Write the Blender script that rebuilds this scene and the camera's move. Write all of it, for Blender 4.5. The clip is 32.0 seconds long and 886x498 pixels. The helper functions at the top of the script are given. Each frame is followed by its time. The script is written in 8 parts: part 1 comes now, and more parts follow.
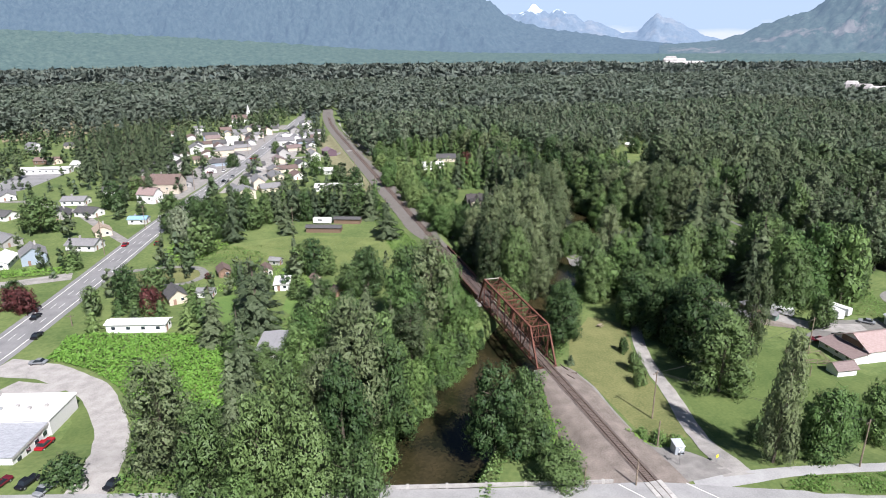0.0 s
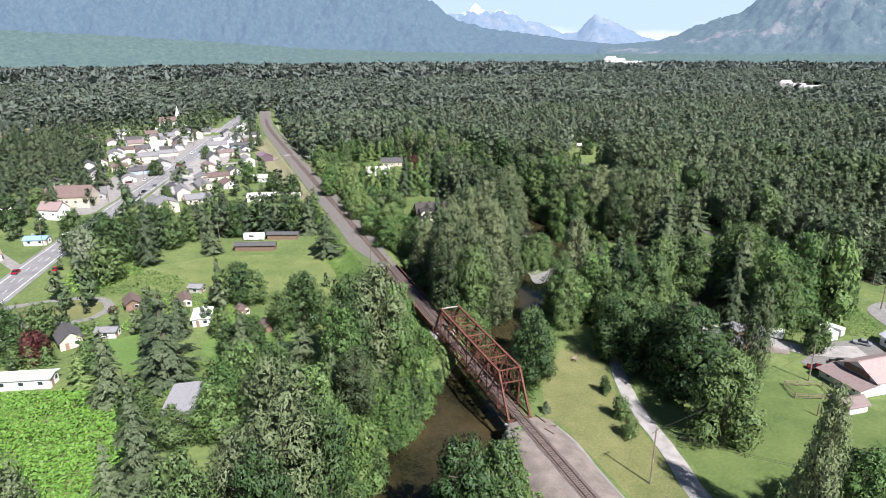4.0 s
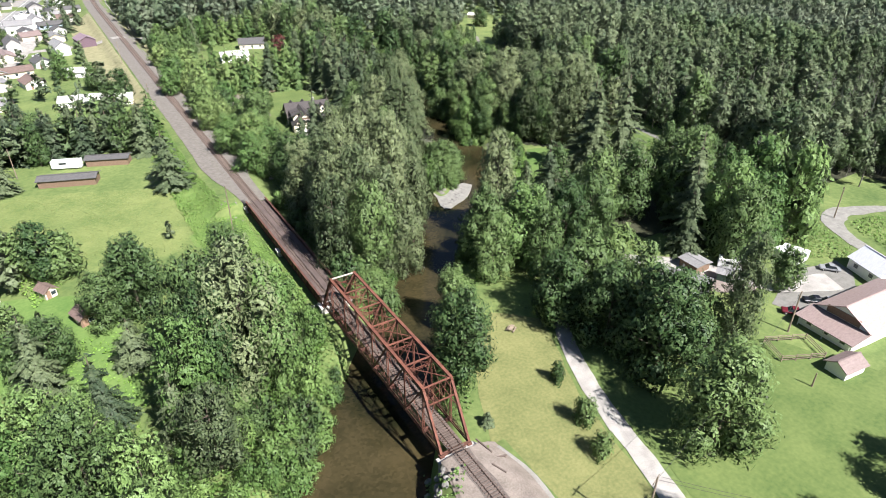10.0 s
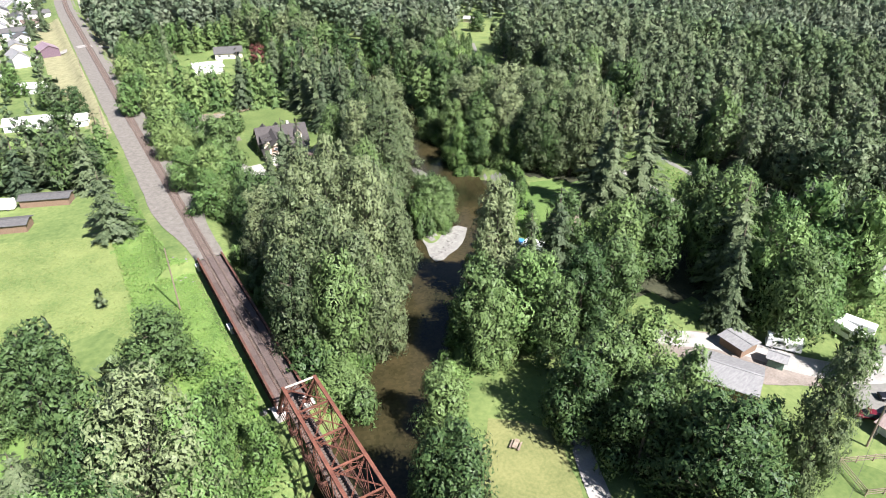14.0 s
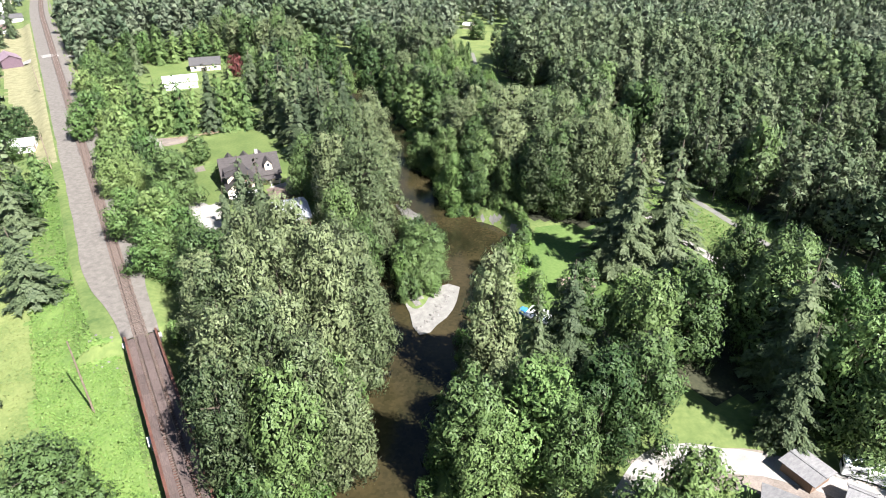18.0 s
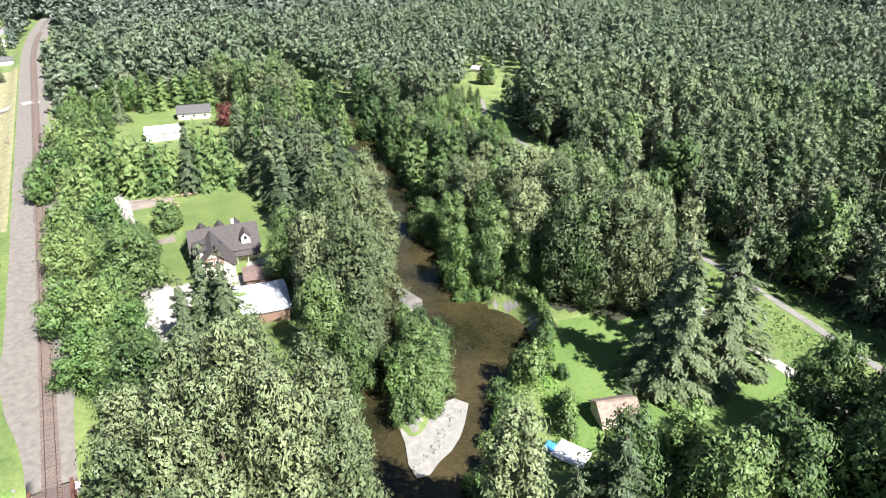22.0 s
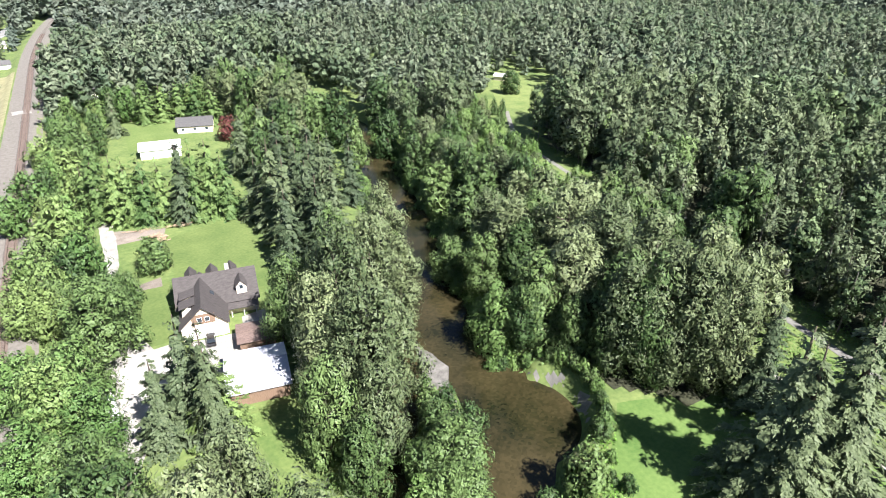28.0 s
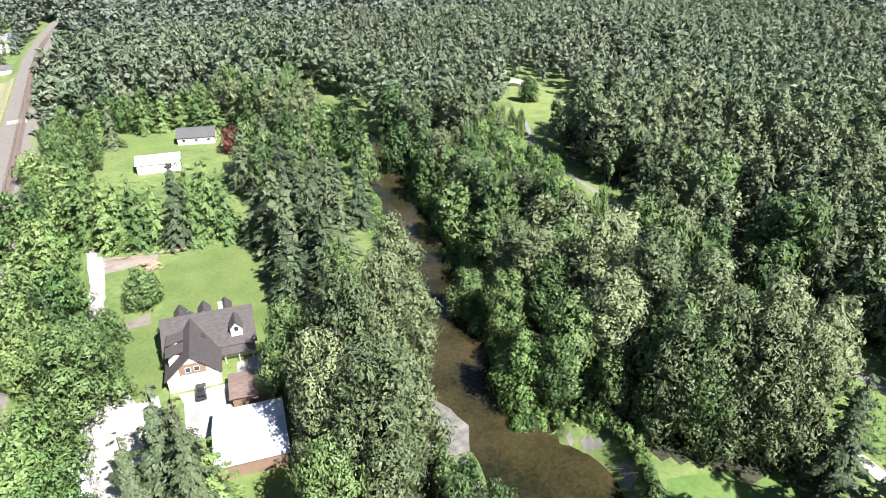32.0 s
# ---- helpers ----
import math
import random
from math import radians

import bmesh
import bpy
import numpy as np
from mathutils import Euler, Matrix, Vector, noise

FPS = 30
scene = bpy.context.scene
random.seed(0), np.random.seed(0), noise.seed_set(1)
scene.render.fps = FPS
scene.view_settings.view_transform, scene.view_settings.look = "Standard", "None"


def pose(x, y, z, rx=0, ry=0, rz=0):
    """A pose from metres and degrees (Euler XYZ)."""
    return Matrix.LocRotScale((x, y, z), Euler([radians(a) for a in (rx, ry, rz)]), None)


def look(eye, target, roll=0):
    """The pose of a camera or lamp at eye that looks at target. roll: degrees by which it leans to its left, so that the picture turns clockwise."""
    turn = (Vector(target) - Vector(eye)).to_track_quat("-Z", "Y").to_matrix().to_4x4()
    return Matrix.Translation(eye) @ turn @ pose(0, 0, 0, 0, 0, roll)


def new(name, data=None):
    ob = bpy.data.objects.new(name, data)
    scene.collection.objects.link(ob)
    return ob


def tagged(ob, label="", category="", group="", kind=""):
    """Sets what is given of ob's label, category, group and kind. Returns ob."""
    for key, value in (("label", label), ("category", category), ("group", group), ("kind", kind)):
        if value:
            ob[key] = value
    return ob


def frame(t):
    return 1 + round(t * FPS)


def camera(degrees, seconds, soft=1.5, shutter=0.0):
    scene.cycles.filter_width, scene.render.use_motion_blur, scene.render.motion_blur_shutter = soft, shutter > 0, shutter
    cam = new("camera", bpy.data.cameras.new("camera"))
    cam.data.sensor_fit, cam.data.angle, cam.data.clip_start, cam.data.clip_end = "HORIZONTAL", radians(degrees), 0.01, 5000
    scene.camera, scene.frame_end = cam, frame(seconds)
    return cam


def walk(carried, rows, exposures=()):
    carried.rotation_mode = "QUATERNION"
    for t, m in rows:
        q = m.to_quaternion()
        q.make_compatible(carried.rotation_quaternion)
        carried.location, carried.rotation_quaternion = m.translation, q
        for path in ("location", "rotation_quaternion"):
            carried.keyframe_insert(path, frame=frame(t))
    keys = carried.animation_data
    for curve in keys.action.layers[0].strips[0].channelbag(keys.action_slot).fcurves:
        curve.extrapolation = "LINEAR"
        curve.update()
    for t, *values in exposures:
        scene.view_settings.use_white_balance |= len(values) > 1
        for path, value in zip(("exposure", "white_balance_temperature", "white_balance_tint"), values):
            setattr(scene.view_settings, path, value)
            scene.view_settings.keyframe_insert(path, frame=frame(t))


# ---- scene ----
cam = camera(71.28, 32.0, soft=0.95)
# seconds, stops, kelvin, tint
EXPOSURE = [(0.0, 0.80, 6050, 16), (3.0, 0.92, 6050, 16), (6.0, 1.15, 6100, 17), (9.5, 1.28, 6150, 17), (10.0, 1.38, 6250, 13), (13.0, 1.60, 6200, 14), (19.0, 1.74, 6250, 13), (25.0, 1.79, 6250, 13), (32.0, 1.76, 6200, 13)]
PATH = [
    (0, (-64.34, -138.20, 79.04), (-39.19, -46.47, 48.17), -0.52),
    (0.5, (-64.91, -135.84, 78.40), (-38.13, -44.59, 47.50), -0.51),
    (1, (-65.17, -133.24, 77.90), (-34.27, -43.31, 46.97), -0.46),
    (1.5, (-64.84, -130.29, 77.62), (-32.55, -40.84, 46.70), -0.42),
    (2, (-63.93, -126.88, 77.45), (-31.36, -37.53, 46.55), -0.38),
    (2.5, (-62.60, -123.06, 77.34), (-29.92, -33.72, 46.51), -0.41),
    (3, (-60.88, -118.96, 77.19), (-27.72, -29.82, 46.32), -0.37),
    (3.5, (-58.90, -114.70, 77.02), (-25.69, -25.58, 46.12), -0.33),
    (5.5, (-49.85, -96.11, 76.38), (-16.57, -7.05, 45.40), -0.30),
    (6, (-47.73, -91.55, 76.35), (-13.86, -2.72, 45.34), -0.27),
    (6.5, (-45.75, -87.28, 76.36), (-11.93, 1.58, 45.34), -0.23),
    (7, (-44.28, -83.36, 76.36), (-5.05, 3.22, 45.28), -0.15),
    (7.5, (-43.45, -79.69, 76.30), (3.34, 3.00, 45.11), -0.10),
    (8, (-42.88, -76.17, 76.31), (5.97, 5.30, 45.07), -0.09),
    (8.5, (-42.15, -72.90, 76.34), (7.11, 8.33, 45.12), -0.05),
    (9, (-41.20, -69.89, 76.11), (8.41, 11.16, 44.96), -0.02),
    (9.5, (-40.02, -67.04, 75.49), (9.71, 13.48, 43.19), -0.03),
    (9.6, (-39.71, -66.39, 75.44), (9.05, 12.51, 38.07), -0.03),
    (9.7, (-39.39, -65.72, 75.42), (7.94, 10.80, 31.77), 0.03),
    (9.8, (-39.05, -65.03, 75.42), (6.86, 9.20, 26.60), 0.17),
    (10, (-38.33, -63.64, 75.46), (7.32, 10.15, 25.76), 0.19),
    (10.5, (-36.49, -60.23, 75.63), (9.16, 13.45, 25.75), 0.16),
    (11, (-34.54, -56.84, 75.72), (11.22, 16.68, 25.72), 0.16),
    (11.5, (-32.37, -53.48, 75.80), (13.44, 20.00, 25.78), 0.10),
    (12, (-29.99, -50.26, 75.85), (15.87, 23.13, 25.74), 0.06),
    (12.5, (-27.44, -47.11, 75.88), (18.34, 26.26, 25.67), 0.04),
    (13, (-24.82, -43.90, 75.90), (20.89, 29.49, 25.65), 0.04),
    (13.5, (-22.24, -40.71, 75.86), (23.46, 32.65, 25.55), 0.03),
    (14, (-19.71, -37.56, 75.76), (26.02, 35.81, 25.50), 0.03),
    (14.5, (-17.16, -34.44, 75.65), (28.54, 38.95, 25.41), 0.07),
    (16.5, (-6.81, -21.45, 75.47), (38.70, 51.95, 25.06), 0.08),
    (17, (-4.49, -18.47, 75.29), (40.96, 54.96, 24.86), 0.16),
    (17.5, (-2.22, -15.46, 75.08), (43.20, 58.00, 24.68), 0.18),
    (18, (-0.09, -12.34, 74.85), (45.30, 61.15, 24.47), 0.15),
    (18.5, (1.83, -9.31, 74.62), (47.20, 64.21, 24.26), 0.09),
    (19, (3.71, -6.31, 74.43), (49.11, 67.24, 24.14), 0.10),
    (19.5, (5.61, -3.26, 74.31), (51.09, 70.46, 24.34), 0.12),
    (20, (7.61, -0.12, 74.24), (54.01, 75.01, 27.31), 0.10),
    (20.5, (9.73, 3.16, 74.08), (56.38, 78.65, 27.98), 0.05),
    (21, (11.95, 6.60, 73.79), (58.69, 82.27, 28.09), 0.04),
    (21.5, (14.21, 10.05, 73.51), (60.76, 85.87, 27.85), 0.02),
    (22, (16.32, 13.34, 73.36), (61.99, 89.68, 27.67), -0.01),
    (22.5, (18.16, 16.25, 73.32), (63.86, 92.61, 27.71), -0.00),
    (23, (19.65, 18.70, 73.31), (65.28, 95.05, 27.60), -0.01),
    (23.5, (20.80, 20.85, 73.26), (66.28, 97.25, 27.50), -0.06),
    (24, (21.72, 22.77, 73.23), (67.07, 99.22, 27.43), -0.15),
    (24.5, (22.52, 24.54, 73.24), (67.80, 101.04, 27.44), -0.15),
    (25, (23.14, 26.38, 73.26), (68.44, 102.87, 27.47), -0.16),
    (25.5, (23.69, 28.29, 73.31), (69.00, 104.77, 27.52), -0.12),
    (27.5, (25.77, 36.74, 73.12), (71.12, 113.12, 27.18), -0.03),
    (28, (26.67, 38.57, 73.08), (70.69, 115.74, 27.17), 0.03),
    (28.5, (27.55, 40.37, 73.07), (71.08, 117.80, 27.15), 0.01),
    (29, (28.34, 42.13, 73.06), (71.61, 119.71, 27.14), -0.01),
    (29.5, (29.15, 44.01, 73.08), (72.24, 121.67, 27.14), -0.03),
    (30, (29.97, 45.99, 73.10), (72.94, 123.72, 27.16), -0.06),
    (30.5, (30.88, 48.07, 73.12), (73.76, 125.86, 27.17), -0.09),
    (31, (31.77, 50.17, 73.10), (74.54, 128.02, 27.15), -0.11),
    (31.5, (32.59, 52.25, 73.01), (75.29, 130.15, 27.10), -0.11),
    (32, (33.40, 54.40, 72.92), (76.06, 132.32, 27.01), -0.11),
]
walk(cam, [(t, look(eye, target, roll)) for t, eye, target, roll in PATH], EXPOSURE)

# ---- world and sun ----
SUN_EL, SUN_AZ = 47.0, 166.5
world = bpy.data.worlds.new("world")
scene.world = world
world.use_nodes = True
wn, wl = world.node_tree.nodes, world.node_tree.links
sky = wn.new("ShaderNodeTexSky")
sky.sky_type = "NISHITA"
sky.sun_disc = False
sky.sun_elevation, sky.sun_rotation = radians(SUN_EL), radians(SUN_AZ)
sky.air_density, sky.dust_density, sky.ozone_density = 1.0, 0.35, 2.0
wn["Background"].inputs["Strength"].default_value = 0.035
wl.new(sky.outputs["Color"], wn["Background"].inputs["Color"])
sun = new("sun", bpy.data.lights.new("sun", "SUN"))
sun.data.energy, sun.data.angle, sun.data.color = 5.0, radians(0.6), (1.0, 0.955, 0.89)
to_sun = Vector((math.sin(radians(SUN_AZ)) * math.cos(radians(SUN_EL)), math.cos(radians(SUN_AZ)) * math.cos(radians(SUN_EL)), math.sin(radians(SUN_EL))))
sun.matrix_world = look(to_sun * 300, (0, 0, 0))

# ---- materials ----
def nodes_of(name):
    m = bpy.data.materials.new(name)
    m.use_nodes = True
    t = m.node_tree
    return m, t.nodes, t.links, t.nodes["Principled BSDF"]


def surface(name, dark, light, size=1.0, rough=0.8, metal=0.0, bump=0.2, fine=8.0, streak=None, vary=0.15, spec=0.4):
    """Two scales of noise between two colours, a bump, and a slight shift of value from object to object."""
    m, n, l, b = nodes_of(name)
    geo = n.new("ShaderNodeNewGeometry")
    vec = geo.outputs["Position"]
    if streak:
        mp = n.new("ShaderNodeMapping")
        mp.inputs["Scale"].default_value = streak
        l.new(vec, mp.inputs["Vector"])
        vec = mp.outputs["Vector"]
    big, small = n.new("ShaderNodeTexNoise"), n.new("ShaderNodeTexNoise")
    big.inputs["Scale"].default_value, big.inputs["Detail"].default_value = 1.0 / size, 5
    small.inputs["Scale"].default_value, small.inputs["Detail"].default_value = fine / size, 4
    l.new(vec, big.inputs["Vector"]), l.new(vec, small.inputs["Vector"])
    mixn = n.new("ShaderNodeMix")
    mixn.inputs["Factor"].default_value = 0.45
    l.new(big.outputs["Fac"], mixn.inputs["A"]), l.new(small.outputs["Fac"], mixn.inputs["B"])
    ramp = n.new("ShaderNodeValToRGB")
    ramp.color_ramp.elements[0].position, ramp.color_ramp.elements[1].position = 0.33, 0.67
    ramp.color_ramp.elements[0].color, ramp.color_ramp.elements[1].color = (*dark, 1), (*light, 1)
    l.new(mixn.outputs["Result"], ramp.inputs["Fac"])
    info = n.new("ShaderNodeObjectInfo")
    rng = n.new("ShaderNodeMapRange")
    rng.inputs["To Min"].default_value, rng.inputs["To Max"].default_value = 1 - vary, 1 + vary
    l.new(info.outputs["Random"], rng.inputs["Value"])
    hsv = n.new("ShaderNodeHueSaturation")
    l.new(ramp.outputs["Color"], hsv.inputs["Color"]), l.new(rng.outputs["Result"], hsv.inputs["Value"])
    l.new(hsv.outputs["Color"], b.inputs["Base Color"])
    b.inputs["Roughness"].default_value, b.inputs["Metallic"].default_value = rough, metal
    b.inputs["Specular IOR Level"].default_value = spec
    if bump:
        bp = n.new("ShaderNodeBump")
        bp.inputs["Strength"].default_value, bp.inputs["Distance"].default_value = bump, 0.05 * size
        l.new(mixn.outputs["Result"], bp.inputs["Height"]), l.new(bp.outputs["Normal"], b.inputs["Normal"])
    return m


def foliage(name, dark, light, far=False, gloss=0.25, through_light=0.17, leaf=3.3, cover=0.66, ragged=0.5, flutter=0.8, fleck=0.36):
    """Leaves: the colour shifts from leaf to leaf and from tree to tree; light shines through."""
    m, n, l, b = nodes_of(name)
    geo = n.new("ShaderNodeNewGeometry")
    tree = n.new("ShaderNodeAttribute") if far else n.new("ShaderNodeObjectInfo")
    if far:
        tree.attribute_name = "tint"
    tone = tree.outputs["Fac" if far else "Random"]
    place = n.new("ShaderNodeTexVoronoi")
    place.inputs["Scale"].default_value, place.inputs["Randomness"].default_value = leaf, 1.0
    l.new(geo.outputs["Position"], place.inputs["Vector"])
    bits = n.new("ShaderNodeSeparateColor")
    l.new(place.outputs["Color"], bits.inputs[0])
    # patches of older and younger leaves over a few metres
    patch = n.new("ShaderNodeTexNoise")
    patch.inputs["Scale"].default_value, patch.inputs["Detail"].default_value = 0.35, 2
    l.new(geo.outputs["Position"], patch.inputs["Vector"])
    steps = []
    for value, share in ((tone, 0.62), (bits.outputs[0], fleck), (patch.outputs["Fac"], 0.45)):
        k = n.new("ShaderNodeMath")
        k.operation, k.inputs[1].default_value = "MULTIPLY_ADD", share
        l.new(value, k.inputs[0])
        if steps:
            l.new(steps[-1].outputs[0], k.inputs[2])
        else:
            k.inputs[2].default_value = -0.2
        steps.append(k)
    # a leaf leans with the clump that it grows on, and a little its own way
    lobe, world_way = n.new("ShaderNodeAttribute"), n.new("ShaderNodeVectorTransform")
    lobe.attribute_name = "outward"
    world_way.vector_type, world_way.convert_from, world_way.convert_to = "NORMAL", "OBJECT", "WORLD"
    l.new(lobe.outputs["Vector"], world_way.inputs[0])
    off, tilt, lean, turned, own = (n.new("ShaderNodeVectorMath") for _ in range(5))
    own.operation, own.inputs["Scale"].default_value = "SCALE", 0.5
    l.new(geo.outputs["Normal"], own.inputs[0])
    off.operation, tilt.operation, lean.operation, turned.operation = "SUBTRACT", "MULTIPLY_ADD", "MULTIPLY_ADD", "NORMALIZE"
    off.inputs[1].default_value, tilt.inputs[1].default_value, lean.inputs[1].default_value = (0.5, 0.5, 0.5), (flutter, flutter, flutter), (1.0, 1.0, 1.0)
    l.new(place.outputs["Color"], off.inputs[0]), l.new(off.outputs[0], tilt.inputs[0]), l.new(own.outputs[0], tilt.inputs[2])
    l.new(world_way.outputs[0], lean.inputs[0]), l.new(tilt.outputs[0], lean.inputs[2]), l.new(lean.outputs[0], turned.inputs[0])
    l.new(turned.outputs[0], b.inputs["Normal"])
    ramp = n.new("ShaderNodeValToRGB")
    ramp.color_ramp.elements[0].position, ramp.color_ramp.elements[1].position = 0.1, 0.9
    ramp.color_ramp.elements[0].color, ramp.color_ramp.elements[1].color = (*dark, 1), (*light, 1)
    l.new(steps[-1].outputs[0], ramp.inputs["Fac"])
    l.new(ramp.outputs["Color"], b.inputs["Base Color"])
    b.inputs["Roughness"].default_value, b.inputs["Specular IOR Level"].default_value = 0.5, gloss
    tr = n.new("ShaderNodeBsdfTranslucent")
    l.new(turned.outputs[0], tr.inputs["Normal"])
    l.new(ramp.outputs["Color"], tr.inputs["Color"])
    mx = n.new("ShaderNodeMixShader")
    mx.inputs["Fac"].default_value = through_light
    l.new(b.outputs[0], mx.inputs[1]), l.new(tr.outputs[0], mx.inputs[2])
    # each spray is a ragged cluster of leaves with gaps between them
    fray = n.new("ShaderNodeTexNoise")
    fray.inputs["Scale"].default_value, fray.inputs["Detail"].default_value = leaf * 2.3, 1
    l.new(geo.outputs["Position"], fray.inputs["Vector"])
    torn = n.new("ShaderNodeMath")
    torn.operation, torn.inputs[1].default_value = "MULTIPLY_ADD", ragged
    l.new(fray.outputs["Fac"], torn.inputs[0]), l.new(place.outputs["Distance"], torn.inputs[2])
    gap = n.new("ShaderNodeMath")
    gap.operation, gap.inputs[1].default_value = "GREATER_THAN", cover + ragged * 0.5
    l.new(torn.outputs[0], gap.inputs[0])
    clear, cut = n.new("ShaderNodeBsdfTransparent"), n.new("ShaderNodeMixShader")
    l.new(gap.outputs[0], cut.inputs["Fac"]), l.new(mx.outputs[0], cut.inputs[1]), l.new(clear.outputs[0], cut.inputs[2])
    l.new(cut.outputs[0], n["Material Output"].inputs["Surface"])
    return m


def plain(name, colour, rough=0.6, metal=0.0, spec=0.5):
    m, n, l, b = nodes_of(name)
    b.inputs["Base Color"].default_value = (*colour, 1)
    b.inputs["Roughness"].default_value, b.inputs["Metallic"].default_value = rough, metal
    b.inputs["Specular IOR Level"].default_value = spec
    return m


LEAF = {
    "P": foliage("cottonwood_leaf", (0.044, 0.072, 0.030), (0.205, 0.248, 0.120), gloss=0.25, flutter=0.85, fleck=0.42),
    "D": foliage("alder_leaf", (0.030, 0.066, 0.022), (0.150, 0.222, 0.076)),
    "M": foliage("maple_leaf", (0.060, 0.125, 0.034), (0.180, 0.275, 0.088)),
    "Y": foliage("young_leaf", (0.085, 0.145, 0.042), (0.222, 0.300, 0.104)),
    "C": foliage("fir_needle", (0.034, 0.057, 0.031), (0.126, 0.160, 0.080), gloss=0.15, through_light=0.1, leaf=3.0),
    "T": foliage("cedar_spray", (0.055, 0.108, 0.036), (0.185, 0.262, 0.086), gloss=0.15, through_light=0.15, leaf=3.0),
    "S": foliage("silver_leaf", (0.12, 0.16, 0.09), (0.30, 0.34, 0.22)),
    "G": foliage("bank_leaf", (0.062, 0.122, 0.032), (0.170, 0.262, 0.078)),
    "R": foliage("copper_leaf", (0.06, 0.02, 0.022), (0.14, 0.045, 0.04)),
}
# leaves of the most distant woods, with bluish haze mixed into their colours
HAZED_HILL_LEAF = {
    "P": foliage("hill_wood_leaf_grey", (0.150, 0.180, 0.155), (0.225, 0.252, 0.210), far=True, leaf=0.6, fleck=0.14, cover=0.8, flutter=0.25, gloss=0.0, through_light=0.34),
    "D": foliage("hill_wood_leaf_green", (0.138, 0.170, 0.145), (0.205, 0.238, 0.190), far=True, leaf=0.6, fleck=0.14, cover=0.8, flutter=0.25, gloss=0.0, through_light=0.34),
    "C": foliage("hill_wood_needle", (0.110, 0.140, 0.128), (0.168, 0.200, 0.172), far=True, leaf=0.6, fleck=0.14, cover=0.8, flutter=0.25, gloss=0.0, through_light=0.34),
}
# far woods: the same trees, colours lifted and greyed to imitate haze
HAZED_FAR_LEAF = {
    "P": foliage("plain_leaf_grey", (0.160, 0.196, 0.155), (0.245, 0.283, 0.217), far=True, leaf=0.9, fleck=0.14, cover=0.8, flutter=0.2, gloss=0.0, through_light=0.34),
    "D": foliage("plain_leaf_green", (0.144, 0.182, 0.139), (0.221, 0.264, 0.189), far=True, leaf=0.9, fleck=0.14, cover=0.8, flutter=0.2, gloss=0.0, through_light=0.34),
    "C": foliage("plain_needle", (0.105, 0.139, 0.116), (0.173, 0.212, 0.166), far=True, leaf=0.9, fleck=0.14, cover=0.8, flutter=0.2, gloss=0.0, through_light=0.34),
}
# middle woods, base colours made lighter and bluer for aerial haze
HAZED_MID_LEAF = {
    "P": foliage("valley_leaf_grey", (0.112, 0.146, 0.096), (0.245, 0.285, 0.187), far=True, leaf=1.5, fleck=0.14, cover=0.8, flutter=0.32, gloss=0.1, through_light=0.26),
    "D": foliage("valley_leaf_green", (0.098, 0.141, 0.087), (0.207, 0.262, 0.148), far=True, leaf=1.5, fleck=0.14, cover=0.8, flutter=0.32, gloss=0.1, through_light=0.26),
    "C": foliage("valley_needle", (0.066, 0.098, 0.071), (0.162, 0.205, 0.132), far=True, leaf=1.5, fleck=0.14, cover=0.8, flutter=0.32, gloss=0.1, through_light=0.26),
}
# woods behind the levee and in town, colours raised a little for haze
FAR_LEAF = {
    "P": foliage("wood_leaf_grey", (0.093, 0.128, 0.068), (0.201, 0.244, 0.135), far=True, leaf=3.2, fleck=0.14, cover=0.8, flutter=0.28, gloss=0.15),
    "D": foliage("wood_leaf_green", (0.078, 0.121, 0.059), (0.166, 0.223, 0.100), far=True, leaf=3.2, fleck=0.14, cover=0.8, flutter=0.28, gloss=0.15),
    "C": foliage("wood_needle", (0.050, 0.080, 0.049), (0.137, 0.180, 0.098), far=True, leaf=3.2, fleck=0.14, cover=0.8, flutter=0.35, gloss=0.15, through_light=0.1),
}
BRAMBLE = foliage("bramble_leaf", (0.115, 0.245, 0.038), (0.235, 0.37, 0.075), cover=0.85)
WEED_LEAF = foliage("weed_leaf", (0.090, 0.172, 0.036), (0.190, 0.290, 0.072), cover=0.85, leaf=4.0)
REED = foliage("bank_brush_leaf", (0.06, 0.13, 0.025), (0.18, 0.28, 0.075), cover=0.7)
BARK = surface("bark", (0.05, 0.04, 0.03), (0.16, 0.13, 0.10), 0.4, 0.9)
GRASS_DRY = surface("meadow_grass", (0.078, 0.122, 0.032), (0.182, 0.212, 0.072), 7.0, 0.95, fine=11, bump=0.5)
GRASS = surface("ground_grass", (0.058, 0.10, 0.025), (0.155, 0.195, 0.062), 14.0, 0.95, fine=12, bump=0.5)
LAWN = surface("mown_lawn", (0.066, 0.112, 0.026), (0.145, 0.188, 0.056), 9.0, 0.95, fine=12, bump=0.3)
LAWN_DRY = surface("dry_lawn", (0.088, 0.105, 0.034), (0.185, 0.185, 0.072), 7.0, 0.95, fine=12, bump=0.3)
LAWN_FRESH = surface("fresh_lawn", (0.062, 0.122, 0.024), (0.125, 0.19, 0.05), 9.0, 0.95, fine=12, bump=0.3)
BALLAST = surface("ballast", (0.112, 0.101, 0.088), (0.200, 0.183, 0.162), 1.1, 0.95, bump=0.15, fine=9)
OILED = surface("oil_stained_ballast", (0.065, 0.054, 0.048), (0.150, 0.126, 0.112), 1.6, 0.95, bump=0.1, fine=8)
GRAVEL = surface("gravel", (0.19, 0.180, 0.166), (0.365, 0.347, 0.320), 2.5, 0.95, bump=0.6, fine=14)
SAND = surface("pale_river_sand", (0.135, 0.131, 0.119), (0.240, 0.233, 0.212), 1.2, 0.95, bump=0.3, fine=12)
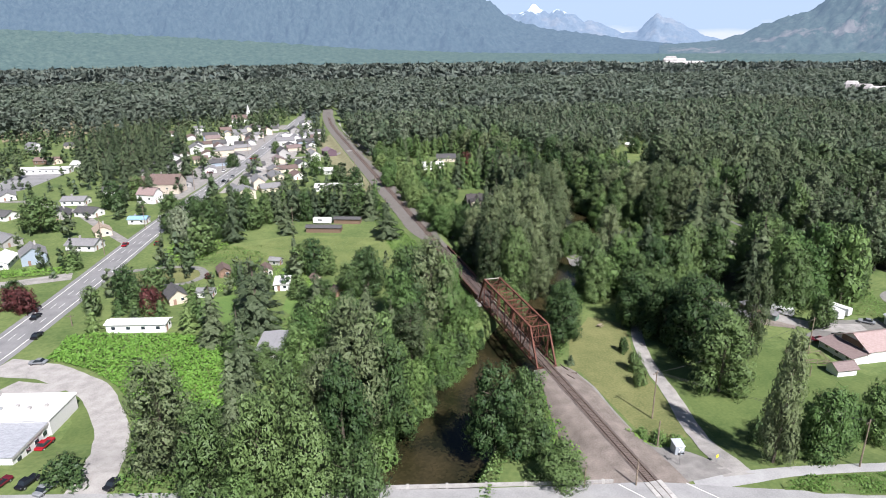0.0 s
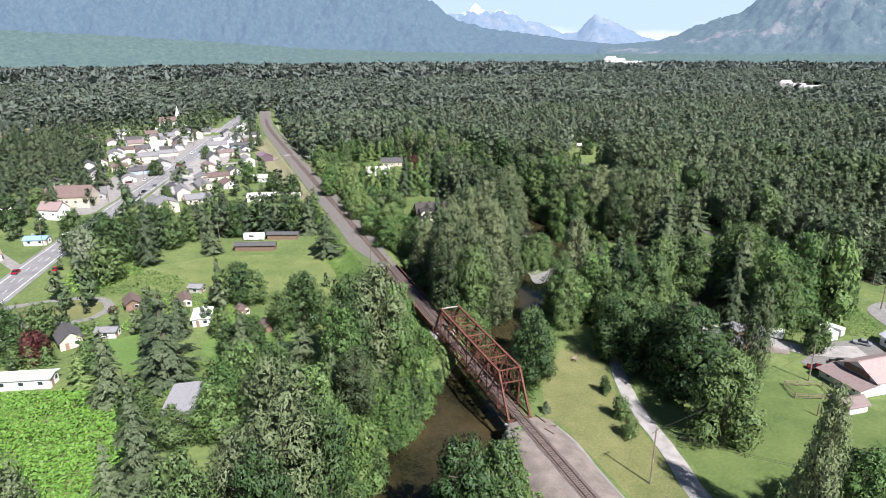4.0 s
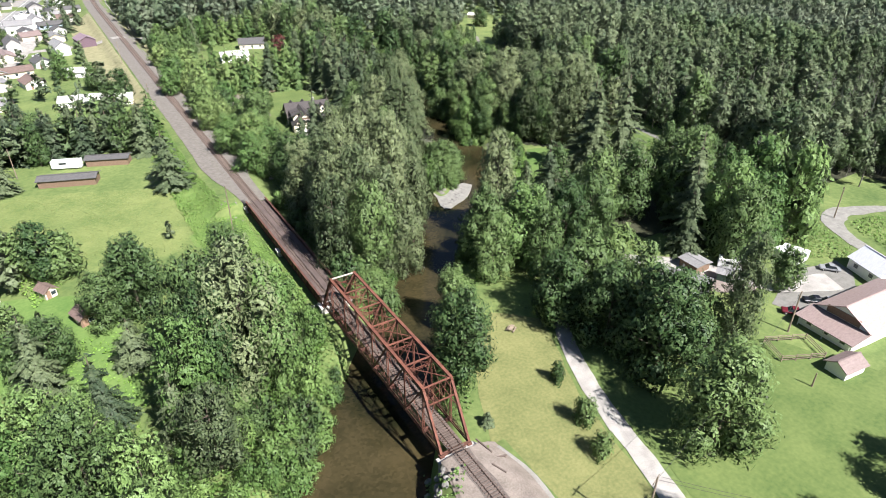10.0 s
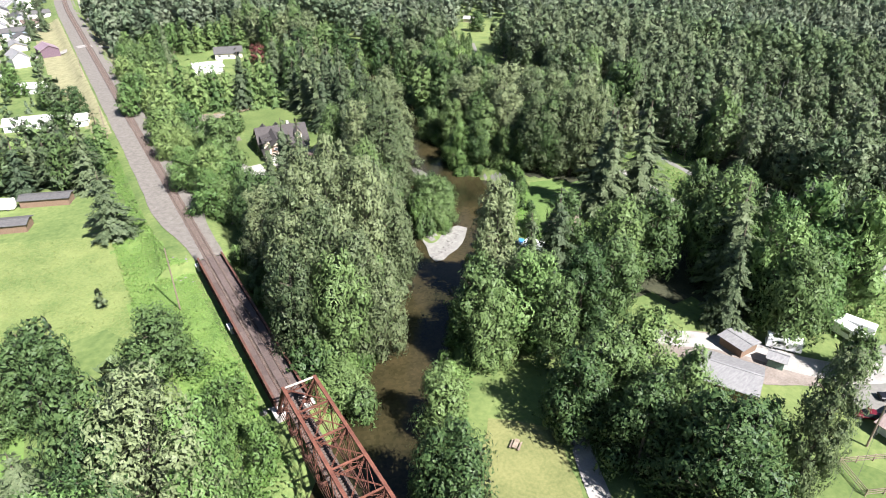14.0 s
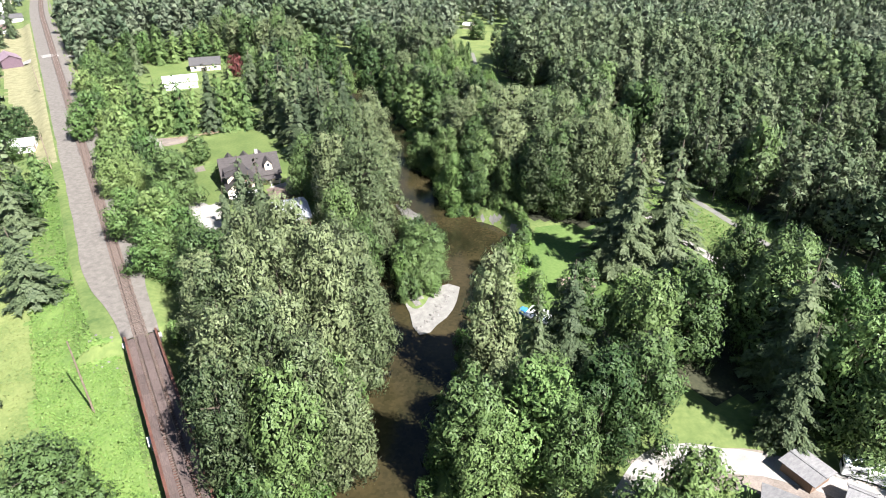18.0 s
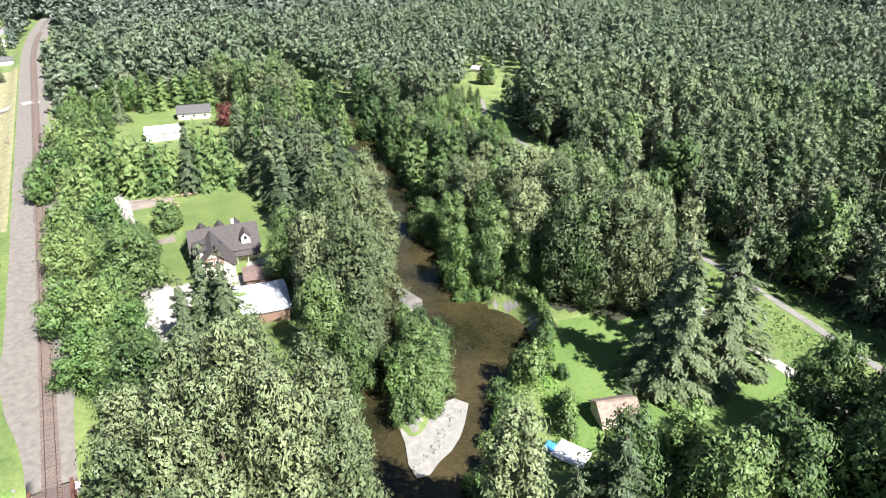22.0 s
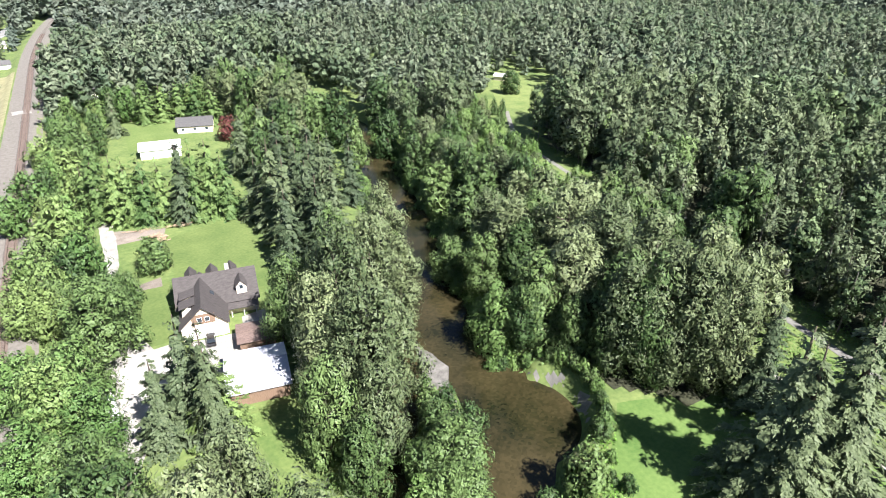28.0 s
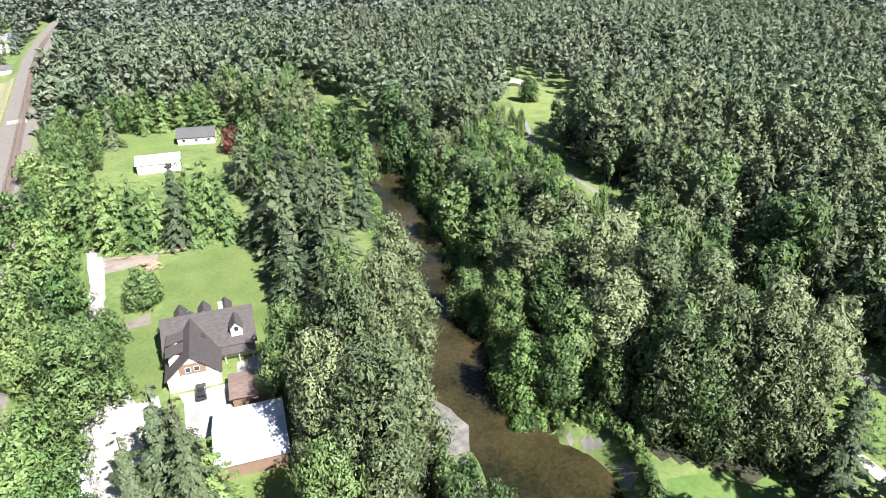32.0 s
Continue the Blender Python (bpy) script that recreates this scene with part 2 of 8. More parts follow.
RIVER_STONES = surface("river_stones", (0.09, 0.085, 0.077), (0.25, 0.238, 0.218), 1.4, 0.95, bump=0.8, fine=9)
EARTH = surface("bare_earth", (0.12, 0.10, 0.085), (0.26, 0.222, 0.19), 3.0, 0.95, bump=0.5, fine=12)
PALE = surface("pale_gravel", (0.235, 0.222, 0.205), (0.41, 0.388, 0.36), 3.0, 0.95, bump=0.4, fine=12)
ASPHALT = surface("asphalt", (0.17, 0.17, 0.17), (0.28, 0.275, 0.27), 5.0, 0.9, bump=0.2, fine=20)
ROAD_PALE = surface("worn_pale_asphalt", (0.27, 0.268, 0.262), (0.40, 0.396, 0.385), 4.0, 0.9, bump=0.15, fine=14)
CONCRETE = surface("concrete", (0.30, 0.29, 0.27), (0.50, 0.48, 0.45), 1.5, 0.85, bump=0.3)
RUST = surface("rusted_steel", (0.075, 0.028, 0.020), (0.20, 0.080, 0.052), 1.3, 0.75, metal=0.15, bump=0.3, fine=7)
RUST_DARK = surface("dark_rusted_steel", (0.05, 0.024, 0.018), (0.15, 0.065, 0.045), 1.5, 0.8, metal=0.1, bump=0.3, fine=7)
TIE = surface("weathered_timber_tie", (0.06, 0.045, 0.038), (0.17, 0.13, 0.11), 0.5, 0.9, bump=0.4, streak=(1, 6, 1))
RAIL = surface("rail_steel", (0.10, 0.07, 0.055), (0.22, 0.17, 0.14), 0.6, 0.45, metal=0.7, bump=0.1)
PAINT = plain("road_paint", (0.75, 0.74, 0.70), 0.8)
WOOD = surface("weathered_wood", (0.13, 0.10, 0.075), (0.30, 0.24, 0.18), 0.8, 0.85, bump=0.3)
STONE = surface("boulder", (0.10, 0.095, 0.088), (0.27, 0.26, 0.24), 0.8, 0.9, bump=0.5)


def water_material():
    m, n, l, b = nodes_of("river_water")
    geo = n.new("ShaderNodeNewGeometry")
    nz = n.new("ShaderNodeTexNoise")
    nz.inputs["Scale"].default_value, nz.inputs["Detail"].default_value = 0.06, 6
    l.new(geo.outputs["Position"], nz.inputs["Vector"])
    ramp = n.new("ShaderNodeValToRGB")
    ramp.color_ramp.elements[0].position, ramp.color_ramp.elements[1].position = 0.35, 0.7
    ramp.color_ramp.elements[0].color, ramp.color_ramp.elements[1].color = (0.012, 0.013, 0.006, 1), (0.054, 0.043, 0.020, 1)
    bed = n.new("ShaderNodeTexVoronoi")
    bed.inputs["Scale"].default_value = 1.7
    l.new(geo.outputs["Position"], bed.inputs["Vector"])
    grain = n.new("ShaderNodeSeparateColor")
    l.new(bed.outputs["Color"], grain.inputs[0])
    both = n.new("ShaderNodeMath")
    both.operation, both.inputs[1].default_value = "MULTIPLY_ADD", 0.12
    shift = n.new("ShaderNodeMath")
    shift.operation, shift.inputs[1].default_value = "SUBTRACT", 0.06
    l.new(grain.outputs[0], both.inputs[0]), l.new(nz.outputs["Fac"], shift.inputs[0]), l.new(shift.outputs[0], both.inputs[2])
    l.new(both.outputs[0], ramp.inputs["Fac"]), l.new(ramp.outputs["Color"], b.inputs["Base Color"])
    b.inputs["Roughness"].default_value, b.inputs["IOR"].default_value = 0.12, 1.33
    rip = n.new("ShaderNodeTexNoise")
    rip.inputs["Scale"].default_value, rip.inputs["Detail"].default_value = 1.6, 3
    l.new(geo.outputs["Position"], rip.inputs["Vector"])
    bp = n.new("ShaderNodeBump")
    bp.inputs["Strength"].default_value, bp.inputs["Distance"].default_value = 0.25, 0.1
    l.new(rip.outputs["Fac"], bp.inputs["Height"]), l.new(bp.outputs["Normal"], b.inputs["Normal"])
    return m


WATER = water_material()

# ---- mesh helpers ----
def mesh_of(name, verts, faces, mats, smooth=False, face_mat=None, tint=None):
    """A mesh from arrays; faces all of one corner count."""
    v, f = np.asarray(verts, np.float32), np.asarray(faces, np.int32)
    me = bpy.data.meshes.new(name)
    me.vertices.add(len(v)), me.vertices.foreach_set("co", v.ravel())
    k = f.shape[1]
    me.loops.add(f.size), me.loops.foreach_set("vertex_index", f.ravel())
    me.polygons.add(len(f)), me.polygons.foreach_set("loop_start", np.arange(0, f.size, k, dtype=np.int32))
    if face_mat is not None:
        me.polygons.foreach_set("material_index", np.asarray(face_mat, np.int32))
    me.polygons.foreach_set("use_smooth", np.full(len(f), smooth))
    if tint is not None:
        at = me.attributes.new("tint", "FLOAT", "POINT")
        at.data.foreach_set("value", np.asarray(tint, np.float32))
    me.update(calc_edges=True)
    for m in mats:
        me.materials.append(m)
    return me


def thing(name, label, category, kind="", group="", at=None):
    ob = new(name)
    if at is not None:
        ob.matrix_world = at
    return tagged(ob, label, category, group, kind)


def bm_object(name, bm, material, parent=None, label=""):
    me = bpy.data.meshes.new(name)
    bm.to_mesh(me)
    bm.free()
    me.materials.append(material)
    ob = new(name, me)
    ob.parent = parent
    if label:
        tagged(ob, label)
    return ob


part = bm_object


def put_box(bm, centre, size, turn=None, bevel=0.0):
    """Adds a box; turn is a 3x3 or 4x4 rotation."""
    m = Matrix.Translation(centre)
    if turn is not None:
        m = m @ turn.to_4x4()
    got = bmesh.ops.create_cube(bm, size=1, matrix=m @ Matrix.Diagonal((*size, 1)))
    if bevel:
        edges = {e for v in got["verts"] for e in v.link_edges}
        bmesh.ops.bevel(bm, geom=list(edges), offset=bevel, segments=1, affect="EDGES")
    return bm


def put_bar(bm, a, b, w, h):
    """A straight bar of cross-section w (level) by h from a to b."""
    a, b = Vector(a), Vector(b)
    d = b - a
    turn = d.to_track_quat("Y", "Z").to_matrix()
    return put_box(bm, (a + b) / 2, (w, d.length, h), turn)


def box(name, centre, size, material, parent=None, label="", turn=None, bevel=0.0):
    return part(name, put_box(bmesh.new(), centre, size, turn, bevel), material, parent, label)


def bar(name, a, b, w, h, material, parent=None, label=""):
    return part(name, put_bar(bmesh.new(), a, b, w, h), material, parent, label)


def put_tube(bm, a, b, r0, r1, n=8):
    a, b = Vector(a), Vector(b)
    m = Matrix.Translation((a + b) / 2) @ (b - a).to_track_quat("Z", "Y").to_matrix().to_4x4()
    bmesh.ops.create_cone(bm, cap_ends=True, segments=n, radius1=r0, radius2=r1, depth=(b - a).length, matrix=m)
    return bm


def tube(name, a, b, r0, r1, material, parent=None, label="", n=8):
    return part(name, put_tube(bmesh.new(), a, b, r0, r1, n), material, parent, label)


def sheet(name, points, z, material, label, category, thick=0.03, kind="structure"):
    """A flat piece of ground cover with the given outline, its edge slightly wavering."""
    out = []
    for i, p in enumerate(points):
        q = points[(i + 1) % len(points)]
        n = max(1, int(math.dist(p, q) / 3.0))
        for k in range(n):
            x, y = p[0] + (q[0] - p[0]) * k / n, p[1] + (q[1] - p[1]) * k / n
            w = noise.noise_vector((x * 0.22, y * 0.22, 3.1)) * 0.7
            out.append((x + w.x, y + w.y))
    bm = bmesh.new()
    vs = [bm.verts.new((x, y, z)) for x, y in out]
    fc = bm.faces.new(vs)
    if fc.normal.z < 0:
        fc.normal_flip()
    bmesh.ops.triangulate(bm, faces=bm.faces[:])
    return tagged(part(name, bm, material), label, category, kind=kind)


def ribbon(name, line, material, label, category, kind="structure", wobble=0.0, drape=None):
    """A strip along a line of (x, y, z, half width); draped, it lies that far above the ground."""
    pts = smooth_line(line, 2.5)
    d = np.gradient(pts[:, :2], axis=0)
    d /= np.linalg.norm(d, axis=1, keepdims=True)
    side = np.stack([-d[:, 1], d[:, 0]], 1)
    rows = []
    for s in (-1.0, -0.5, 0.0, 0.5, 1.0):
        w = pts[:, 3] + (np.array([noise.noise((x * 0.25, y * 0.25, s)) for x, y in pts[:, :2]]) * wobble if wobble and abs(s) == 1 else 0)
        p = pts[:, :2] + side * (w * s)[:, None]
        z = pts[:, 2] if drape is None else np.maximum(ground_height(p[:, 0], p[:, 1]), -3.2) + drape + 0.03 * (1 - abs(s))
        rows.append(np.c_[p, z])
    n, v = len(pts), np.concatenate(rows)
    i = np.arange(n - 1)
    f = np.concatenate([np.stack([i + k * n, i + k * n + 1, i + (k + 1) * n + 1, i + (k + 1) * n], 1) for k in range(4)])
    ob = new(name, mesh_of(name, v, f[:, ::-1], [material]))
    return tagged(ob, label, category, kind=kind)


def smooth_line(line, step):
    """Evenly spaced points on a rounded line through the given ones."""
    p = np.array(line, float)
    s = np.r_[0, np.cumsum(np.linalg.norm(np.diff(p[:, :2], axis=0), axis=1))]
    t = np.arange(0, s[-1] + step, step).clip(0, s[-1])
    q = np.stack([np.interp(t, s, p[:, k]) for k in range(p.shape[1])], 1)
    for _ in range(3):
        q[1:-1] = (q[:-2] + 2 * q[1:-1] + q[2:]) / 4
    return q


def inside(x, y, poly):
    """Whether points lie in a polygon (arrays)."""
    x, y, r = np.asarray(x), np.asarray(y), np.zeros(np.shape(x), bool)
    for (x0, y0), (x1, y1) in zip(poly, poly[1:] + poly[:1]):
        if y0 != y1:
            r ^= ((y0 > y) != (y1 > y)) & (x < (x1 - x0) * (y - y0) / (y1 - y0) + x0)
    return r


def near_line(x, y, line):
    """Distance from points to a polyline, and the value of its last column there."""
    best, val = np.full(np.shape(x), 1e9), np.zeros(np.shape(x))
    for a, b in zip(line[:-1], line[1:]):
        dx, dy = b[0] - a[0], b[1] - a[1]
        t = (((x - a[0]) * dx + (y - a[1]) * dy) / (dx * dx + dy * dy)).clip(0, 1)
        d = np.hypot(x - a[0] - t * dx, y - a[1] - t * dy)
        w = a[-1] + t * (b[-1] - a[-1])
        val, best = np.where(d < best, w, val), np.minimum(d, best)
    return best, val


# ---- ground ----
G0, RIVER_Z = -3.0, -6.8
RIVER = [(-110, -120, 12), (-75, -80, 12), (-50, -46, 11), (-36, -27, 10.5), (-20, -7, 10.5), (-4, 12, 9.5), (13, 34, 8), (28, 53, 8), (40, 67, 8.5), (55, 85, 12), (67, 104, 16), (78, 122, 13), (84, 140, 8), (89, 156, 7), (99, 180, 7), (105, 206, 7), (119, 255, 7), (127, 300, 7), (122, 360, 7), (112, 430, 7)]
ROAD_NEAR = [(-190, -8, 0), (-71, -40, 0), (-31, -50.5, 0), (-13, -55, 0), (-3, -57.6, 0), (3, -59.6, 0), (10, -62.2, 0), (23, -66.6, 0), (40, -73, 0), (90, -90, 0), (160, -112, 0)]


def ease(t):
    t = np.clip(t, 0, 1)
    return t * t * (3 - 2 * t)


def ground_height(x, y):
    x, y = np.asarray(x, float), np.asarray(y, float)
    far = ease((np.hypot(x, y - 100) - 250) / 500)
    z = np.full(x.shape, G0) + 0.25 * np.sin(x * 0.05 + 1) * np.sin(y * 0.043) * far
    d, _ = near_line(x, y, ROAD_NEAR)
    z = z + (-0.9 - z) * ease(1 - (d - 9) / 16)
    bank = np.where((y > -7) & (y < 100), 0, 1) * np.where(y < -7, ease((-7 - y) / 1.0), ease((y - 99) / 1.0))
    wide = np.where(x < rail_x(y), np.where(y > 50, 8.6, 4.0), 4.2)
    rail = ease(1 - (np.abs(x - rail_x(y)) - wide) / 5.0)
    z = z + np.maximum(0, -0.5 - z) * rail * bank
    rd, hw = near_line(x, y, RIVER)
    cut = np.maximum(ease(1 - (rd - hw + 1.0) / 5.0), ease(1 - (np.hypot(x - 81, y - 107) - 10.5) / 4.5))
    z = z + (-8.2 - z) * cut
    isl = ((x - 64) * 0.5 + (y - 104) * 0.866) / 24, ((x - 64) * 0.866 - (y - 104) * 0.5) / 5.5
    z = np.maximum(z, -8.2 + 3.0 * ease(1.35 - np.hypot(*isl)) * (np.hypot(*isl) < 1.35))
    return z


def rail_x(y):
    """The track runs straight, then bends gently."""
    y = np.asarray(y, float)
    return np.where(y > 480, ((y - 480).clip(0, 600) / 100) ** 2 * 2.2, 0.0)


def grid_lines(lo, hi, fine, out):
    inner = np.arange(lo, hi + fine, fine)
    k = np.cumsum(fine * 1.25 ** np.arange(1, 60))
    k = k[k < out]
    return np.concatenate([(lo - k)[::-1], inner, hi + k])


gx, gy = grid_lines(-170, 190, 1.6, 4600), grid_lines(-80, 330, 1.6, 4600)
mx, my = np.meshgrid(gx, gy)
gz = ground_height(mx, my)
idx = np.arange(mx.size).reshape(mx.shape)
ground_faces = np.stack([idx[:-1, :-1], idx[:-1, 1:], idx[1:, 1:], idx[1:, :-1]], -1).reshape(-1, 4)
ground = new("ground", mesh_of("ground", np.stack([mx, my, gz], -1).reshape(-1, 3), ground_faces, [GRASS], smooth=True))
tagged(ground, "rough green grass and earth of the valley floor", "ground", kind="structure")

wide = [(x, y, RIVER_Z, w + 9.0) for x, y, w in RIVER]
ribbon("water", wide, WATER, "brown-green river water flowing between wooded banks", "river")

# ---- ground cover, roads and railway ----
def patch_of(name, poly, material, label, category, lift=0.05, step=1.5, floor=-6.7):
    """Ground cover that follows the ground within an outline and ends at the water."""
    xs, ys = np.arange(min(p[0] for p in poly), max(p[0] for p in poly), step), np.arange(min(p[1] for p in poly), max(p[1] for p in poly), step)
    a, b = np.meshgrid(xs, ys)
    w = np.array([noise.noise_vector((p * 0.3, q * 0.3, 1.7))[:2] for p, q in zip(a.ravel(), b.ravel())]).reshape(*a.shape, 2)
    z = ground_height(a, b)
    keep = inside(a + w[..., 0] * 1.5, b + w[..., 1] * 1.5, poly) & (z > floor)
    idx_ = np.arange(a.size).reshape(a.shape)
    quads = np.stack([idx_[:-1, :-1], idx_[:-1, 1:], idx_[1:, 1:], idx_[1:, :-1]], -1).reshape(-1, 4)
    quads = quads[keep.ravel()[quads].all(1)]
    used, back = np.unique(quads, return_inverse=True)
    v = np.stack([a, b, z + lift], -1).reshape(-1, 3)[used]
    return tagged(new(name, mesh_of(name, v, back.reshape(-1, 4), [material], smooth=True)), label, category, kind="structure")


WEEDS = surface("lush_weeds", (0.082, 0.152, 0.034), (0.175, 0.258, 0.066), 3.5, 0.95, fine=9, bump=0.6)
patch_of("weed_strip", [(-3.6, 44), (-3.6, 100), (-7.5, 106), (-9.2, 130), (-9.4, 215), (-14, 215), (-17, 200), (-13.5, 150), (-19, 128), (-20, 90), (-17, 62), (-13, 44)], WEEDS, "lush bright green weeds along the railway", "weeds", lift=0.09)
STRAW = surface("straw_grass", (0.15, 0.148, 0.075), (0.29, 0.272, 0.155), 3.0, 0.95, fine=10, bump=0.4)
patch_of("dry_verge", [(-6.5, 205), (-6.5, 480), (-24, 480), (-26, 380), (-22, 300), (-17, 240), (-14, 210)], STRAW, "pale dry grass verge beside the railway", "verge", lift=0.10)
patch_of("dry_verge_east", [(5.5, 300), (6.8, 480), (12, 480), (12, 300)], STRAW, "pale dry grass verge beside the railway", "verge", lift=0.10)
# litter colour that also holds the shade beneath the trees
SHADED_FLOOR = surface("forest_floor", (0.022, 0.026, 0.013), (0.060, 0.062, 0.032), 4.0, 0.95, fine=8, bump=0.5)
patch_of("forest_floor_east", [(150, 20), (152, 84), (157, 112), (169, 172), (181, 236), (218, 262), (264, 330), (330, 330), (330, -60), (180, -60), (172, 20)], SHADED_FLOOR, "litter and moss, darkened for shade under the dense wood", "forest floor", lift=0.12, step=5.0)
patch_of("forest_floor_bank", [(98, 106), (128, 101), (140, 114), (150, 150), (159, 200), (164, 244), (142, 252), (129, 244), (121, 215), (113, 185), (106, 165), (98, 140)], SHADED_FLOOR, "litter and moss, darkened for shade under the bank trees", "forest floor", lift=0.12, step=3.0)
patch_of("forest_floor_yard", [(46, 30), (64, 36), (78, 34), (92, 22), (104, 20), (124, 12), (124, 40), (104, 48), (84, 56), (70, 60), (56, 58)], SHADED_FLOOR, "ground with the shade of tall trees painted in", "forest floor", lift=0.12, step=3.0)
patch_of("forest_floor_shore", [(85, 123), (90, 119), (94.5, 112), (96.5, 105), (101, 98), (108, 89), (117, 91), (128, 101), (112, 118), (98, 124)], SHADED_FLOOR, "litter and moss, darkened for shade under the shore trees", "forest floor", lift=0.14, step=2.0)
shore = [(81 + r_ * math.cos(radians(a_)), 107 + r_ * math.sin(radians(a_))) for r_, turns in ((13.8, range(-40, 71, 10)), (10.6, range(70, -41, -10))) for a_ in turns]
patch_of("silt_shore", shore, SAND, "grey silt at the edge of the river pool", "shore", lift=0.05, step=0.7, floor=-7.2)
patch_of("island_shingle", [(50, 88), (56, 86), (66, 94), (74, 110), (80, 126), (78, 136), (71, 132), (62, 116), (54, 100)], RIVER_STONES, "grey shingle of the river island", "shingle", lift=0.08)
sheet("meadow", [(-96, 126), (-82, 141), (-58, 146), (-22, 131), (-9.5, 118), (-9.5, 60), (-25, 86), (-41, 84), (-65, 100)], G0 + 0.05, GRASS_DRY, "sunlit meadow of yellow-green grass beside the railway", "meadow")
sheet("lawn_bridge", [(6, -8), (14, 10), (28, 24), (36, 16), (31.5, 5), (27.2, -5), (24.6, -15), (22.6, -25), (19.6, -34), (17, -45), (8, -38)], G0 + 0.05, LAWN_DRY, "dry yellowish lawn beside the iron bridge", "lawn")
sheet("lawn_drive", [(40, 4), (33, -10), (29, -22), (25, -34), (23, -46), (26, -53), (60, -58), (110, -60), (120, -34), (80, -30), (72, -14), (60, -6)], G0 + 0.05, LAWN, "mown green lawn under large trees", "lawn")
sheet("lawn_river", [(82, 86), (90, 91.5), (97, 98), (104, 96), (118, 88), (126, 66), (122, 46), (104, 56), (86, 60), (74, 66), (78, 80)], G0 + 0.05, LAWN_FRESH, "fresh green lawn sloping to the river", "lawn")
sheet("lawn_house", [(35, 186), (36, 209), (54, 215), (63, 196), (57, 180), (56, 168), (50, 166)], G0 + 0.05, LAWN, "mown lawn behind the brown-roofed house", "lawn")
sheet("lawn_house_west", [(23, 158), (23, 184), (33, 184), (31, 158)], G0 + 0.06, LAWN, "narrow mown lawn beside the driveway", "lawn")
sheet("lawn_house_south", [(36, 128), (40, 112), (52, 112), (54, 128)], G0 + 0.05, LAWN, "mown lawn strip near the river", "lawn")
sheet("lawn_barn", [(35, 332), (66, 330), (60, 304), (35, 296)], G0 + 0.05, LAWN, "mown lawn round the pale barn", "lawn")
sheet("clearing", [(231, 339), (255, 325), (212, 262), (196, 285)], G0 + 0.05, GRASS_DRY, "small grassy clearing within the forest", "clearing")
sheet("garden_lawn", [(-93, 75), (-82, 77), (-77, 64), (-82, 52), (-92, 60)], G0 + 0.05, LAWN_FRESH, "bright green garden lawn between trees", "garden")
sheet("oval_lawn", [(-122, 111), (-104, 113), (-96, 107.5), (-95, 101), (-99, 95), (-118, 97)], G0 + 0.05, LAWN_DRY, "pale mown lawn inside a gravel loop", "lawn")
sheet("garden_patch", [(-66, 58), (-62, 84), (-48, 78), (-40, 60), (-40, 34), (-54, 30)], G0 + 0.05, LAWN_FRESH, "bright green back garden between trees", "garden")

ribbon("highway", [(-175, -90, G0 + 0.06, 6.8), (-160, 0, G0 + 0.06, 6.6), (-146, 50, G0 + 0.06, 6.5), (-138, 90, G0 + 0.06, 6.4), (-125, 165, G0 + 0.06, 6.2), (-111, 235, G0 + 0.06, 6.2), (-88, 335, G0 + 0.06, 6.2), (-62, 470, G0 + 0.06, 6.2), (-28, 663, G0 + 0.06, 6.2), (10, 860, G0 + 0.06, 6.2)], ASPHALT, "grey asphalt highway through the small town", "road")
road_z = {-3: -0.10, 3: -0.10, -13: -0.55, 10: -0.5}
ribbon("near_road", [(x, y, road_z.get(x, -0.78), 4.6) for x, y, _ in ROAD_NEAR], ROAD_PALE, "pale grey asphalt road crossing river and railway", "road")
ribbon("gravel_drive", [(18, -56, G0, 3.4), (19.3, -46, G0, 2.2), (21.9, -34, G0, 2.0), (25.0, -25, G0, 1.9), (27.3, -15, G0, 1.8), (29.6, -5.3, G0, 1.7), (34.2, 5.2, G0, 1.7), (39.3, 15.4, G0, 1.7), (45, 21, G0, 1.7), (52, 24, G0, 2.0), (66, 28, G0, 2.4), (80, 16, G0, 2.6), (90, -2, G0, 3.0), (104, -8, G0, 3.4)], GRAVEL, "pale gravel driveway winding between trees", "driveway", wobble=0.5, drape=0.12)
ribbon("branch_road", [(8, -55.5, G0, 2.2), (16, -56.6, G0, 2.0), (24, -57.2, G0, 1.6), (30, -57.9, G0, 1.5), (39, -59.6, G0, 1.5), (49, -61.6, G0, 1.6), (75, -66, G0, 1.8), (120, -66, G0, 1.8)], ROAD_PALE, "narrow grey asphalt lane joining the road at the crossing", "road", wobble=0.2, drape=0.10)
ribbon("bare_patch", [(3.6, -4.5, G0, 0.6), (4.8, -8, G0, 1.6), (6.0, -12, G0, 2.4), (6.0, -18, G0, 2.4), (5.2, -26, G0, 1.6), (5.0, -36, G0, 1.2)], EARTH, "bare trodden earth beside the track", "path", wobble=0.4, drape=0.10)
ribbon("sandy_verge", [(3.8, -4.2, G0, 0.3), (6.2, -7.7, G0, 0.45), (8.4, -11.6, G0, 0.5), (8.8, -16, G0, 0.5), (7.6, -22, G0, 0.5), (6.4, -32, G0, 0.5), (7.2, -41, G0, 0.6)], GRAVEL, "thin pale sandy strip along the lawn edge", "path", wobble=0.3, drape=0.14)
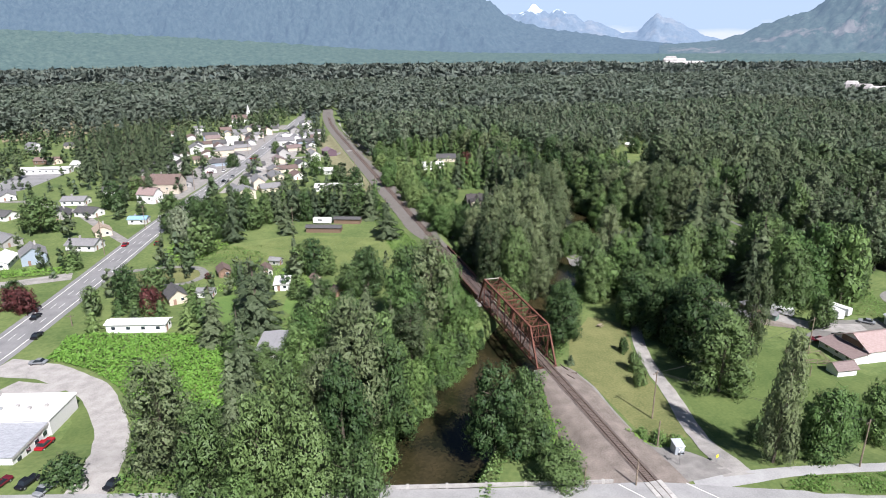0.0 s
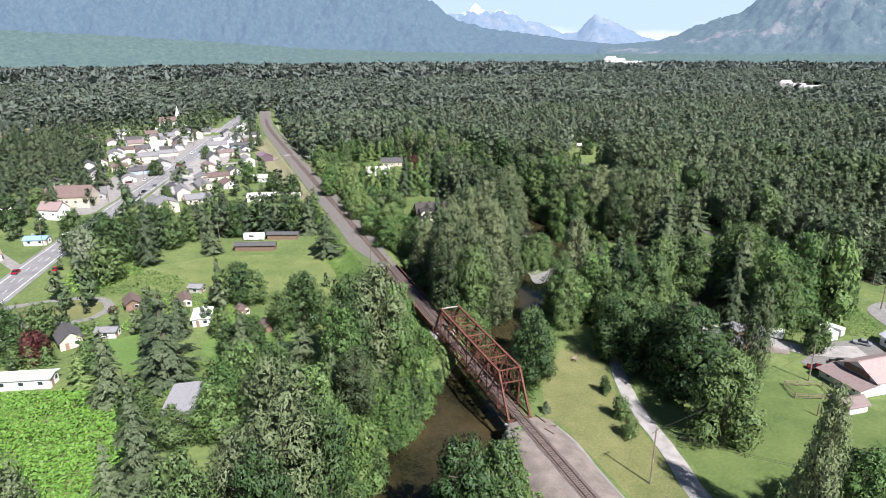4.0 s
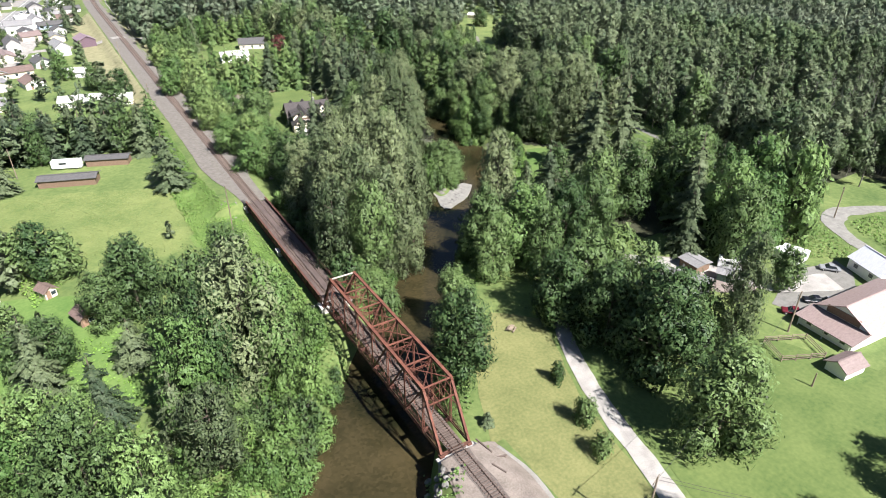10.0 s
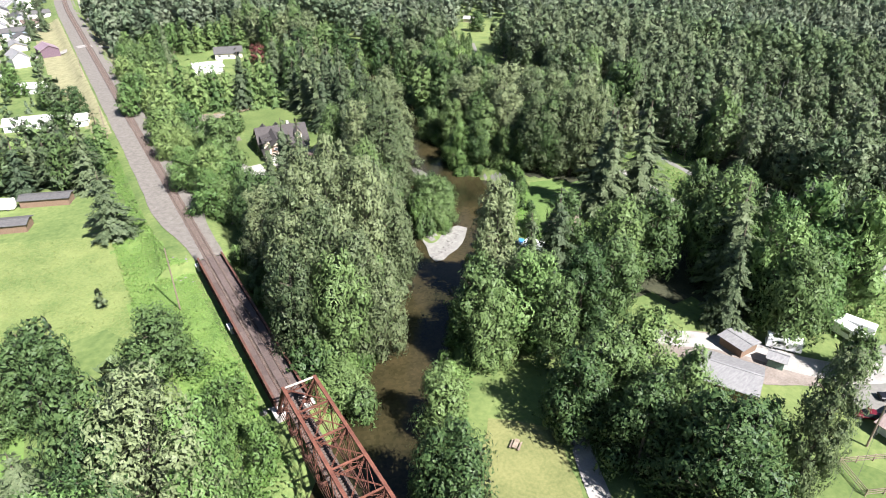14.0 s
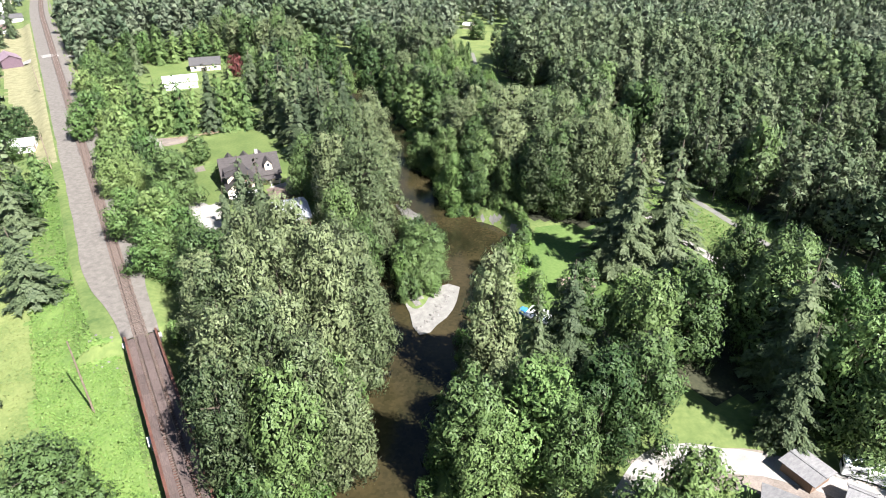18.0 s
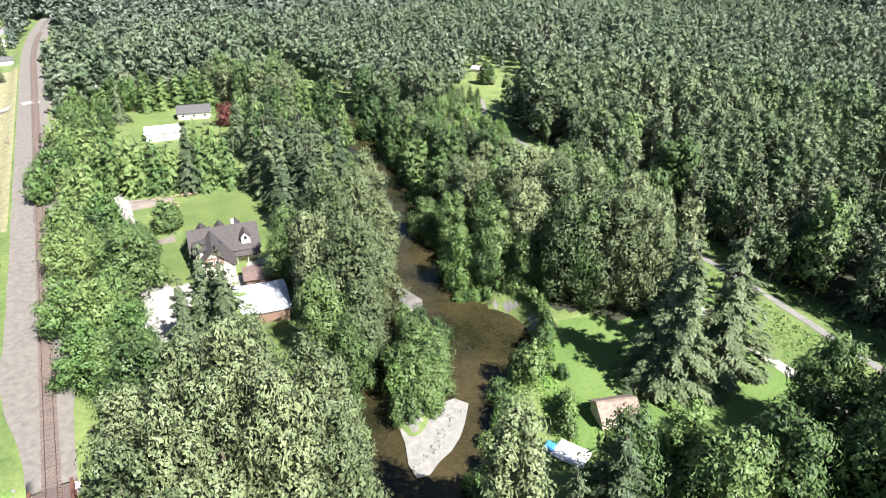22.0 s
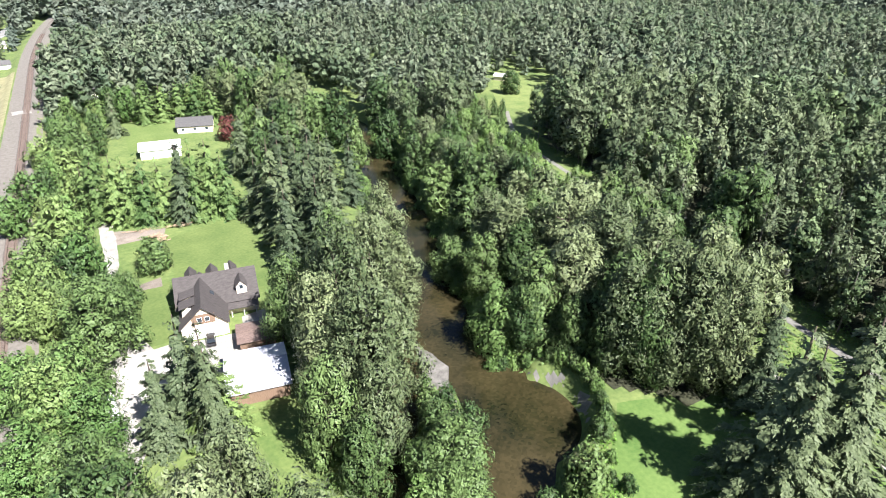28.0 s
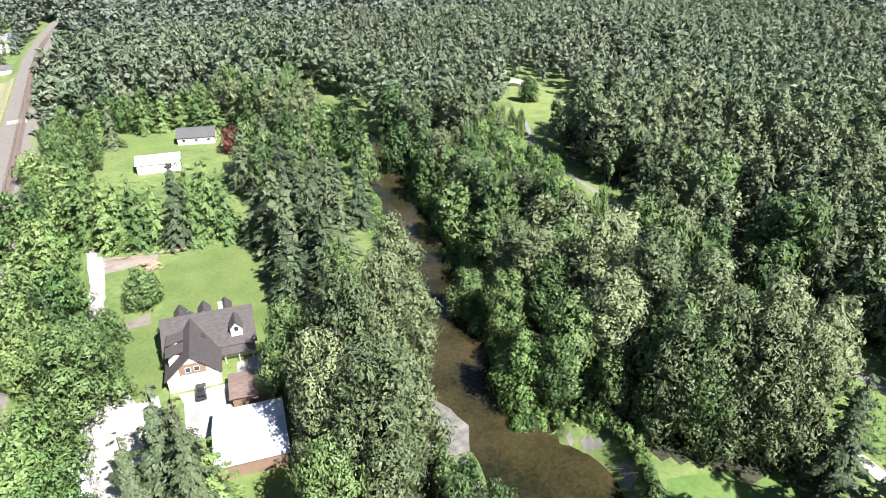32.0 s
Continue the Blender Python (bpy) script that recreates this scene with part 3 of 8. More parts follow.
ribbon("gravel_loop", [(-142, 40, G0 + 0.1, 5), (-127, 33, G0 + 0.1, 4), (-113, 19, G0 + 0.1, 3.6), (-105, -1, G0 + 0.1, 3.5), (-103, -20, G0 + 0.1, 3.8), (-108, -40, G0 + 0.1, 5)], PALE, "curved gravel side road joining the highway", "road", wobble=0.5, drape=0.09)
ribbon("gravel_oval", [(-131, 113, G0 + 0.1, 1.8), (-114, 115, G0 + 0.1, 1.4), (-102, 114, G0 + 0.1, 1.3), (-94.5, 108.5, G0 + 0.1, 1.5), (-93.5, 100, G0 + 0.1, 1.4), (-98, 93.5, G0 + 0.1, 1.3), (-108, 93, G0 + 0.1, 1.3), (-122, 97, G0 + 0.1, 1.3)], SAND, "pale gravel loop round a garden lawn", "driveway", wobble=0.5, drape=0.09)
ribbon("forest_track", [(118, 20, G0 + 0.1, 1.6), (122, 47, G0 + 0.1, 1.5), (124, 66, G0 + 0.1, 1.4), (128, 90, G0 + 0.1, 1.3)], PALE, "pale gravel footpath along the lawn", "path", wobble=0.3, drape=0.09)
ribbon("levee_track", [(134, 20, G0 + 0.1, 1.1), (140, 54, G0 + 0.1, 1.05), (146, 82, G0 + 0.1, 1.05), (150, 109, G0 + 0.1, 0.95), (163, 172, G0 + 0.1, 0.95), (174, 237, G0 + 0.1, 0.95), (196, 275, G0 + 0.1, 0.95)], SAND, "straight gravel track along the forest edge", "path", wobble=0.3, drape=0.09)
ribbon("house_drive", [(14, 118, G0 + 0.12, 4), (19, 140, G0 + 0.12, 6.5), (22, 153, G0 + 0.12, 5.5), (20, 168, G0 + 0.12, 2.0), (20, 185, G0 + 0.12, 1.7), (22, 205, G0 + 0.12, 1.8), (22, 232, G0 + 0.12, 2.0), (20, 262, G0 + 0.12, 1.6), (17, 320, G0 + 0.12, 1.6), (14, 371, G0 + 0.12, 1.8)], PALE, "pale sunlit gravel driveway to the house", "driveway", wobble=0.5, drape=0.09)

# ballast bed and slopes of the railway
for name, lo, hi in (("ballast_near", -57, -6.2), ("ballast_far", 99.6, 1000)):
    ys = np.arange(lo, min(hi, 760), 2.0)
    prof = [(-11.0, -2.9), (-9.8, -2.5), (-8.6, -2.2), (-7.4, -1.8), (-6.2, -1.4), (-5.0, -0.9), (-3.4, -0.48), (-1.7, -0.30), (1.7, -0.30), (3.6, -0.46), (5.2, -1.0), (6.8, -1.9)] if lo < 0 else [(-7.9, -1.15), (-6.4, -0.55), (-4.0, -0.46), (-1.7, -0.30), (1.7, -0.30), (4.0, -0.44), (6.4, -1.45)]
    taper = lambda y: max(0.12, min(1.0, (-6 - y) / 34.0))
    side_of = lambda px, y: 3.3 + (px - 3.3) * (1 if lo < 0 else float(ease((y - 106) / 40))) if px > 3.5 else px if px > -3.5 else -3.3 + (px + 3.3) * (taper(y) if lo < 0 else float(ease((y - 100) / 34)) * (1 - 0.15 * float(ease((y - 105) / 60))))
    v = np.array([[rail_x(y) + side_of(px, y) + 0.35 * noise.noise((px, y * 0.12, 2)), y, max(pz, float(ground_height(rail_x(y) + side_of(px, y), y)) + 0.16 if abs(px) > 3 else pz)] for y in ys for px, pz in prof])
    k = len(prof)
    i = (np.arange(len(ys) - 1)[:, None] * k + np.arange(k - 1)).ravel()
    tagged(new(name, mesh_of(name, v, np.stack([i, i + 1, i + k + 1, i + k], 1), [BALLAST if lo > 0 else EARTH], smooth=True)), "grey-brown crushed stone bed under the railway track", "ballast", kind="structure")

for name, lo, hi in (("track_bed_near", -57, -7), ("track_bed_far", 210, 640)):
    ribbon(name, [(float(rail_x(y)), y, -0.285, 1.62 + 0.2 * float(ease((y - 300) / 200))) for y in np.arange(lo, hi + 1, 10.0)], OILED, "oil-stained dark stone between and beside the rails", "ballast", wobble=0.35)

track = thing("railway_track", "single railway track of rusty rails on dark timber ties", "railway track", kind="structure")
for sx in (-0.76, 0.76):
    ys = np.r_[np.arange(-75, 500, 12.0), np.arange(500, 760, 6.0)]
    prof = [(-0.07, -0.16), (-0.036, 0.0), (0.036, 0.0), (0.07, -0.16)]
    v = np.array([[rail_x(y) + sx + px, y, pz] for y in ys for px, pz in prof])
    i = (np.arange(len(ys) - 1)[:, None] * 4 + np.arange(3)).ravel()
    ob = new("rail", mesh_of("rail", v, np.stack([i, i + 4, i + 5, i + 1], 1), [RAIL]))
    ob.parent = track

# ---- trees ----
rng = np.random.default_rng(7)


def unit(v):
    return v / np.maximum(np.linalg.norm(v, axis=-1, keepdims=True), 1e-6)


def leaf_quads(p, n, size, long=1.0, along=None):
    """Four-cornered leaf sprays at points p with normals n."""
    if along is None:
        along = unit(np.cross(n, rng.normal(size=p.shape)))
    side = unit(np.cross(n, along))
    along = unit(np.cross(side, n))
    a, b = along * size[:, None] * long, side * size[:, None]
    k = rng.uniform(0.55, 1.0, (len(p), 4, 1))
    v = np.stack([p + a * k[:, 0], p + b * 0.8 * k[:, 1], p - a * k[:, 2], p - b * 0.8 * k[:, 3]], 1)
    return v.reshape(-1, 3), np.arange(4 * len(p)).reshape(-1, 4)


def broad_crown(h, r, count, size, low=0.25, lobes=26, slim=1.0, inner=0.5, upright=1.2, shoots=0.45, rise=0.25):
    """Leaf sprays and upright shoots on the skins of many overlapping clumps; returns quads and their outward ways."""
    z = h * (low + (0.93 - low) * (np.arange(lobes) + rng.uniform(0.1, 0.9, lobes)) / lobes)
    mid = (z / h - low) / (1 - low)
    reach = r * np.sqrt(np.clip(1 - ((mid - 0.30) / 0.74) ** 2, 0.05, 1)) * (1.06 - 0.22 * mid) * slim * rng.uniform(0.78, 1.14, lobes)
    lr = (reach * rng.uniform(0.26, 0.48, lobes) + 0.07 * r) * min(1.0, (20 / lobes) ** 0.25)
    ang = np.arange(lobes) * 2.4 + rng.uniform(-0.7, 0.7, lobes)
    off = np.maximum(reach - lr, 0) * rng.uniform(0.72, 1.12, lobes)
    c = np.stack([np.cos(ang) * off, np.sin(ang) * off, z], 1)
    tall = np.array([1, 1, upright])
    pts, nor = [], []
    need = count
    while need > 0:
        m = need * 3
        k = rng.choice(lobes, m, p=lr**2 / (lr**2).sum())
        d = unit(rng.normal(size=(m, 3)) + (0, 0, rise))
        bumpy = 1 + 0.18 * np.sin(d[:, 0] * 6 + k) * np.sin(d[:, 1] * 6 + 2 * k) + 0.12 * np.sin(d[:, 2] * 7 + k)
        q = c[k] + d * (lr[k] * bumpy * rng.uniform(0.82, 1.12, m))[:, None] * tall
        deep = (np.linalg.norm((q[:, None] - c[None]) / tall, axis=-1) < lr * 0.8).sum(1) > 0
        q, d = q[~deep][:need], d[~deep][:need]
        pts.append(q), nor.append(d)
        need -= len(q)
    p, d = np.concatenate(pts), np.concatenate(nor)
    flat = np.arange(len(p)) >= shoots * len(p)
    up = unit(d * 0.55 + (0, 0, 0.75) + rng.normal(size=d.shape) * 0.32)
    n = unit(d + rng.normal(size=d.shape) * 0.3 + (0, 0, rise * 0.5))
    v, f = leaf_quads(p[flat], n[flat], rng.uniform(0.5, 1.2, flat.sum()) * size * 0.9, 1.4)
    s_ = ~flat
    v1, f1 = leaf_quads(p[s_] + up[s_] * size * 0.5, unit(d[s_] + rng.normal(size=d[s_].shape) * 0.35), rng.uniform(0.6, 1.15, s_.sum()) * size * 0.68, 2.8, up[s_])
    # the shaded inner leaves
    m = max(int(count * inner), 12)
    k = rng.choice(lobes, m, p=lr**2 / (lr**2).sum())
    di = unit(rng.normal(size=(m, 3)))
    q = c[k] + di * (lr[k] * rng.uniform(0.4, 0.75, m))[:, None]
    v2, f2 = leaf_quads(q, unit(di + rng.normal(size=di.shape) * 0.3), rng.uniform(0.9, 1.4, m) * size * 1.4)
    body = p - (0, 0, h * (low + 0.45 * (1 - low)))
    out = unit(d + 0.35 * unit(body / (r, r, 0.45 * h)))
    way = np.repeat(np.concatenate([out[flat], out[s_], di]), 4, 0)
    return np.concatenate([v, v1, v2]), np.concatenate([f, f1 + len(v), f2 + len(v) + len(v1)]), way


def cone_crown(h, r, count, size, low=0.08, fat=1.0, droop=0.35, boughs=110):
    """Separate boughs in loose whorls down a spire, each carrying many sprays; returns quads and their outward ways."""
    bz = h * (low + (0.97 - low) * (1 - np.sqrt(rng.uniform(0, 1, boughs))))
    ba = np.arange(boughs) * 2.4 + rng.uniform(-0.6, 0.6, boughs)
    bl = r * ((h - bz) / (h * (1 - low))) ** fat * rng.uniform(0.62, 1.16, boughs) + 0.15
    k = rng.choice(boughs, count, p=(bl + 0.12 * r) / (bl + 0.12 * r).sum())
    t = rng.uniform(0.12, 1.0, count) ** 0.7
    out = np.stack([np.cos(ba[k]), np.sin(ba[k]), np.zeros(count)], 1)
    side = np.stack([-out[:, 1], out[:, 0], np.zeros(count)], 1)
    spread = rng.normal(size=count) * 0.19 * bl[k] * (1.15 - t)
    p = out * (bl[k] * t)[:, None] + side * spread[:, None]
    p[:, 2] = bz[k] - droop * bl[k] * t**1.4 * 0.75 + rng.normal(size=count) * 0.10
    along = unit(out + side * np.sign(spread)[:, None] * 0.6 + (0, 0, -droop) + rng.normal(size=p.shape) * 0.2)
    n = unit(np.array([0, 0, 1.0]) + out * 0.6 + rng.normal(size=p.shape) * 0.35)
    s = size * rng.uniform(0.55, 1.2, count) * (0.5 + 0.5 * bl[k] / r)
    v, f = leaf_quads(p, n, s * 0.9, 1.9, along)
    m = max(count // 7, 10)
    zi = h * (low + (0.8 - low) * (1 - np.sqrt(rng.uniform(0, 1, m))))
    ai = rng.uniform(0, 6.2832, m)
    ri = r * 0.45 * ((h - zi) / (h * (1 - low))) ** fat * rng.uniform(0.5, 1, m)
    d = np.stack([np.cos(ai), np.sin(ai), np.full(m, 0.5)], 1)
    v2, f2 = leaf_quads(np.stack([d[:, 0] * ri, d[:, 1] * ri, zi], 1), unit(d), rng.uniform(0.8, 1.3, m) * size * 1.8)
    way = np.repeat(np.concatenate([unit(out * 0.8 + n * 0.6), unit(d)]), 4, 0)
    return np.concatenate([v, v2]), np.concatenate([f, f2 + len(v)]), way


def leaf_mesh(name, v, quads, way, material, tint=None):
    """Leaf quads with the outward way of the clump that each belongs to."""
    me = bpy.data.meshes.new(name)
    me.vertices.add(len(v)), me.vertices.foreach_set("co", np.asarray(v, np.float32).ravel())
    me.loops.add(quads.size), me.loops.foreach_set("vertex_index", quads.ravel().astype(np.int32))
    me.polygons.add(len(quads)), me.polygons.foreach_set("loop_start", (np.arange(len(quads)) * 4).astype(np.int32))
    me.attributes.new("outward", "FLOAT_VECTOR", "POINT").data.foreach_set("vector", np.asarray(way, np.float32).ravel())
    if tint is not None:
        me.attributes.new("tint", "FLOAT", "POINT").data.foreach_set("value", np.asarray(tint, np.float32))
    me.update(calc_edges=True)
    me.materials.append(material)
    return me


def trunk_mesh(h, r, limbs, conifer=False):
    bm = bmesh.new()
    put_tube(bm, (0, 0, -0.5), (0.1, 0.05, h * 0.45), 0.020 * h, 0.013 * h, 7)
    put_tube(bm, (0.1, 0.05, h * 0.44), (0, 0.1, h * (0.86 if conifer else 0.8)), 0.013 * h, 0.002 * h, 6)
    for i in range(limbs):
        a, z = i * 2.4, h * (0.25 + 0.5 * i / limbs)
        out = Vector((math.cos(a), math.sin(a), 0.75)) * r * 0.6
        put_tube(bm, (0, 0, z), Vector((0, 0, z)) + out, 0.008 * h, 0.003 * h, 5)
    me = bpy.data.meshes.new("trunk")
    bm.to_mesh(me)
    bm.free()
    me.materials.append(BARK)
    return me


SPEC = {  # kind: (height, radius, sprays, spray size, variants)
    "P": (28, 6.5, 1800, 0.52, 5), "D": (20, 6.2, 1500, 0.52, 5), "M": (18, 6.8, 1500, 0.50, 2), "Y": (14, 5.0, 1200, 0.42, 3),
    "C": (26, 5.0, 1700, 0.56, 4), "T": (20, 4.6, 1600, 0.50, 2), "S": (14, 6.0, 1700, 0.40, 1), "R": (8, 4.2, 1100, 0.32, 1), "B": (6, 4.0, 900, 0.30, 3), "G": (6, 4.0, 900, 0.32, 3),
}
NEAR_PLAN = [(-98, -46), (-40, -60), (60, -62), (70, -12), (112, 20), (132, 70), (132, 118), (96, 176), (4, 176), (-6, 70), (-40, 66), (-88, 20)]
STOCK = {}
for kd, (h, r, count, size, variants) in SPEC.items():
    for fine in (False, True):
        STOCK[kd, fine] = []
        cnt, sz = (int(count * 3.1), size * 0.71) if fine else (int(count * 0.8), size * 1.35)
        if kd in "BG" and fine:
            cnt, sz = int(count * 1.1), size * 1.15
        for _ in range(variants):
            if kd in "CT":
                made = cone_crown(h, r, cnt, sz, 0.05 if kd == "C" else 0.0, 0.85 if kd == "C" else 0.55, 0.4 if kd == "C" else 0.15)
            elif kd == "P":
                made = broad_crown(h, r * 1.06, cnt, sz, 0.10, 38, 0.97, upright=1.5, shoots=0.6)
            elif kd in "BG":
                made = broad_crown(h, r, cnt, sz, 0.02, 12)
            elif kd in "MY":
                made = broad_crown(h, r * 1.06, cnt, sz, 0.08, 30, upright=1.0, shoots=0.3)
            else:
                made = broad_crown(h, r * 1.06, cnt, sz, 0.08, 28)
            STOCK[kd, fine].append((trunk_mesh(h, r, 0 if kd in "CT" else 5, kd in "CT"), leaf_mesh("crown", *made, LEAF["D" if kd == "B" else kd])))
SAY = {
    "P": ("cottonwood_tree", "tall grey-green cottonwood with a shimmering uneven crown", "tree"), "D": ("alder_tree", "dark green leafy broad-crowned tree", "tree"),
    "M": ("maple_tree", "bright green broad-leaved maple with dense crown", "tree"), "Y": ("young_alder", "yellow-green young alder beside the railway", "tree"),
    "C": ("fir_tree", "tall dark green fir with drooping boughs", "conifer"), "T": ("cedar_tree", "dense green cedar with foliage to the ground", "conifer"),
    "S": ("willow_tree", "silvery-leaved willow near the highway", "tree"), "R": ("copper_beech", "dark red-leaved ornamental tree", "tree"),
    "B": ("bush", "rounded green leafy bush", "bush"), "G": ("bramble_bush", "bright green bramble and willow bush on the bank", "bush"),
}
seen_trees = []


def tree(kd, x, y, h, r, group="", lean=2.0):
    if h < 9 and kd in "DM":
        kd = "B"
    if kd in "CT":
        h, r = h * 1.04, r * 1.15
    h0, r0, *_ = SPEC[kd]
    name, label, category = SAY[kd]
    if h < 6 and kd == "C":
        name, label = "young_spruce", "small blue-green young spruce on the lawn"
    k = len(seen_trees)
    pool = STOCK[kd, bool(inside(x, y, NEAR_PLAN)) and h > 5]
    tk, cr = pool[k % len(pool)]
    z = float(ground_height(x, y))
    m = pose(x, y, z - 0.1, rng.uniform(-lean, lean), rng.uniform(-lean, lean), rng.uniform(0, 360)) @ Matrix.Diagonal((r / r0, r / r0, h / h0, 1))
    root = thing(name, label, category, group=group, at=m)
    for nm, me in (("trunk", tk), ("crown", cr)):
        ob = new(nm, me)
        ob.parent = root
    seen_trees.append((x, y, r))
    return root


for spec in (
    ("P", -22.9, 28.5, 30.7, 8), ("D", -28.9, 27.4, 24.4, 6), ("M", -17.9, 27.6, 24.4, 6), ("D", -36.5, 62.8, 18.3, 6), ("P", -51.2, -18.4, 33.3, 8),
    ("D", -44.8, -18.9, 26.8, 6), ("C", -86.0, 38.5, 22, 4.5), ("C", -75.5, -1.2, 30, 5), ("C", -73.0, 43.0, 27.5, 7.6), ("C", -77.5, 57.0, 21, 3.8),
    ("D", -55.8, -31.5, 25.6, 6), ("D", -66.2, -28.4, 24.4, 6), ("C", -77.0, -21.7, 27.5, 5), ("D", -63.9, -41.2, 22, 6), ("D", -55.1, -39.7, 18.3, 6),
    ("D", -71.4, -39.2, 23.2, 6), ("P", -89.9, -22.6, 25.6, 7), ("D", -81.4, -34.0, 20.7, 6),
):
    tree(*spec, group="trees west of the bridge")
for spec in (
    ("M", -74.3, -35.8, 14.6, 5), ("M", -75.4, -42.8, 11, 4), ("D", -49.4, 9.9, 23.2, 6), ("C", -55.2, 45.0, 19.5, 4.4), ("D", -28.8, 34.2, 26.8, 7),
    ("M", -33.5, 22.5, 23.2, 6), ("C", -45.8, 30.4, 17.5, 4), ("D", -52.6, 51.9, 12.2, 5), ("M", -50.1, 23.5, 14.6, 5), ("M", -55.0, 24.7, 17.1, 6),
    ("M", -45.2, 12.7, 14.6, 5), ("M", -53.9, 14.5, 14.6, 5), ("C", -36.0, 19.7, 17.5, 4), ("C", -39.9, 46.0, 12.2, 4),
):
    tree(*spec, group="trees west of the bridge")
for spec in (
    ("D", -53.1, 90.5, 14.6, 5.5), ("C", -59.7, 95.9, 17.5, 3), ("D", -36.4, 72.1, 14.6, 6), ("D", -16.3, 63.9, 15.9, 6.5), ("D", -42.7, 62.5, 13.4, 5),
    ("C", -64.2, 173.0, 20, 5), ("C", -54.7, 175.3, 20, 5), ("C", -46.0, 175.1, 18.8, 5), ("C", -37.1, 172.5, 20, 5), ("C", -28.2, 171.1, 20, 5),
    ("C", -19.7, 164.4, 21.2, 5.5), ("C", -17.3, 127.9, 21.2, 6), ("C", -61.0, 148.5, 20, 4), ("D", -75.9, 163.1, 12.2, 5), ("D", -70.3, 171.1, 12.2, 4),
    ("C", -84.7, 143.3, 32.5, 5), ("D", -96.4, 150.1, 19.5, 7), ("S", -107.2, 150.7, 15.4, 6), ("D", -96.4, 127.6, 17.1, 6),
):
    tree(*spec, group="trees round the meadow")
for spec in (
    ("D", -24.9, 260.7, 12.2, 5), ("D", -16.3, 241.0, 13.4, 5), ("M", -36.7, 288.7, 14.6, 5), ("D", -22.4, 224.2, 12.2, 5), ("D", -61.3, 393.8, 11, 4),
    ("C", -17.3, 522.7, 22.5, 4), ("C", -18.2, 447.8, 22.5, 4), ("C", -25.5, 421.4, 21.2, 4), ("D", -82.2, 247.3, 11, 4), ("D", -93.3, 339.0, 11, 5),
    ("C", -101.0, 249.1, 15, 4), ("D", -100.9, 118.0, 7.8, 3), ("R", -91.8, 96.2, 2.6, 1.7), ("D", -116.0, 76.4, 14.6, 5), 
    ("D", -108.5, 81.2, 12.2, 5), ("T", -93.5, 57.5, 12, 3.6), ("R", -106.7, 67.2, 9, 4),
):
    tree(*spec, group="trees between highway and railway")
for spec in (
    ("C", -225.2, 464.2, 32.5, 5), ("C", -198.0, 409.9, 30, 5), ("C", -192.0, 440.8, 31.2, 5), ("C", -184.3, 460.5, 30, 5), ("C", -157.3, 360.6, 27.5, 5),
    ("C", -141.3, 322.5, 27.5, 5), ("C", -127.0, 289.1, 27.5, 5), ("C", -122.6, 316.0, 27.5, 5), ("C", -181.7, 316.7, 30, 5), ("C", -162.2, 271.3, 27.5, 5),
    ("C", -147.1, 248.5, 27.5, 5), ("C", -133.9, 239.9, 27.5, 5), ("D", -174.3, 187.1, 18.3, 9), ("D", -150.0, 225.7, 15.9, 7), ("D", -141.2, 246.2, 14.6, 6),
    ("R", -147.3, 79.9, 7.8, 4), ("D", -153.4, 89.3, 9, 4), ("D", -144.0, 123.5, 6.7, 3), ("D", -112.4, 168.0, 19.5, 7), ("D", -102.3, 164.2, 18.3, 7),
):
    tree(*spec, group="trees in the town")
for spec in (
    ("P", 19.5, 84.4, 32, 6), ("P", 26.1, 81.8, 34.6, 6), ("P", 27.7, 70.9, 33.3, 6), ("P", 34.3, 72.2, 29.4, 6), ("P", 13.1, 60.9, 30.7, 6),
    ("P", 19.0, 55.7, 30.7, 6), ("P", 23.1, 52.4, 25.6, 5), ("P", 6.6, 57.1, 25.6, 5), ("D", 13.6, 52.8, 24.4, 6), ("P", 10.9, 72.0, 30.7, 6),
    ("P", 16.2, 74.0, 32, 6), ("P", 22.6, 74.9, 32, 6), ("P", 28.5, 76.0, 30.7, 6), ("P", 36.0, 78.8, 28.2, 6), ("P", 36.4, 72.5, 24.3, 5),
    ("P", 17.5, 64.3, 28.2, 6), ("M", 24.1, 60.5, 20.7, 5), ("P", 9.8, 62.6, 28.2, 6),
):
    tree(*spec, group="cottonwoods between railway and river")
for spec in (
    ("Y", 14.1, 146.6, 14.3, 5), ("Y", 10.3, 179.2, 14.3, 5), ("Y", 12.0, 215.5, 15.6, 5), ("D", 16.0, 275.5, 14.6, 5), ("D", 21.5, 166.8, 14, 5),
    ("D", 15.4, 115.4, 17.1, 5), ("Y", 11.4, 135.0, 18.2, 6), ("D", 20.1, 163.8, 15.9, 6), ("Y", 11.6, 211.6, 15.6, 5), ("Y", 9.3, 168.1, 14.3, 4),
    ("D", 14.0, 297.2, 14.6, 5), ("D", 17.5, 113.5, 14.6, 5), ("D", 20.6, 275.9, 15.9, 5),
):
    tree(*spec, group="row of trees beside the railway")
for spec in (
    ("P", 26.4, 94.6, 25.6, 6), ("P", 37.0, 85.2, 25.6, 6), ("P", 31.3, 98.8, 24.3, 5), ("C", 32.8, 121.4, 28.8, 4), ("C", 32.0, 128.6, 22.5, 4),
    ("D", 31.8, 191.6, 7.8, 4), ("D", 24.8, 179.6, 6.7, 3), ("P", 29.3, 83.8, 25.6, 5), ("P", 21.2, 89.7, 23, 5),
):
    tree(*spec, group="row of trees beside the railway")
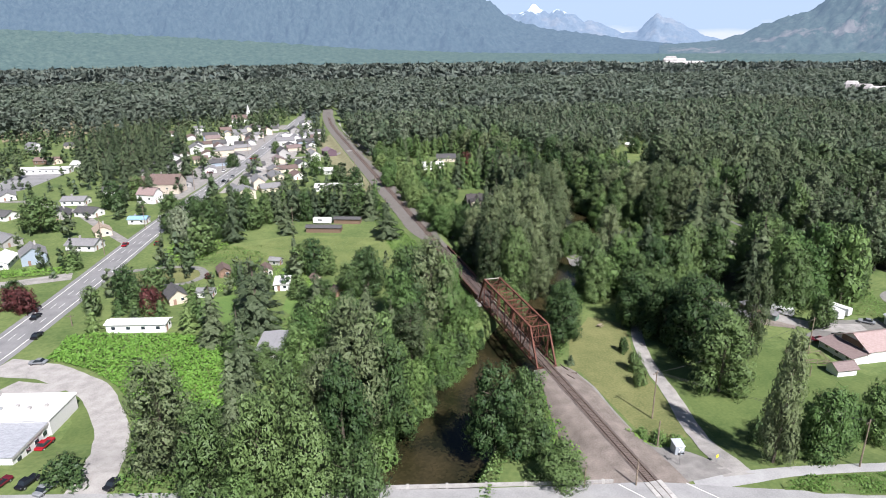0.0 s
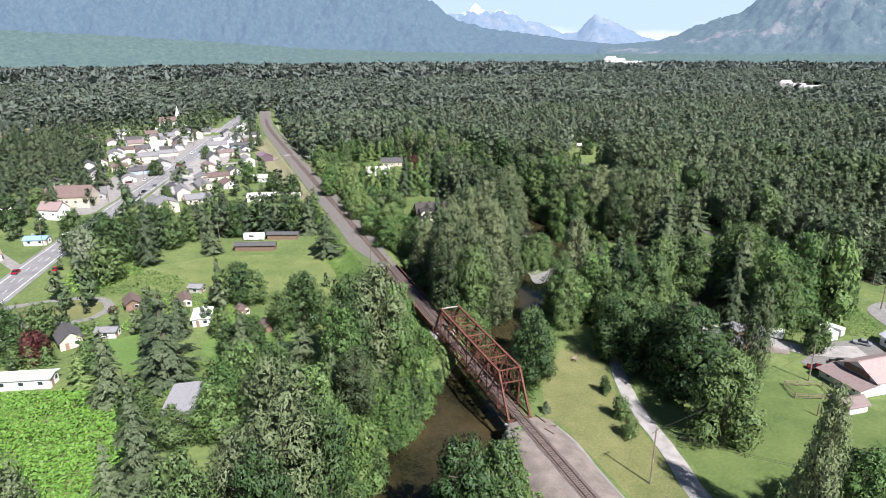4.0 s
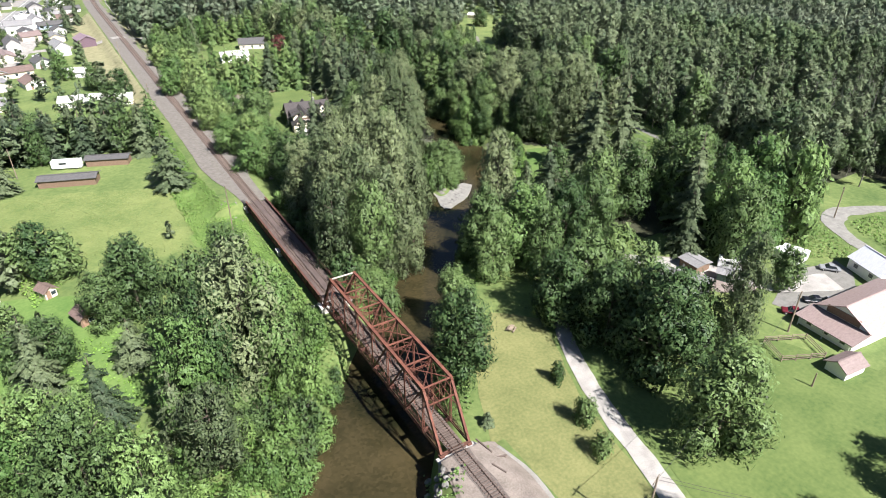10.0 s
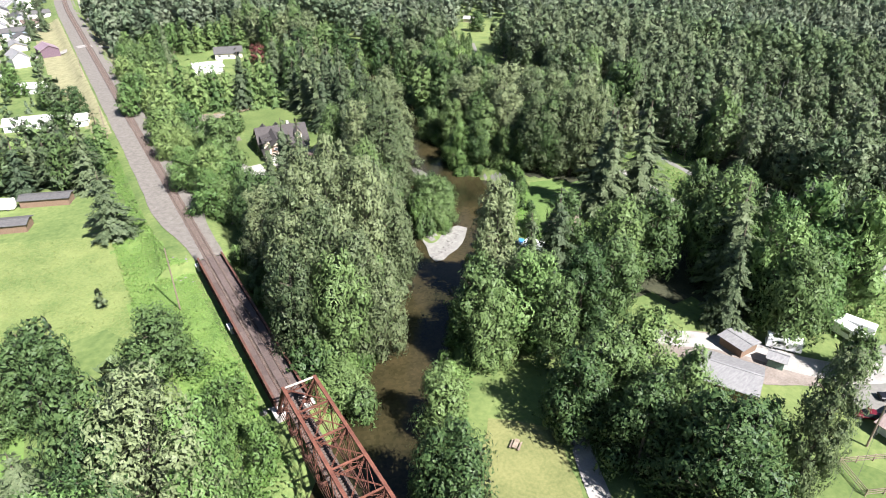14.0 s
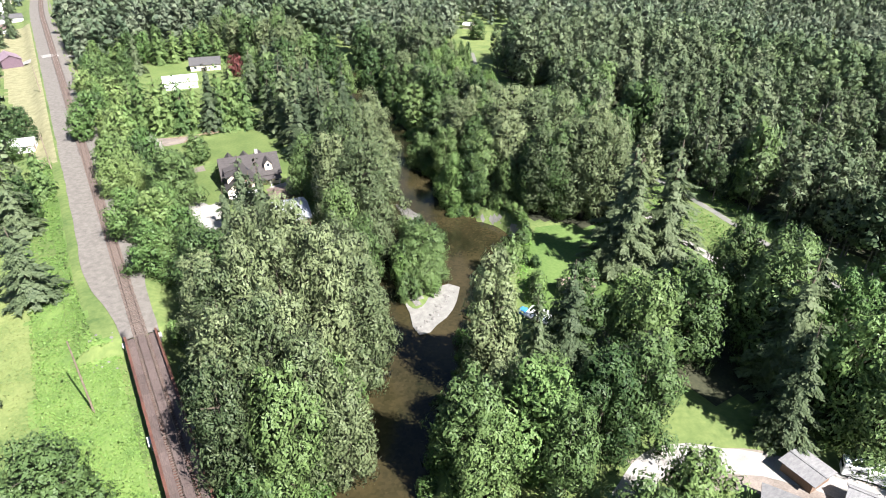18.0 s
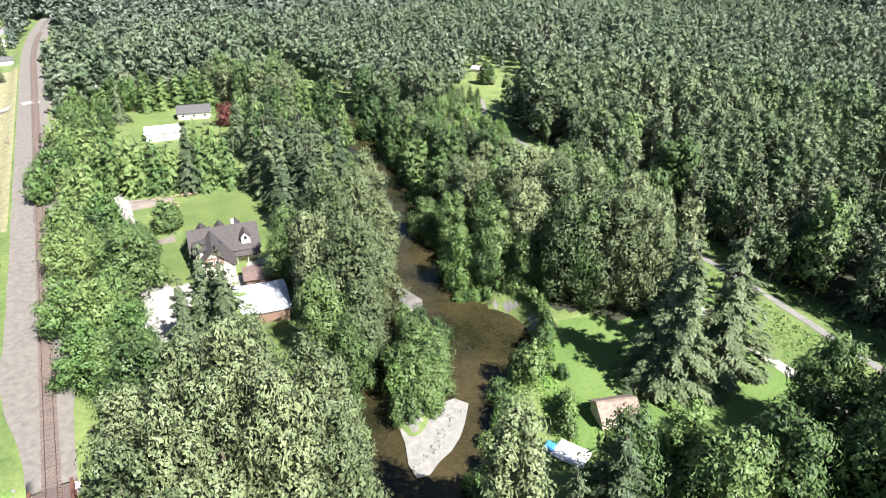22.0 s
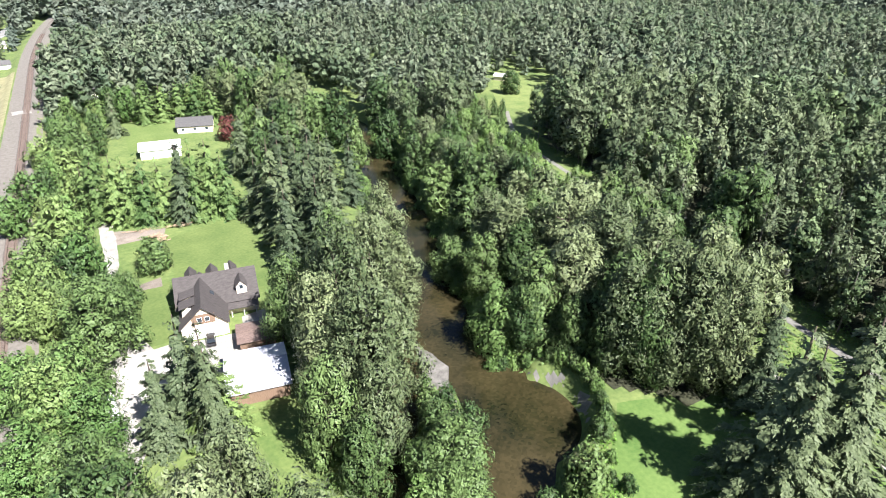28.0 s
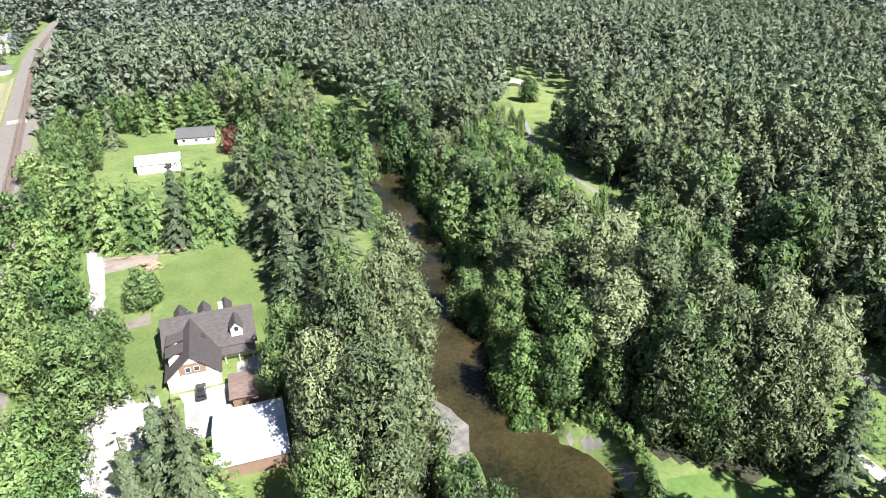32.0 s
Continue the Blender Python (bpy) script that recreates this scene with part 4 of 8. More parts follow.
for spec in (
    ("T", 45.6, 334.8, 18.5, 4.5), ("T", 53.3, 337.1, 18.5, 4.5), ("T", 60.9, 339.7, 18.5, 4.5), ("T", 67.0, 333.0, 18.5, 4.5), ("T", 71.2, 319.2, 18.5, 4.5),
    ("M", 40.0, 341.6, 15.9, 5), ("C", 32.6, 321.5, 20, 4), ("C", 27.7, 450.0, 25, 4), ("C", 37.0, 477.7, 27.5, 4), ("D", 19.9, 297.5, 11, 4),
):
    tree(*spec, group="trees north of the house")
for spec in (
    ("C", 99.3, 71.8, 35, 7.6), ("C", 111.2, 68.5, 34.5, 8.4), ("C", 117.3, 85.3, 25, 5), ("C", 100.1, 68.5, 33.8, 6), ("C", 65.5, 50.6, 27.5, 5),
    ("P", 52.2, 55.2, 28.2, 6), ("M", 47.0, 36.8, 22, 8), ("D", 36.4, 40.4, 22, 6), ("D", 37.1, 36.1, 17.1, 5), ("M", 86.7, 56.7, 12.2, 5),
    ("D", 76.9, 43.7, 22.4, 6.5), ("D", 87.1, 42.0, 22, 7), ("D", 98.1, 33.4, 26.8, 7), ("C", 84.6, 19.6, 27.0, 4.6),
    ("D", 67.8, 35.6, 18.3, 5), ("C", 58.0, 50.3, 22.5, 4), ("D", 78.8, 86.3, 7.8, 4),
):
    tree(*spec, group="trees north of the house")
for spec in (
    ("D", 44.4, 14.0, 19.5, 7), ("Y", 55.8, 15.4, 18.2, 6), ("D", 41.0, 2.5, 20, 5.8), ("D", 42.6, -8.5, 25, 8.4), ("D", 47.5, 1.5, 22, 6.5),
    ("P", 57.2, -12.7, 29.4, 4), ("M", 100.7, 12.8, 22, 8), ("C", 95.5, 27.5, 31.2, 7), ("D", 38.1, 13.9, 18.3, 6), ("D", 53.9, -7.6, 17.1, 5),
    ("D", 21.0, 28.5, 14.6, 4.5), ("D", 12.2, 10.1, 19.5, 6), ("D", 37.6, -25.6, 22, 7), ("P", 27.6, -53.9, 30.7, 4), ("M", 38.6, -54.4, 16.5, 5.2), ("M", 43.4, -53.2, 15.0, 4.8), ("M", 55.5, -51.5, 13.5, 4.6), ("M", 62.5, -50.0, 14.0, 4.8),
    ("T", 38.5, -52.6, 14.5, 5), ("D", -24.4, -33.2, 22, 6.5), ("D", -18.6, -34.3, 19.5, 5.5), ("D", 91.6, -3.1, 11, 4),
):
    tree(*spec, group="cottonwoods between house and river")
for spec in (
    ("G", 7.6, -38.2, 2.6, 2.2), ("G", 10.2, -40.2, 2.8, 2.4), ("G", 13.4, -42.2, 2.6, 2.0), ("D", 22.9, -10.7, 5.6, 2.5), ("D", 20.4, -17.3, 5, 2.2), ("D", 26.1, -0.2, 4.5, 1.8), ("C", 8.5, -2.4, 3.4, 1.3), ("D", 31.6, -46.0, 5.6, 3),
    ("D", -109.2, -20.9, 5.6, 5), ("D", 63.9, 100.8, 11, 5.5), ("D", 62.0, 94.6, 9, 5), ("D", 58.6, 95.1, 7.8, 4.5), ("D", 69.9, 122.9, 4.5, 3),
    ("D", 9.8, 44.6, 9, 5), ("D", 6.4, 50.3, 7.8, 5), ("D", 10.8, 39.4, 7.8, 4), ("D", 66.9, 113.1, 5.6, 3), ("D", -17.0, -47.9, 9, 5),
    ("D", -16.3, -38.6, 7.8, 4),
):
    tree(*spec, group="trees on the far bank")
for spec in (
    ("T", 21.5, 230.8, 26.5, 4.5), ("T", 26.3, 226.0, 23.8, 4.5), ("T", 30.1, 224.5, 22.2, 4.2), ("T", 33.7, 222.5, 22.5, 4.4), ("T", 37.9, 221.7, 21.2, 4),
    ("C", 43.0, 219.1, 28, 4.6), ("T", 47.0, 219.6, 25.5, 4.4), ("T", 51.1, 218.7, 27, 5), ("T", 55.5, 216.5, 22, 4.2), ("T", 18.7, 234.8, 19.2, 3.6),
    ("T", 33.3, 230.3, 18, 4.2), ("T", 45.9, 228.9, 17, 4.2), ("C", 61.7, 210.2, 24, 4.6),
):
    tree(*spec, group="hedge of cedars")
for spec in (
    ("C", 64.9, 201.9, 30, 6), ("C", 70.6, 195.9, 29, 5.5), ("C", 81.0, 205.2, 27, 5.5), ("C", 90.2, 208.3, 25, 5), ("C", 61.7, 176.6, 24, 5),
    ("C", 70.2, 179.5, 25, 5), ("C", 78.8, 190.8, 22, 4.5), ("C", 81.8, 221.0, 26, 5), ("D", 85.0, 261.9, 22, 7), ("D", 99.9, 269.8, 22, 7),
    ("D", 107.6, 265.1, 22, 7), ("D", 69.9, 234.0, 20, 5), ("D", 106.5, 242.7, 18, 5), ("C", 64.9, 190.6, 28, 5.5), ("C", 69.7, 185.5, 27, 5.2),
):
    tree(*spec, group="trees north of the house")
for spec in (
    ("P", 57.6, 131.1, 32, 7), ("P", 77.9, 156.8, 27, 6), ("P", 56.3, 118.7, 29, 7.5), ("P", 64.1, 122.2, 25, 6.5), ("P", 68.4, 142.5, 28, 6),
    ("P", 52.4, 125.8, 27, 6), ("D", 49.9, 103.8, 19, 4.2), ("D", 53.1, 146.8, 20, 5), ("D", 47.5, 111.0, 20, 5), ("P", 56.4, 112.6, 23, 6),
    ("D", 67.6, 160.8, 22, 5), ("P", 77.3, 146.7, 22, 5), ("D", 50.1, 146.2, 15, 4),
):
    tree(*spec, group="cottonwoods between house and river")
for spec in (
    ("D", 125.2, 217.6, 15, 5.5), ("P", 128.2, 204.4, 16, 5.5), ("P", 128.9, 179.0, 18, 6.0), ("D", 111.6, 190.2, 16, 6), ("D", 110.3, 171.4, 15, 6),
    ("P", 105.6, 145.9, 22, 7), ("D", 96.4, 157.8, 14, 5), ("D", 97.8, 144.8, 15, 5), ("P", 113.6, 134.3, 28, 8), ("P", 116.1, 123.6, 29, 8),
):
    tree(*spec, group="trees on the far bank")
for spec in (
    ("P", 112.7, 107.6, 31, 8), ("P", 114.0, 98.1, 32, 7.5), ("P", 118.0, 93.5, 29, 6), ("M", 89.4, 126.3, 18, 5.8), ("D", 97.8, 123.3, 20, 7),
    ("P", 103.5, 104.5, 25, 6.5), ("D", 101.5, 106.5, 19, 4.2), ("P", 117.0, 105.0, 25, 6), ("P", 109.0, 99.5, 27, 6.5), ("P", 127.3, 160.0, 21, 6.5),
    ("P", 125.4, 142.2, 24, 7), ("D", 113.9, 146.6, 22, 7), ("P", 103.1, 119.9, 26, 7), ("D", 107.0, 109.3, 24, 7), ("P", 111.0, 96.0, 29, 6.5),
    ("P", 114.0, 92.0, 28, 5.5),
):
    tree(*spec, group="trees on the far bank")
for spec in (
    ("D", 93.4, 121.8, 15, 4.5), ("D", 107.0, 102.0, 26, 6.5), ("D", 106.3, 140.6, 18, 6), ("D", 119.0, 221.1, 16, 5), ("D", 128.5, 240.6, 14, 5),
    ("D", 124.3, 253.7, 20, 6.5), ("D", 134.9, 285.8, 20, 6.5), ("D", 98.5, 113.0, 14, 4), ("D", 118.9, 192.9, 20, 6),
):
    tree(*spec, group="trees on the far bank")
for spec in (
    ("Y", 7.4, 284.2, 13, 5.5), ("Y", 15.7, 263.8, 14, 6), ("M", 5.0, 241.3, 13, 5.5), ("M", 13.7, 216.5, 15, 6), ("Y", 9.2, 203.7, 14, 6),
    ("M", 15.8, 189.0, 15, 6), ("Y", 5.9, 187.0, 13, 5.5), ("D", 18.1, 157.1, 19, 7.2), ("Y", 4.6, 171.0, 12, 5), ("M", 11.7, 137.7, 17, 7.5),
    ("M", 5.4, 142.6, 14, 6), ("M", 15.6, 130.9, 14, 4.6), ("D", 15.9, 105.9, 19, 7.5), ("M", 7.1, 123.7, 14, 6), ("Y", 16.2, 240.5, 13, 5),
    ("M", 1.5, 225.3, 12, 5), ("D", 18.0, 295.5, 15, 5), ("D", 25.2, 296.6, 17, 4),
):
    tree(*spec, group="row of trees beside the railway")

for spec in (
    ("T", -117.2, 69.0, 7, 2.4), ("T", -112, 66.6, 7, 2.2), ("T", -108.1, 65.4, 7.5, 2.3), ("T", -104.2, 65.1, 7, 2.3), ("T", -94, 50, 10, 3.0), ("T", -91, 53, 9, 2.8),
    ("T", -122.3, 57.6, 9, 2.6), ("T", -144.8, 122, 10, 3.6), ("R", -152.7, 85, 7.5, 5.0), ("R", -108, 71, 6.5, 4.0), ("D", -126, 73, 10, 3.2), ("D", -113, 74, 9, 3.5), ("T", -102.5, 85.2, 4.5, 1.4), ("T", -100.2, 84.4, 4.2, 1.3), ("T", -98.2, 83.6, 4.8, 1.5), ("T", -96.0, 82.8, 4.4, 1.5), ("T", -94.0, 82.0, 4.6, 1.5), ("M", -60.8, 21.5, 15, 5.6), ("M", -62.0, 13.5, 14, 5.5), ("D", -71.5, 14.5, 9.5, 4.8), ("D", -77.5, 20.0, 10, 4.4), ("D", -80.0, 30.0, 10, 4.2), ("C", -72.0, 71.0, 17, 3.4), ("C", -76.5, 77.0, 15, 3.2), ("D", -80.5, 86.0, 8, 3.4), ("D", -60.2, 66.5, 9, 3.2), ("D", -58.0, 53.0, 10, 4.0), ("D", -57.6, 91.5, 12.5, 4.6), ("D", -48.6, 89.5, 11, 5.0), ("T", -80.5, 166.5, 10.5, 4.2),
):
    tree(*spec, group="garden hedges and trees")
tree("D", 217.0, 302.0, 13, 5.0, group="trees at the clearing")
for spec in (("R", 72.1, 293.1, 9.5, 5.0), ("C", 29.4, 128.5, 27, 5.6), ("T", 33.5, 124, 18, 5.0), ("C", 24.8, 127, 20, 4.2), ("D", 23.1, 184, 6, 2.4), ("D", 31.0, 192, 9.5, 4.5), ("T", 33.8, 176, 5, 1.6), ("T", 33.2, 170, 5.5, 1.6), ("T", 33.0, 164, 5, 1.6)):
    tree(*spec, group="garden trees of the brown-roofed house")
# ---- more trees, planted stand by stand ----
GLADES = ((40, 106, 5.0), (101.5, 49, 5.0))


def plant(poly, step, kinds, low, high, group):
    """Trees at loose spacing within an outline, clear of those already standing and of the water."""
    xs, ys = [p[0] for p in poly], [p[1] for p in poly]
    for gx_ in np.arange(min(xs), max(xs), step):
        for gy_ in np.arange(min(ys), max(ys), step):
            x, y = gx_ + rng.uniform(0, step), gy_ + rng.uniform(0, step)
            if not inside(x, y, poly):
                continue
            d, w = near_line(np.array([x]), np.array([y]), RIVER)
            if "island" in group:
                d = d + 40
            if any(math.hypot(x - a, y - b) < 0.62 * step for a, b, _ in seen_trees):
                continue
            kd = kinds[int(rng.integers(len(kinds)))]
            h = rng.uniform(low, high)
            if d[0] < w[0] + (-1.8 if kd in "BG" else 0.24 * h):
                continue
            if any(math.hypot(x - a, y - b) < c for a, b, c in GLADES):
                rng.uniform(0, 1, 3)
                seen_trees.append((x, y, h * 0.27))
                continue
            tree(kd, x, y, h, h * (0.52 if kd in "BG" else 0.22 if kd in "CT" else 0.27), group)


plant([(112, 104), (128, 98), (137, 110), (140, 150), (132, 172), (133, 200), (140, 238), (134, 248), (127, 232), (118, 205), (112, 180), (106, 150)], 8.5, "PPDDD", 14, 21, "trees on the far bank")
plant([(128, 100), (142, 97), (147, 114), (157, 152), (151, 164), (141, 150), (137, 110)], 6.2, "PPD", 14, 21, "trees on the far bank")
plant([(134, 172), (154, 172), (160, 200), (168, 240), (150, 250), (140, 238), (133, 200)], 5.6, "GBDGP", 5, 9.5, "low trees beside the gravel track")
plant([(146, 252), (170, 244), (190, 268), (192, 284), (172, 290), (154, 276)], 6.0, "GDDPB", 6, 10, "low trees beside the gravel track")
plant([(155, 56), (162, 56), (168, 112), (184, 176), (190, 226), (184, 226), (176, 176), (161, 112)], 6.0, "CCD", 17, 25, "dark firs at the edge of the wood")
plant([(84, 262), (104, 262), (110, 300), (106, 345), (78, 345), (80, 300)], 8.0, "DDPC", 17, 25, "trees between house and river")
plant([(-72, -34), (-60, -38), (-46, -16), (-34, 2), (-28, 18), (-36, 26), (-50, 8), (-62, -8)], 8.0, "DMMP", 14, 25, "trees west of the bridge")
plant([(-62, -36), (-46, -26), (-36, -10), (-24, 6), (-12, 22), (-6, 40), (-8, 56), (-14, 50), (-24, 30), (-42, 8), (-60, -14)], 3.7, "GGGGB", 3.5, 7, "bushes on the west bank")
plant([(4, 42), (10, 40), (20, 48), (16, 58), (5, 62)], 3.7, "GGB", 3.5, 7, "bushes beside the bridge")
plant([(5, 62), (9, 62), (10, 98), (5, 98)], 4.5, "GB", 3, 6, "bushes beside the bridge")
plant([(53.5, 89.5), (62, 89.5), (70, 104), (72, 114), (68, 116), (62, 112)], 2.9, "BGBB", 4.5, 7.5, "willows on the island")
for a_ in range(-62, 78, 9):
    h_ = 2.0 + 1.6 * abs(math.sin(a_ * 1.7))
    tree("G" if a_ % 2 else "B", 81 + 15.6 * math.cos(radians(a_)), 107 + 15.6 * math.sin(radians(a_)), h_, h_ * 0.62, "bushes along the river")
plant([(72, 66), (78, 70), (88, 88), (84, 92)], 4.0, "GB", 2.5, 5, "bushes on the lawn bank")
plant([(-68, 180), (-14, 172), (-10, 188), (-64, 202)], 5.0, "CTC", 15, 19, "trees round the meadow")
plant([(66, 232), (92, 226), (92, 262), (66, 270)], 7.5, "CCD", 18, 25, "trees north of the house")
plant([(8, 120), (15, 120), (17, 235), (18, 345), (9, 345)], 6.5, "YMDM", 9, 14, "row of trees beside the railway")
plant([(24, 338), (80, 340), (84, 362), (24, 358)], 6.5, "TTD", 14, 19, "hedge of cedars")
plant([(9, 56), (22, 58), (40, 74), (50, 96), (54, 112), (36, 108), (22, 104), (9, 100)], 8.0, "PPPD", 15, 28, "cottonwoods between railway and river")
plant([(92, 8), (128, 10), (126, 40), (104, 52), (92, 40)], 8.5, "DDMC", 19, 27, "trees round the river lawn")
plant([(40, 24), (62, 30), (78, 40), (72, 58), (56, 62), (44, 46)], 7.5, "DDMP", 15, 22, "trees along the driveway")

plant([(-190, 300), (-128, 285), (-136, 330), (-140, 470), (-205, 560), (-240, 500), (-215, 420)], 15.0, "CCC", 20, 29, "firs in the town")
plant([(-92, 162), (-66, 170), (-14, 168), (-12, 182), (-66, 192), (-96, 182)], 6.5, "DDCD", 12, 18, "trees round the meadow")

bank = smooth_line([(a, b, c) for a, b, c in RIVER if -60 < b < 330], 1.0)
for k in range(3, len(bank) - 3, 3):
    d = unit(bank[k + 1, :2] - bank[k - 1, :2])
    for sgn in (-1, 1):
        off = bank[k, 2] + rng.uniform(-1.2, 2.6)
        x, y = bank[k, 0] - sgn * d[1] * off, bank[k, 1] + sgn * d[0] * off
        clear = abs(x) > 5.5 and not inside(x, y, [(46, 74), (58, 72), (90, 110), (84, 140), (70, 130), (54, 96)]) and math.hypot(x - 81, y - 107) > 14 and not (sgn < 0 and y < -2)
        if clear and rng.uniform() < (0.9 if sgn > 0 and y < 40 else 0.6):
            h = rng.uniform(2.2, 4.6)
            tree("G" if rng.uniform() < 0.7 else "B", x, y, h, h * 0.72, "bushes along the river")

# ---- woods: joined stands of trees ----
def stock_far(kd, h, r, count, size):
    return cone_crown(h, r, count, size, 0.05, 0.9, boughs=60) if kd == "C" else broad_crown(h, r, count, size, 0.24 if count > 200 else 0.2, 14 if count > 200 else 7, inner=0.6, upright=1.5 if kd == "P" else 1.2, shoots=0.5, rise=0.0)


def stand(name, label, kd, spots, detail):
    """Many trees joined: spots are rows of x, y, height, radius."""
    if not len(spots):
        return
    count, size = detail
    stock = [stock_far(kd, 20, 4.0, count, size) for _ in range(6)]
    vs, qs, ws, tints, n = [], [], [], [], 0
    zs = ground_height(spots[:, 0], spots[:, 1])
    for i, (x, y, h, r) in enumerate(spots):
        w, f, way = stock[i % 6]
        a = rng.uniform(0, 6.2832)
        turn, s, hz = np.array([[math.cos(a), math.sin(a), 0], [-math.sin(a), math.cos(a), 0], [0, 0, 1]]), r / 4.0, h / 20.0
        vs.append((w @ turn) * (s, s, hz) + (x, y, zs[i])), qs.append(f + n), ws.append(way @ turn)
        tints.append(np.full(len(w), rng.uniform(0, 1)))
        n += len(w)
    # stands farther off take leaf colours paled further towards haze
    leaves = {"distant_woods": HAZED_HILL_LEAF, "far_woods": HAZED_FAR_LEAF, "near_woods": FAR_LEAF, "town_trees": FAR_LEAF}.get(name, HAZED_MID_LEAF)[kd]
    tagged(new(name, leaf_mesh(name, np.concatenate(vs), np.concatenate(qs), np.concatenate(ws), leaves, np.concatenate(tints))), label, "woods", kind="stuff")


OPEN = [
    [(-13, -80), (7, -80), (7.5, 120), (7, 330), (10, 480), (20, 650), (26, 740), (6, 740), (-12, 600), (-14, 480)],
    [(18, 112), (16, 235), (60, 226), (66, 196), (62, 170), (56, 150), (56, 112)],
    [(33, 290), (33, 334), (70, 334), (64, 300)],
    [(146, 248), (196, 293), (228, 348), (262, 330), (216, 256), (180, 240)],
    [(112, -10), (146, 110), (158, 172), (168, 237), (190, 280), (205, 268), (179, 232), (167, 172), (155, 115), (151, 90), (146, 56), (141, 26), (172, 14), (172, -14)],
    [(74, 66), (84, 96), (92, 104), (104, 96), (128, 92), (134, 40), (104, 50), (86, 60)],
    [(7, 40), (7, 340), (96, 345), (118, 300), (118, 255), (100, 180), (84, 140), (60, 100)],
    [(84, 96), (84, 150), (104, 200), (122, 258), (172, 258), (162, 172), (146, 100)],
    [(8, -120), (150, -120), (148, -14), (144, 26), (150, 56), (148, 100), (84, 100), (60, 76), (40, 50), (8, 40)],
    [(-400, -120), (130, -120), (130, 30), (104, 40), (70, 50), (40, 45), (8, 40), (-9, 120), (-9, 330), (-20, 700), (-160, 640), (-260, 560), (-400, 480)],
]


def is_open(x, y, margin=6.0):
    r = np.zeros(np.shape(x), bool)
    for poly in OPEN:
        r |= inside(x, y, poly)
    d, w = near_line(x, y, RIVER)
    return r | (d < w + margin)


def scatter(x0, x1, y0, y1, step, keep):
    nx, ny = int((x1 - x0) / step), int((y1 - y0) / step)
    a, b = np.meshgrid(np.arange(nx), np.arange(ny))
    x = x0 + (a.ravel() + rng.uniform(-0.6, 1.6, a.size)) * step
    y = y0 + (b.ravel() + rng.uniform(-0.6, 1.6, a.size)) * step
    ok = keep(x, y) & ~is_open(x, y)
    far_az, far_d = np.degrees(np.arctan2(x + 20, y + 60)), np.hypot(x + 20, y + 60)
    ok &= ~((far_az > 48.7) & (far_az < 52.4) & (far_d > 1100) & (far_d < 1400))
    x, y = x[ok], y[ok]
    if len(seen_trees):
        s = np.array(seen_trees)
        clear = np.ones(len(x), bool)
        for sx, sy, sr in s:
            clear &= np.hypot(x - sx, y - sy) > sr * 0.75
        x, y = x[clear], y[clear]
    return x, y


def in_view(x, y, lo=-22, hi=70):
    az = np.degrees(np.arctan2(x + 20, y + 120))
    return (az > lo) & (az < hi)


def grow(prefix, x, y, h_lo, h_hi, conifers, detail):
    h = rng.uniform(h_lo, h_hi, len(x)) * (0.9 + 0.25 * np.sin(x * 0.021) * np.sin(y * 0.017 + 1))
    h *= rng.choice([0.8, 0.92, 1.0, 1.06], len(x))
    r = h * rng.uniform(0.15, 0.235, len(x)) * {"far_woods": 1.6, "distant_woods": 1.5, "town_trees": 1.25, "middle_woods": 1.15}.get(prefix, 1.08)
    if prefix in ("middle_woods", "far_woods", "distant_woods"):
        h = h.mean() + 0.55 * (h - h.mean())
    patch = np.array([noise.noise((a * 0.012, b * 0.012, 5)) for a, b in zip(x, y)])
    u = rng.uniform(0, 1, len(x))
    con = u < conifers + 0.25 * patch
    grey = ~con & (rng.uniform(0, 1, len(x)) < 0.55 + patch)
    for kd, mask, word in (("C", con, "dark green firs"), ("P", grey, "grey-green cottonwoods"), ("D", ~con & ~grey, "green alders")):
        rr = r * (0.8 if kd == "C" else 1.0)
        stand(prefix, "dense stand of " + word + " filling the valley floor", kd, np.stack([x, y, h, rr], 1)[mask], detail)


x, y = scatter(8, 330, -60, 330, 5.9, lambda x, y: in_view(x, y) & (np.hypot(x - 20, y - 20) < 300))
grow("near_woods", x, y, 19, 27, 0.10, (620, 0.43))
# the bare pale stems of the wood behind the levee
stem_v, stem_f = [], []
for k, (a, b_) in enumerate(zip(x, y)):
    for z_, w_ in ((-3.3, 0.16), (12.0, 0.08)):
        stem_v += [(a + w_ * cx_, b_ + w_ * cy_, z_) for cx_, cy_ in ((-1, -1), (1, -1), (1, 1), (-1, 1))]
    stem_f += [(8 * k + q, 8 * k + (q + 1) % 4, 8 * k + 4 + (q + 1) % 4, 8 * k + 4 + q) for q in range(4)]
PALE_BARK = surface("pale_bark", (0.07, 0.064, 0.056), (0.19, 0.178, 0.158), 0.5, 0.9)
tagged(new("wood_stems", mesh_of("wood_stems", stem_v, stem_f, [PALE_BARK])), "slender pale grey stems of the dense wood", "woods", kind="stuff")
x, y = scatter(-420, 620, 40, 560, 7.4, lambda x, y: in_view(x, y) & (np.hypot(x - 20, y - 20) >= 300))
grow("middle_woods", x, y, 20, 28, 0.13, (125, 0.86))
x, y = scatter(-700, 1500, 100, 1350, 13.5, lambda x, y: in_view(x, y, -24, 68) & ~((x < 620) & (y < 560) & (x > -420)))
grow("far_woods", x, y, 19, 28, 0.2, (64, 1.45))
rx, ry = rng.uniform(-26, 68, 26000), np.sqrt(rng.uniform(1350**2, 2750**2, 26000))
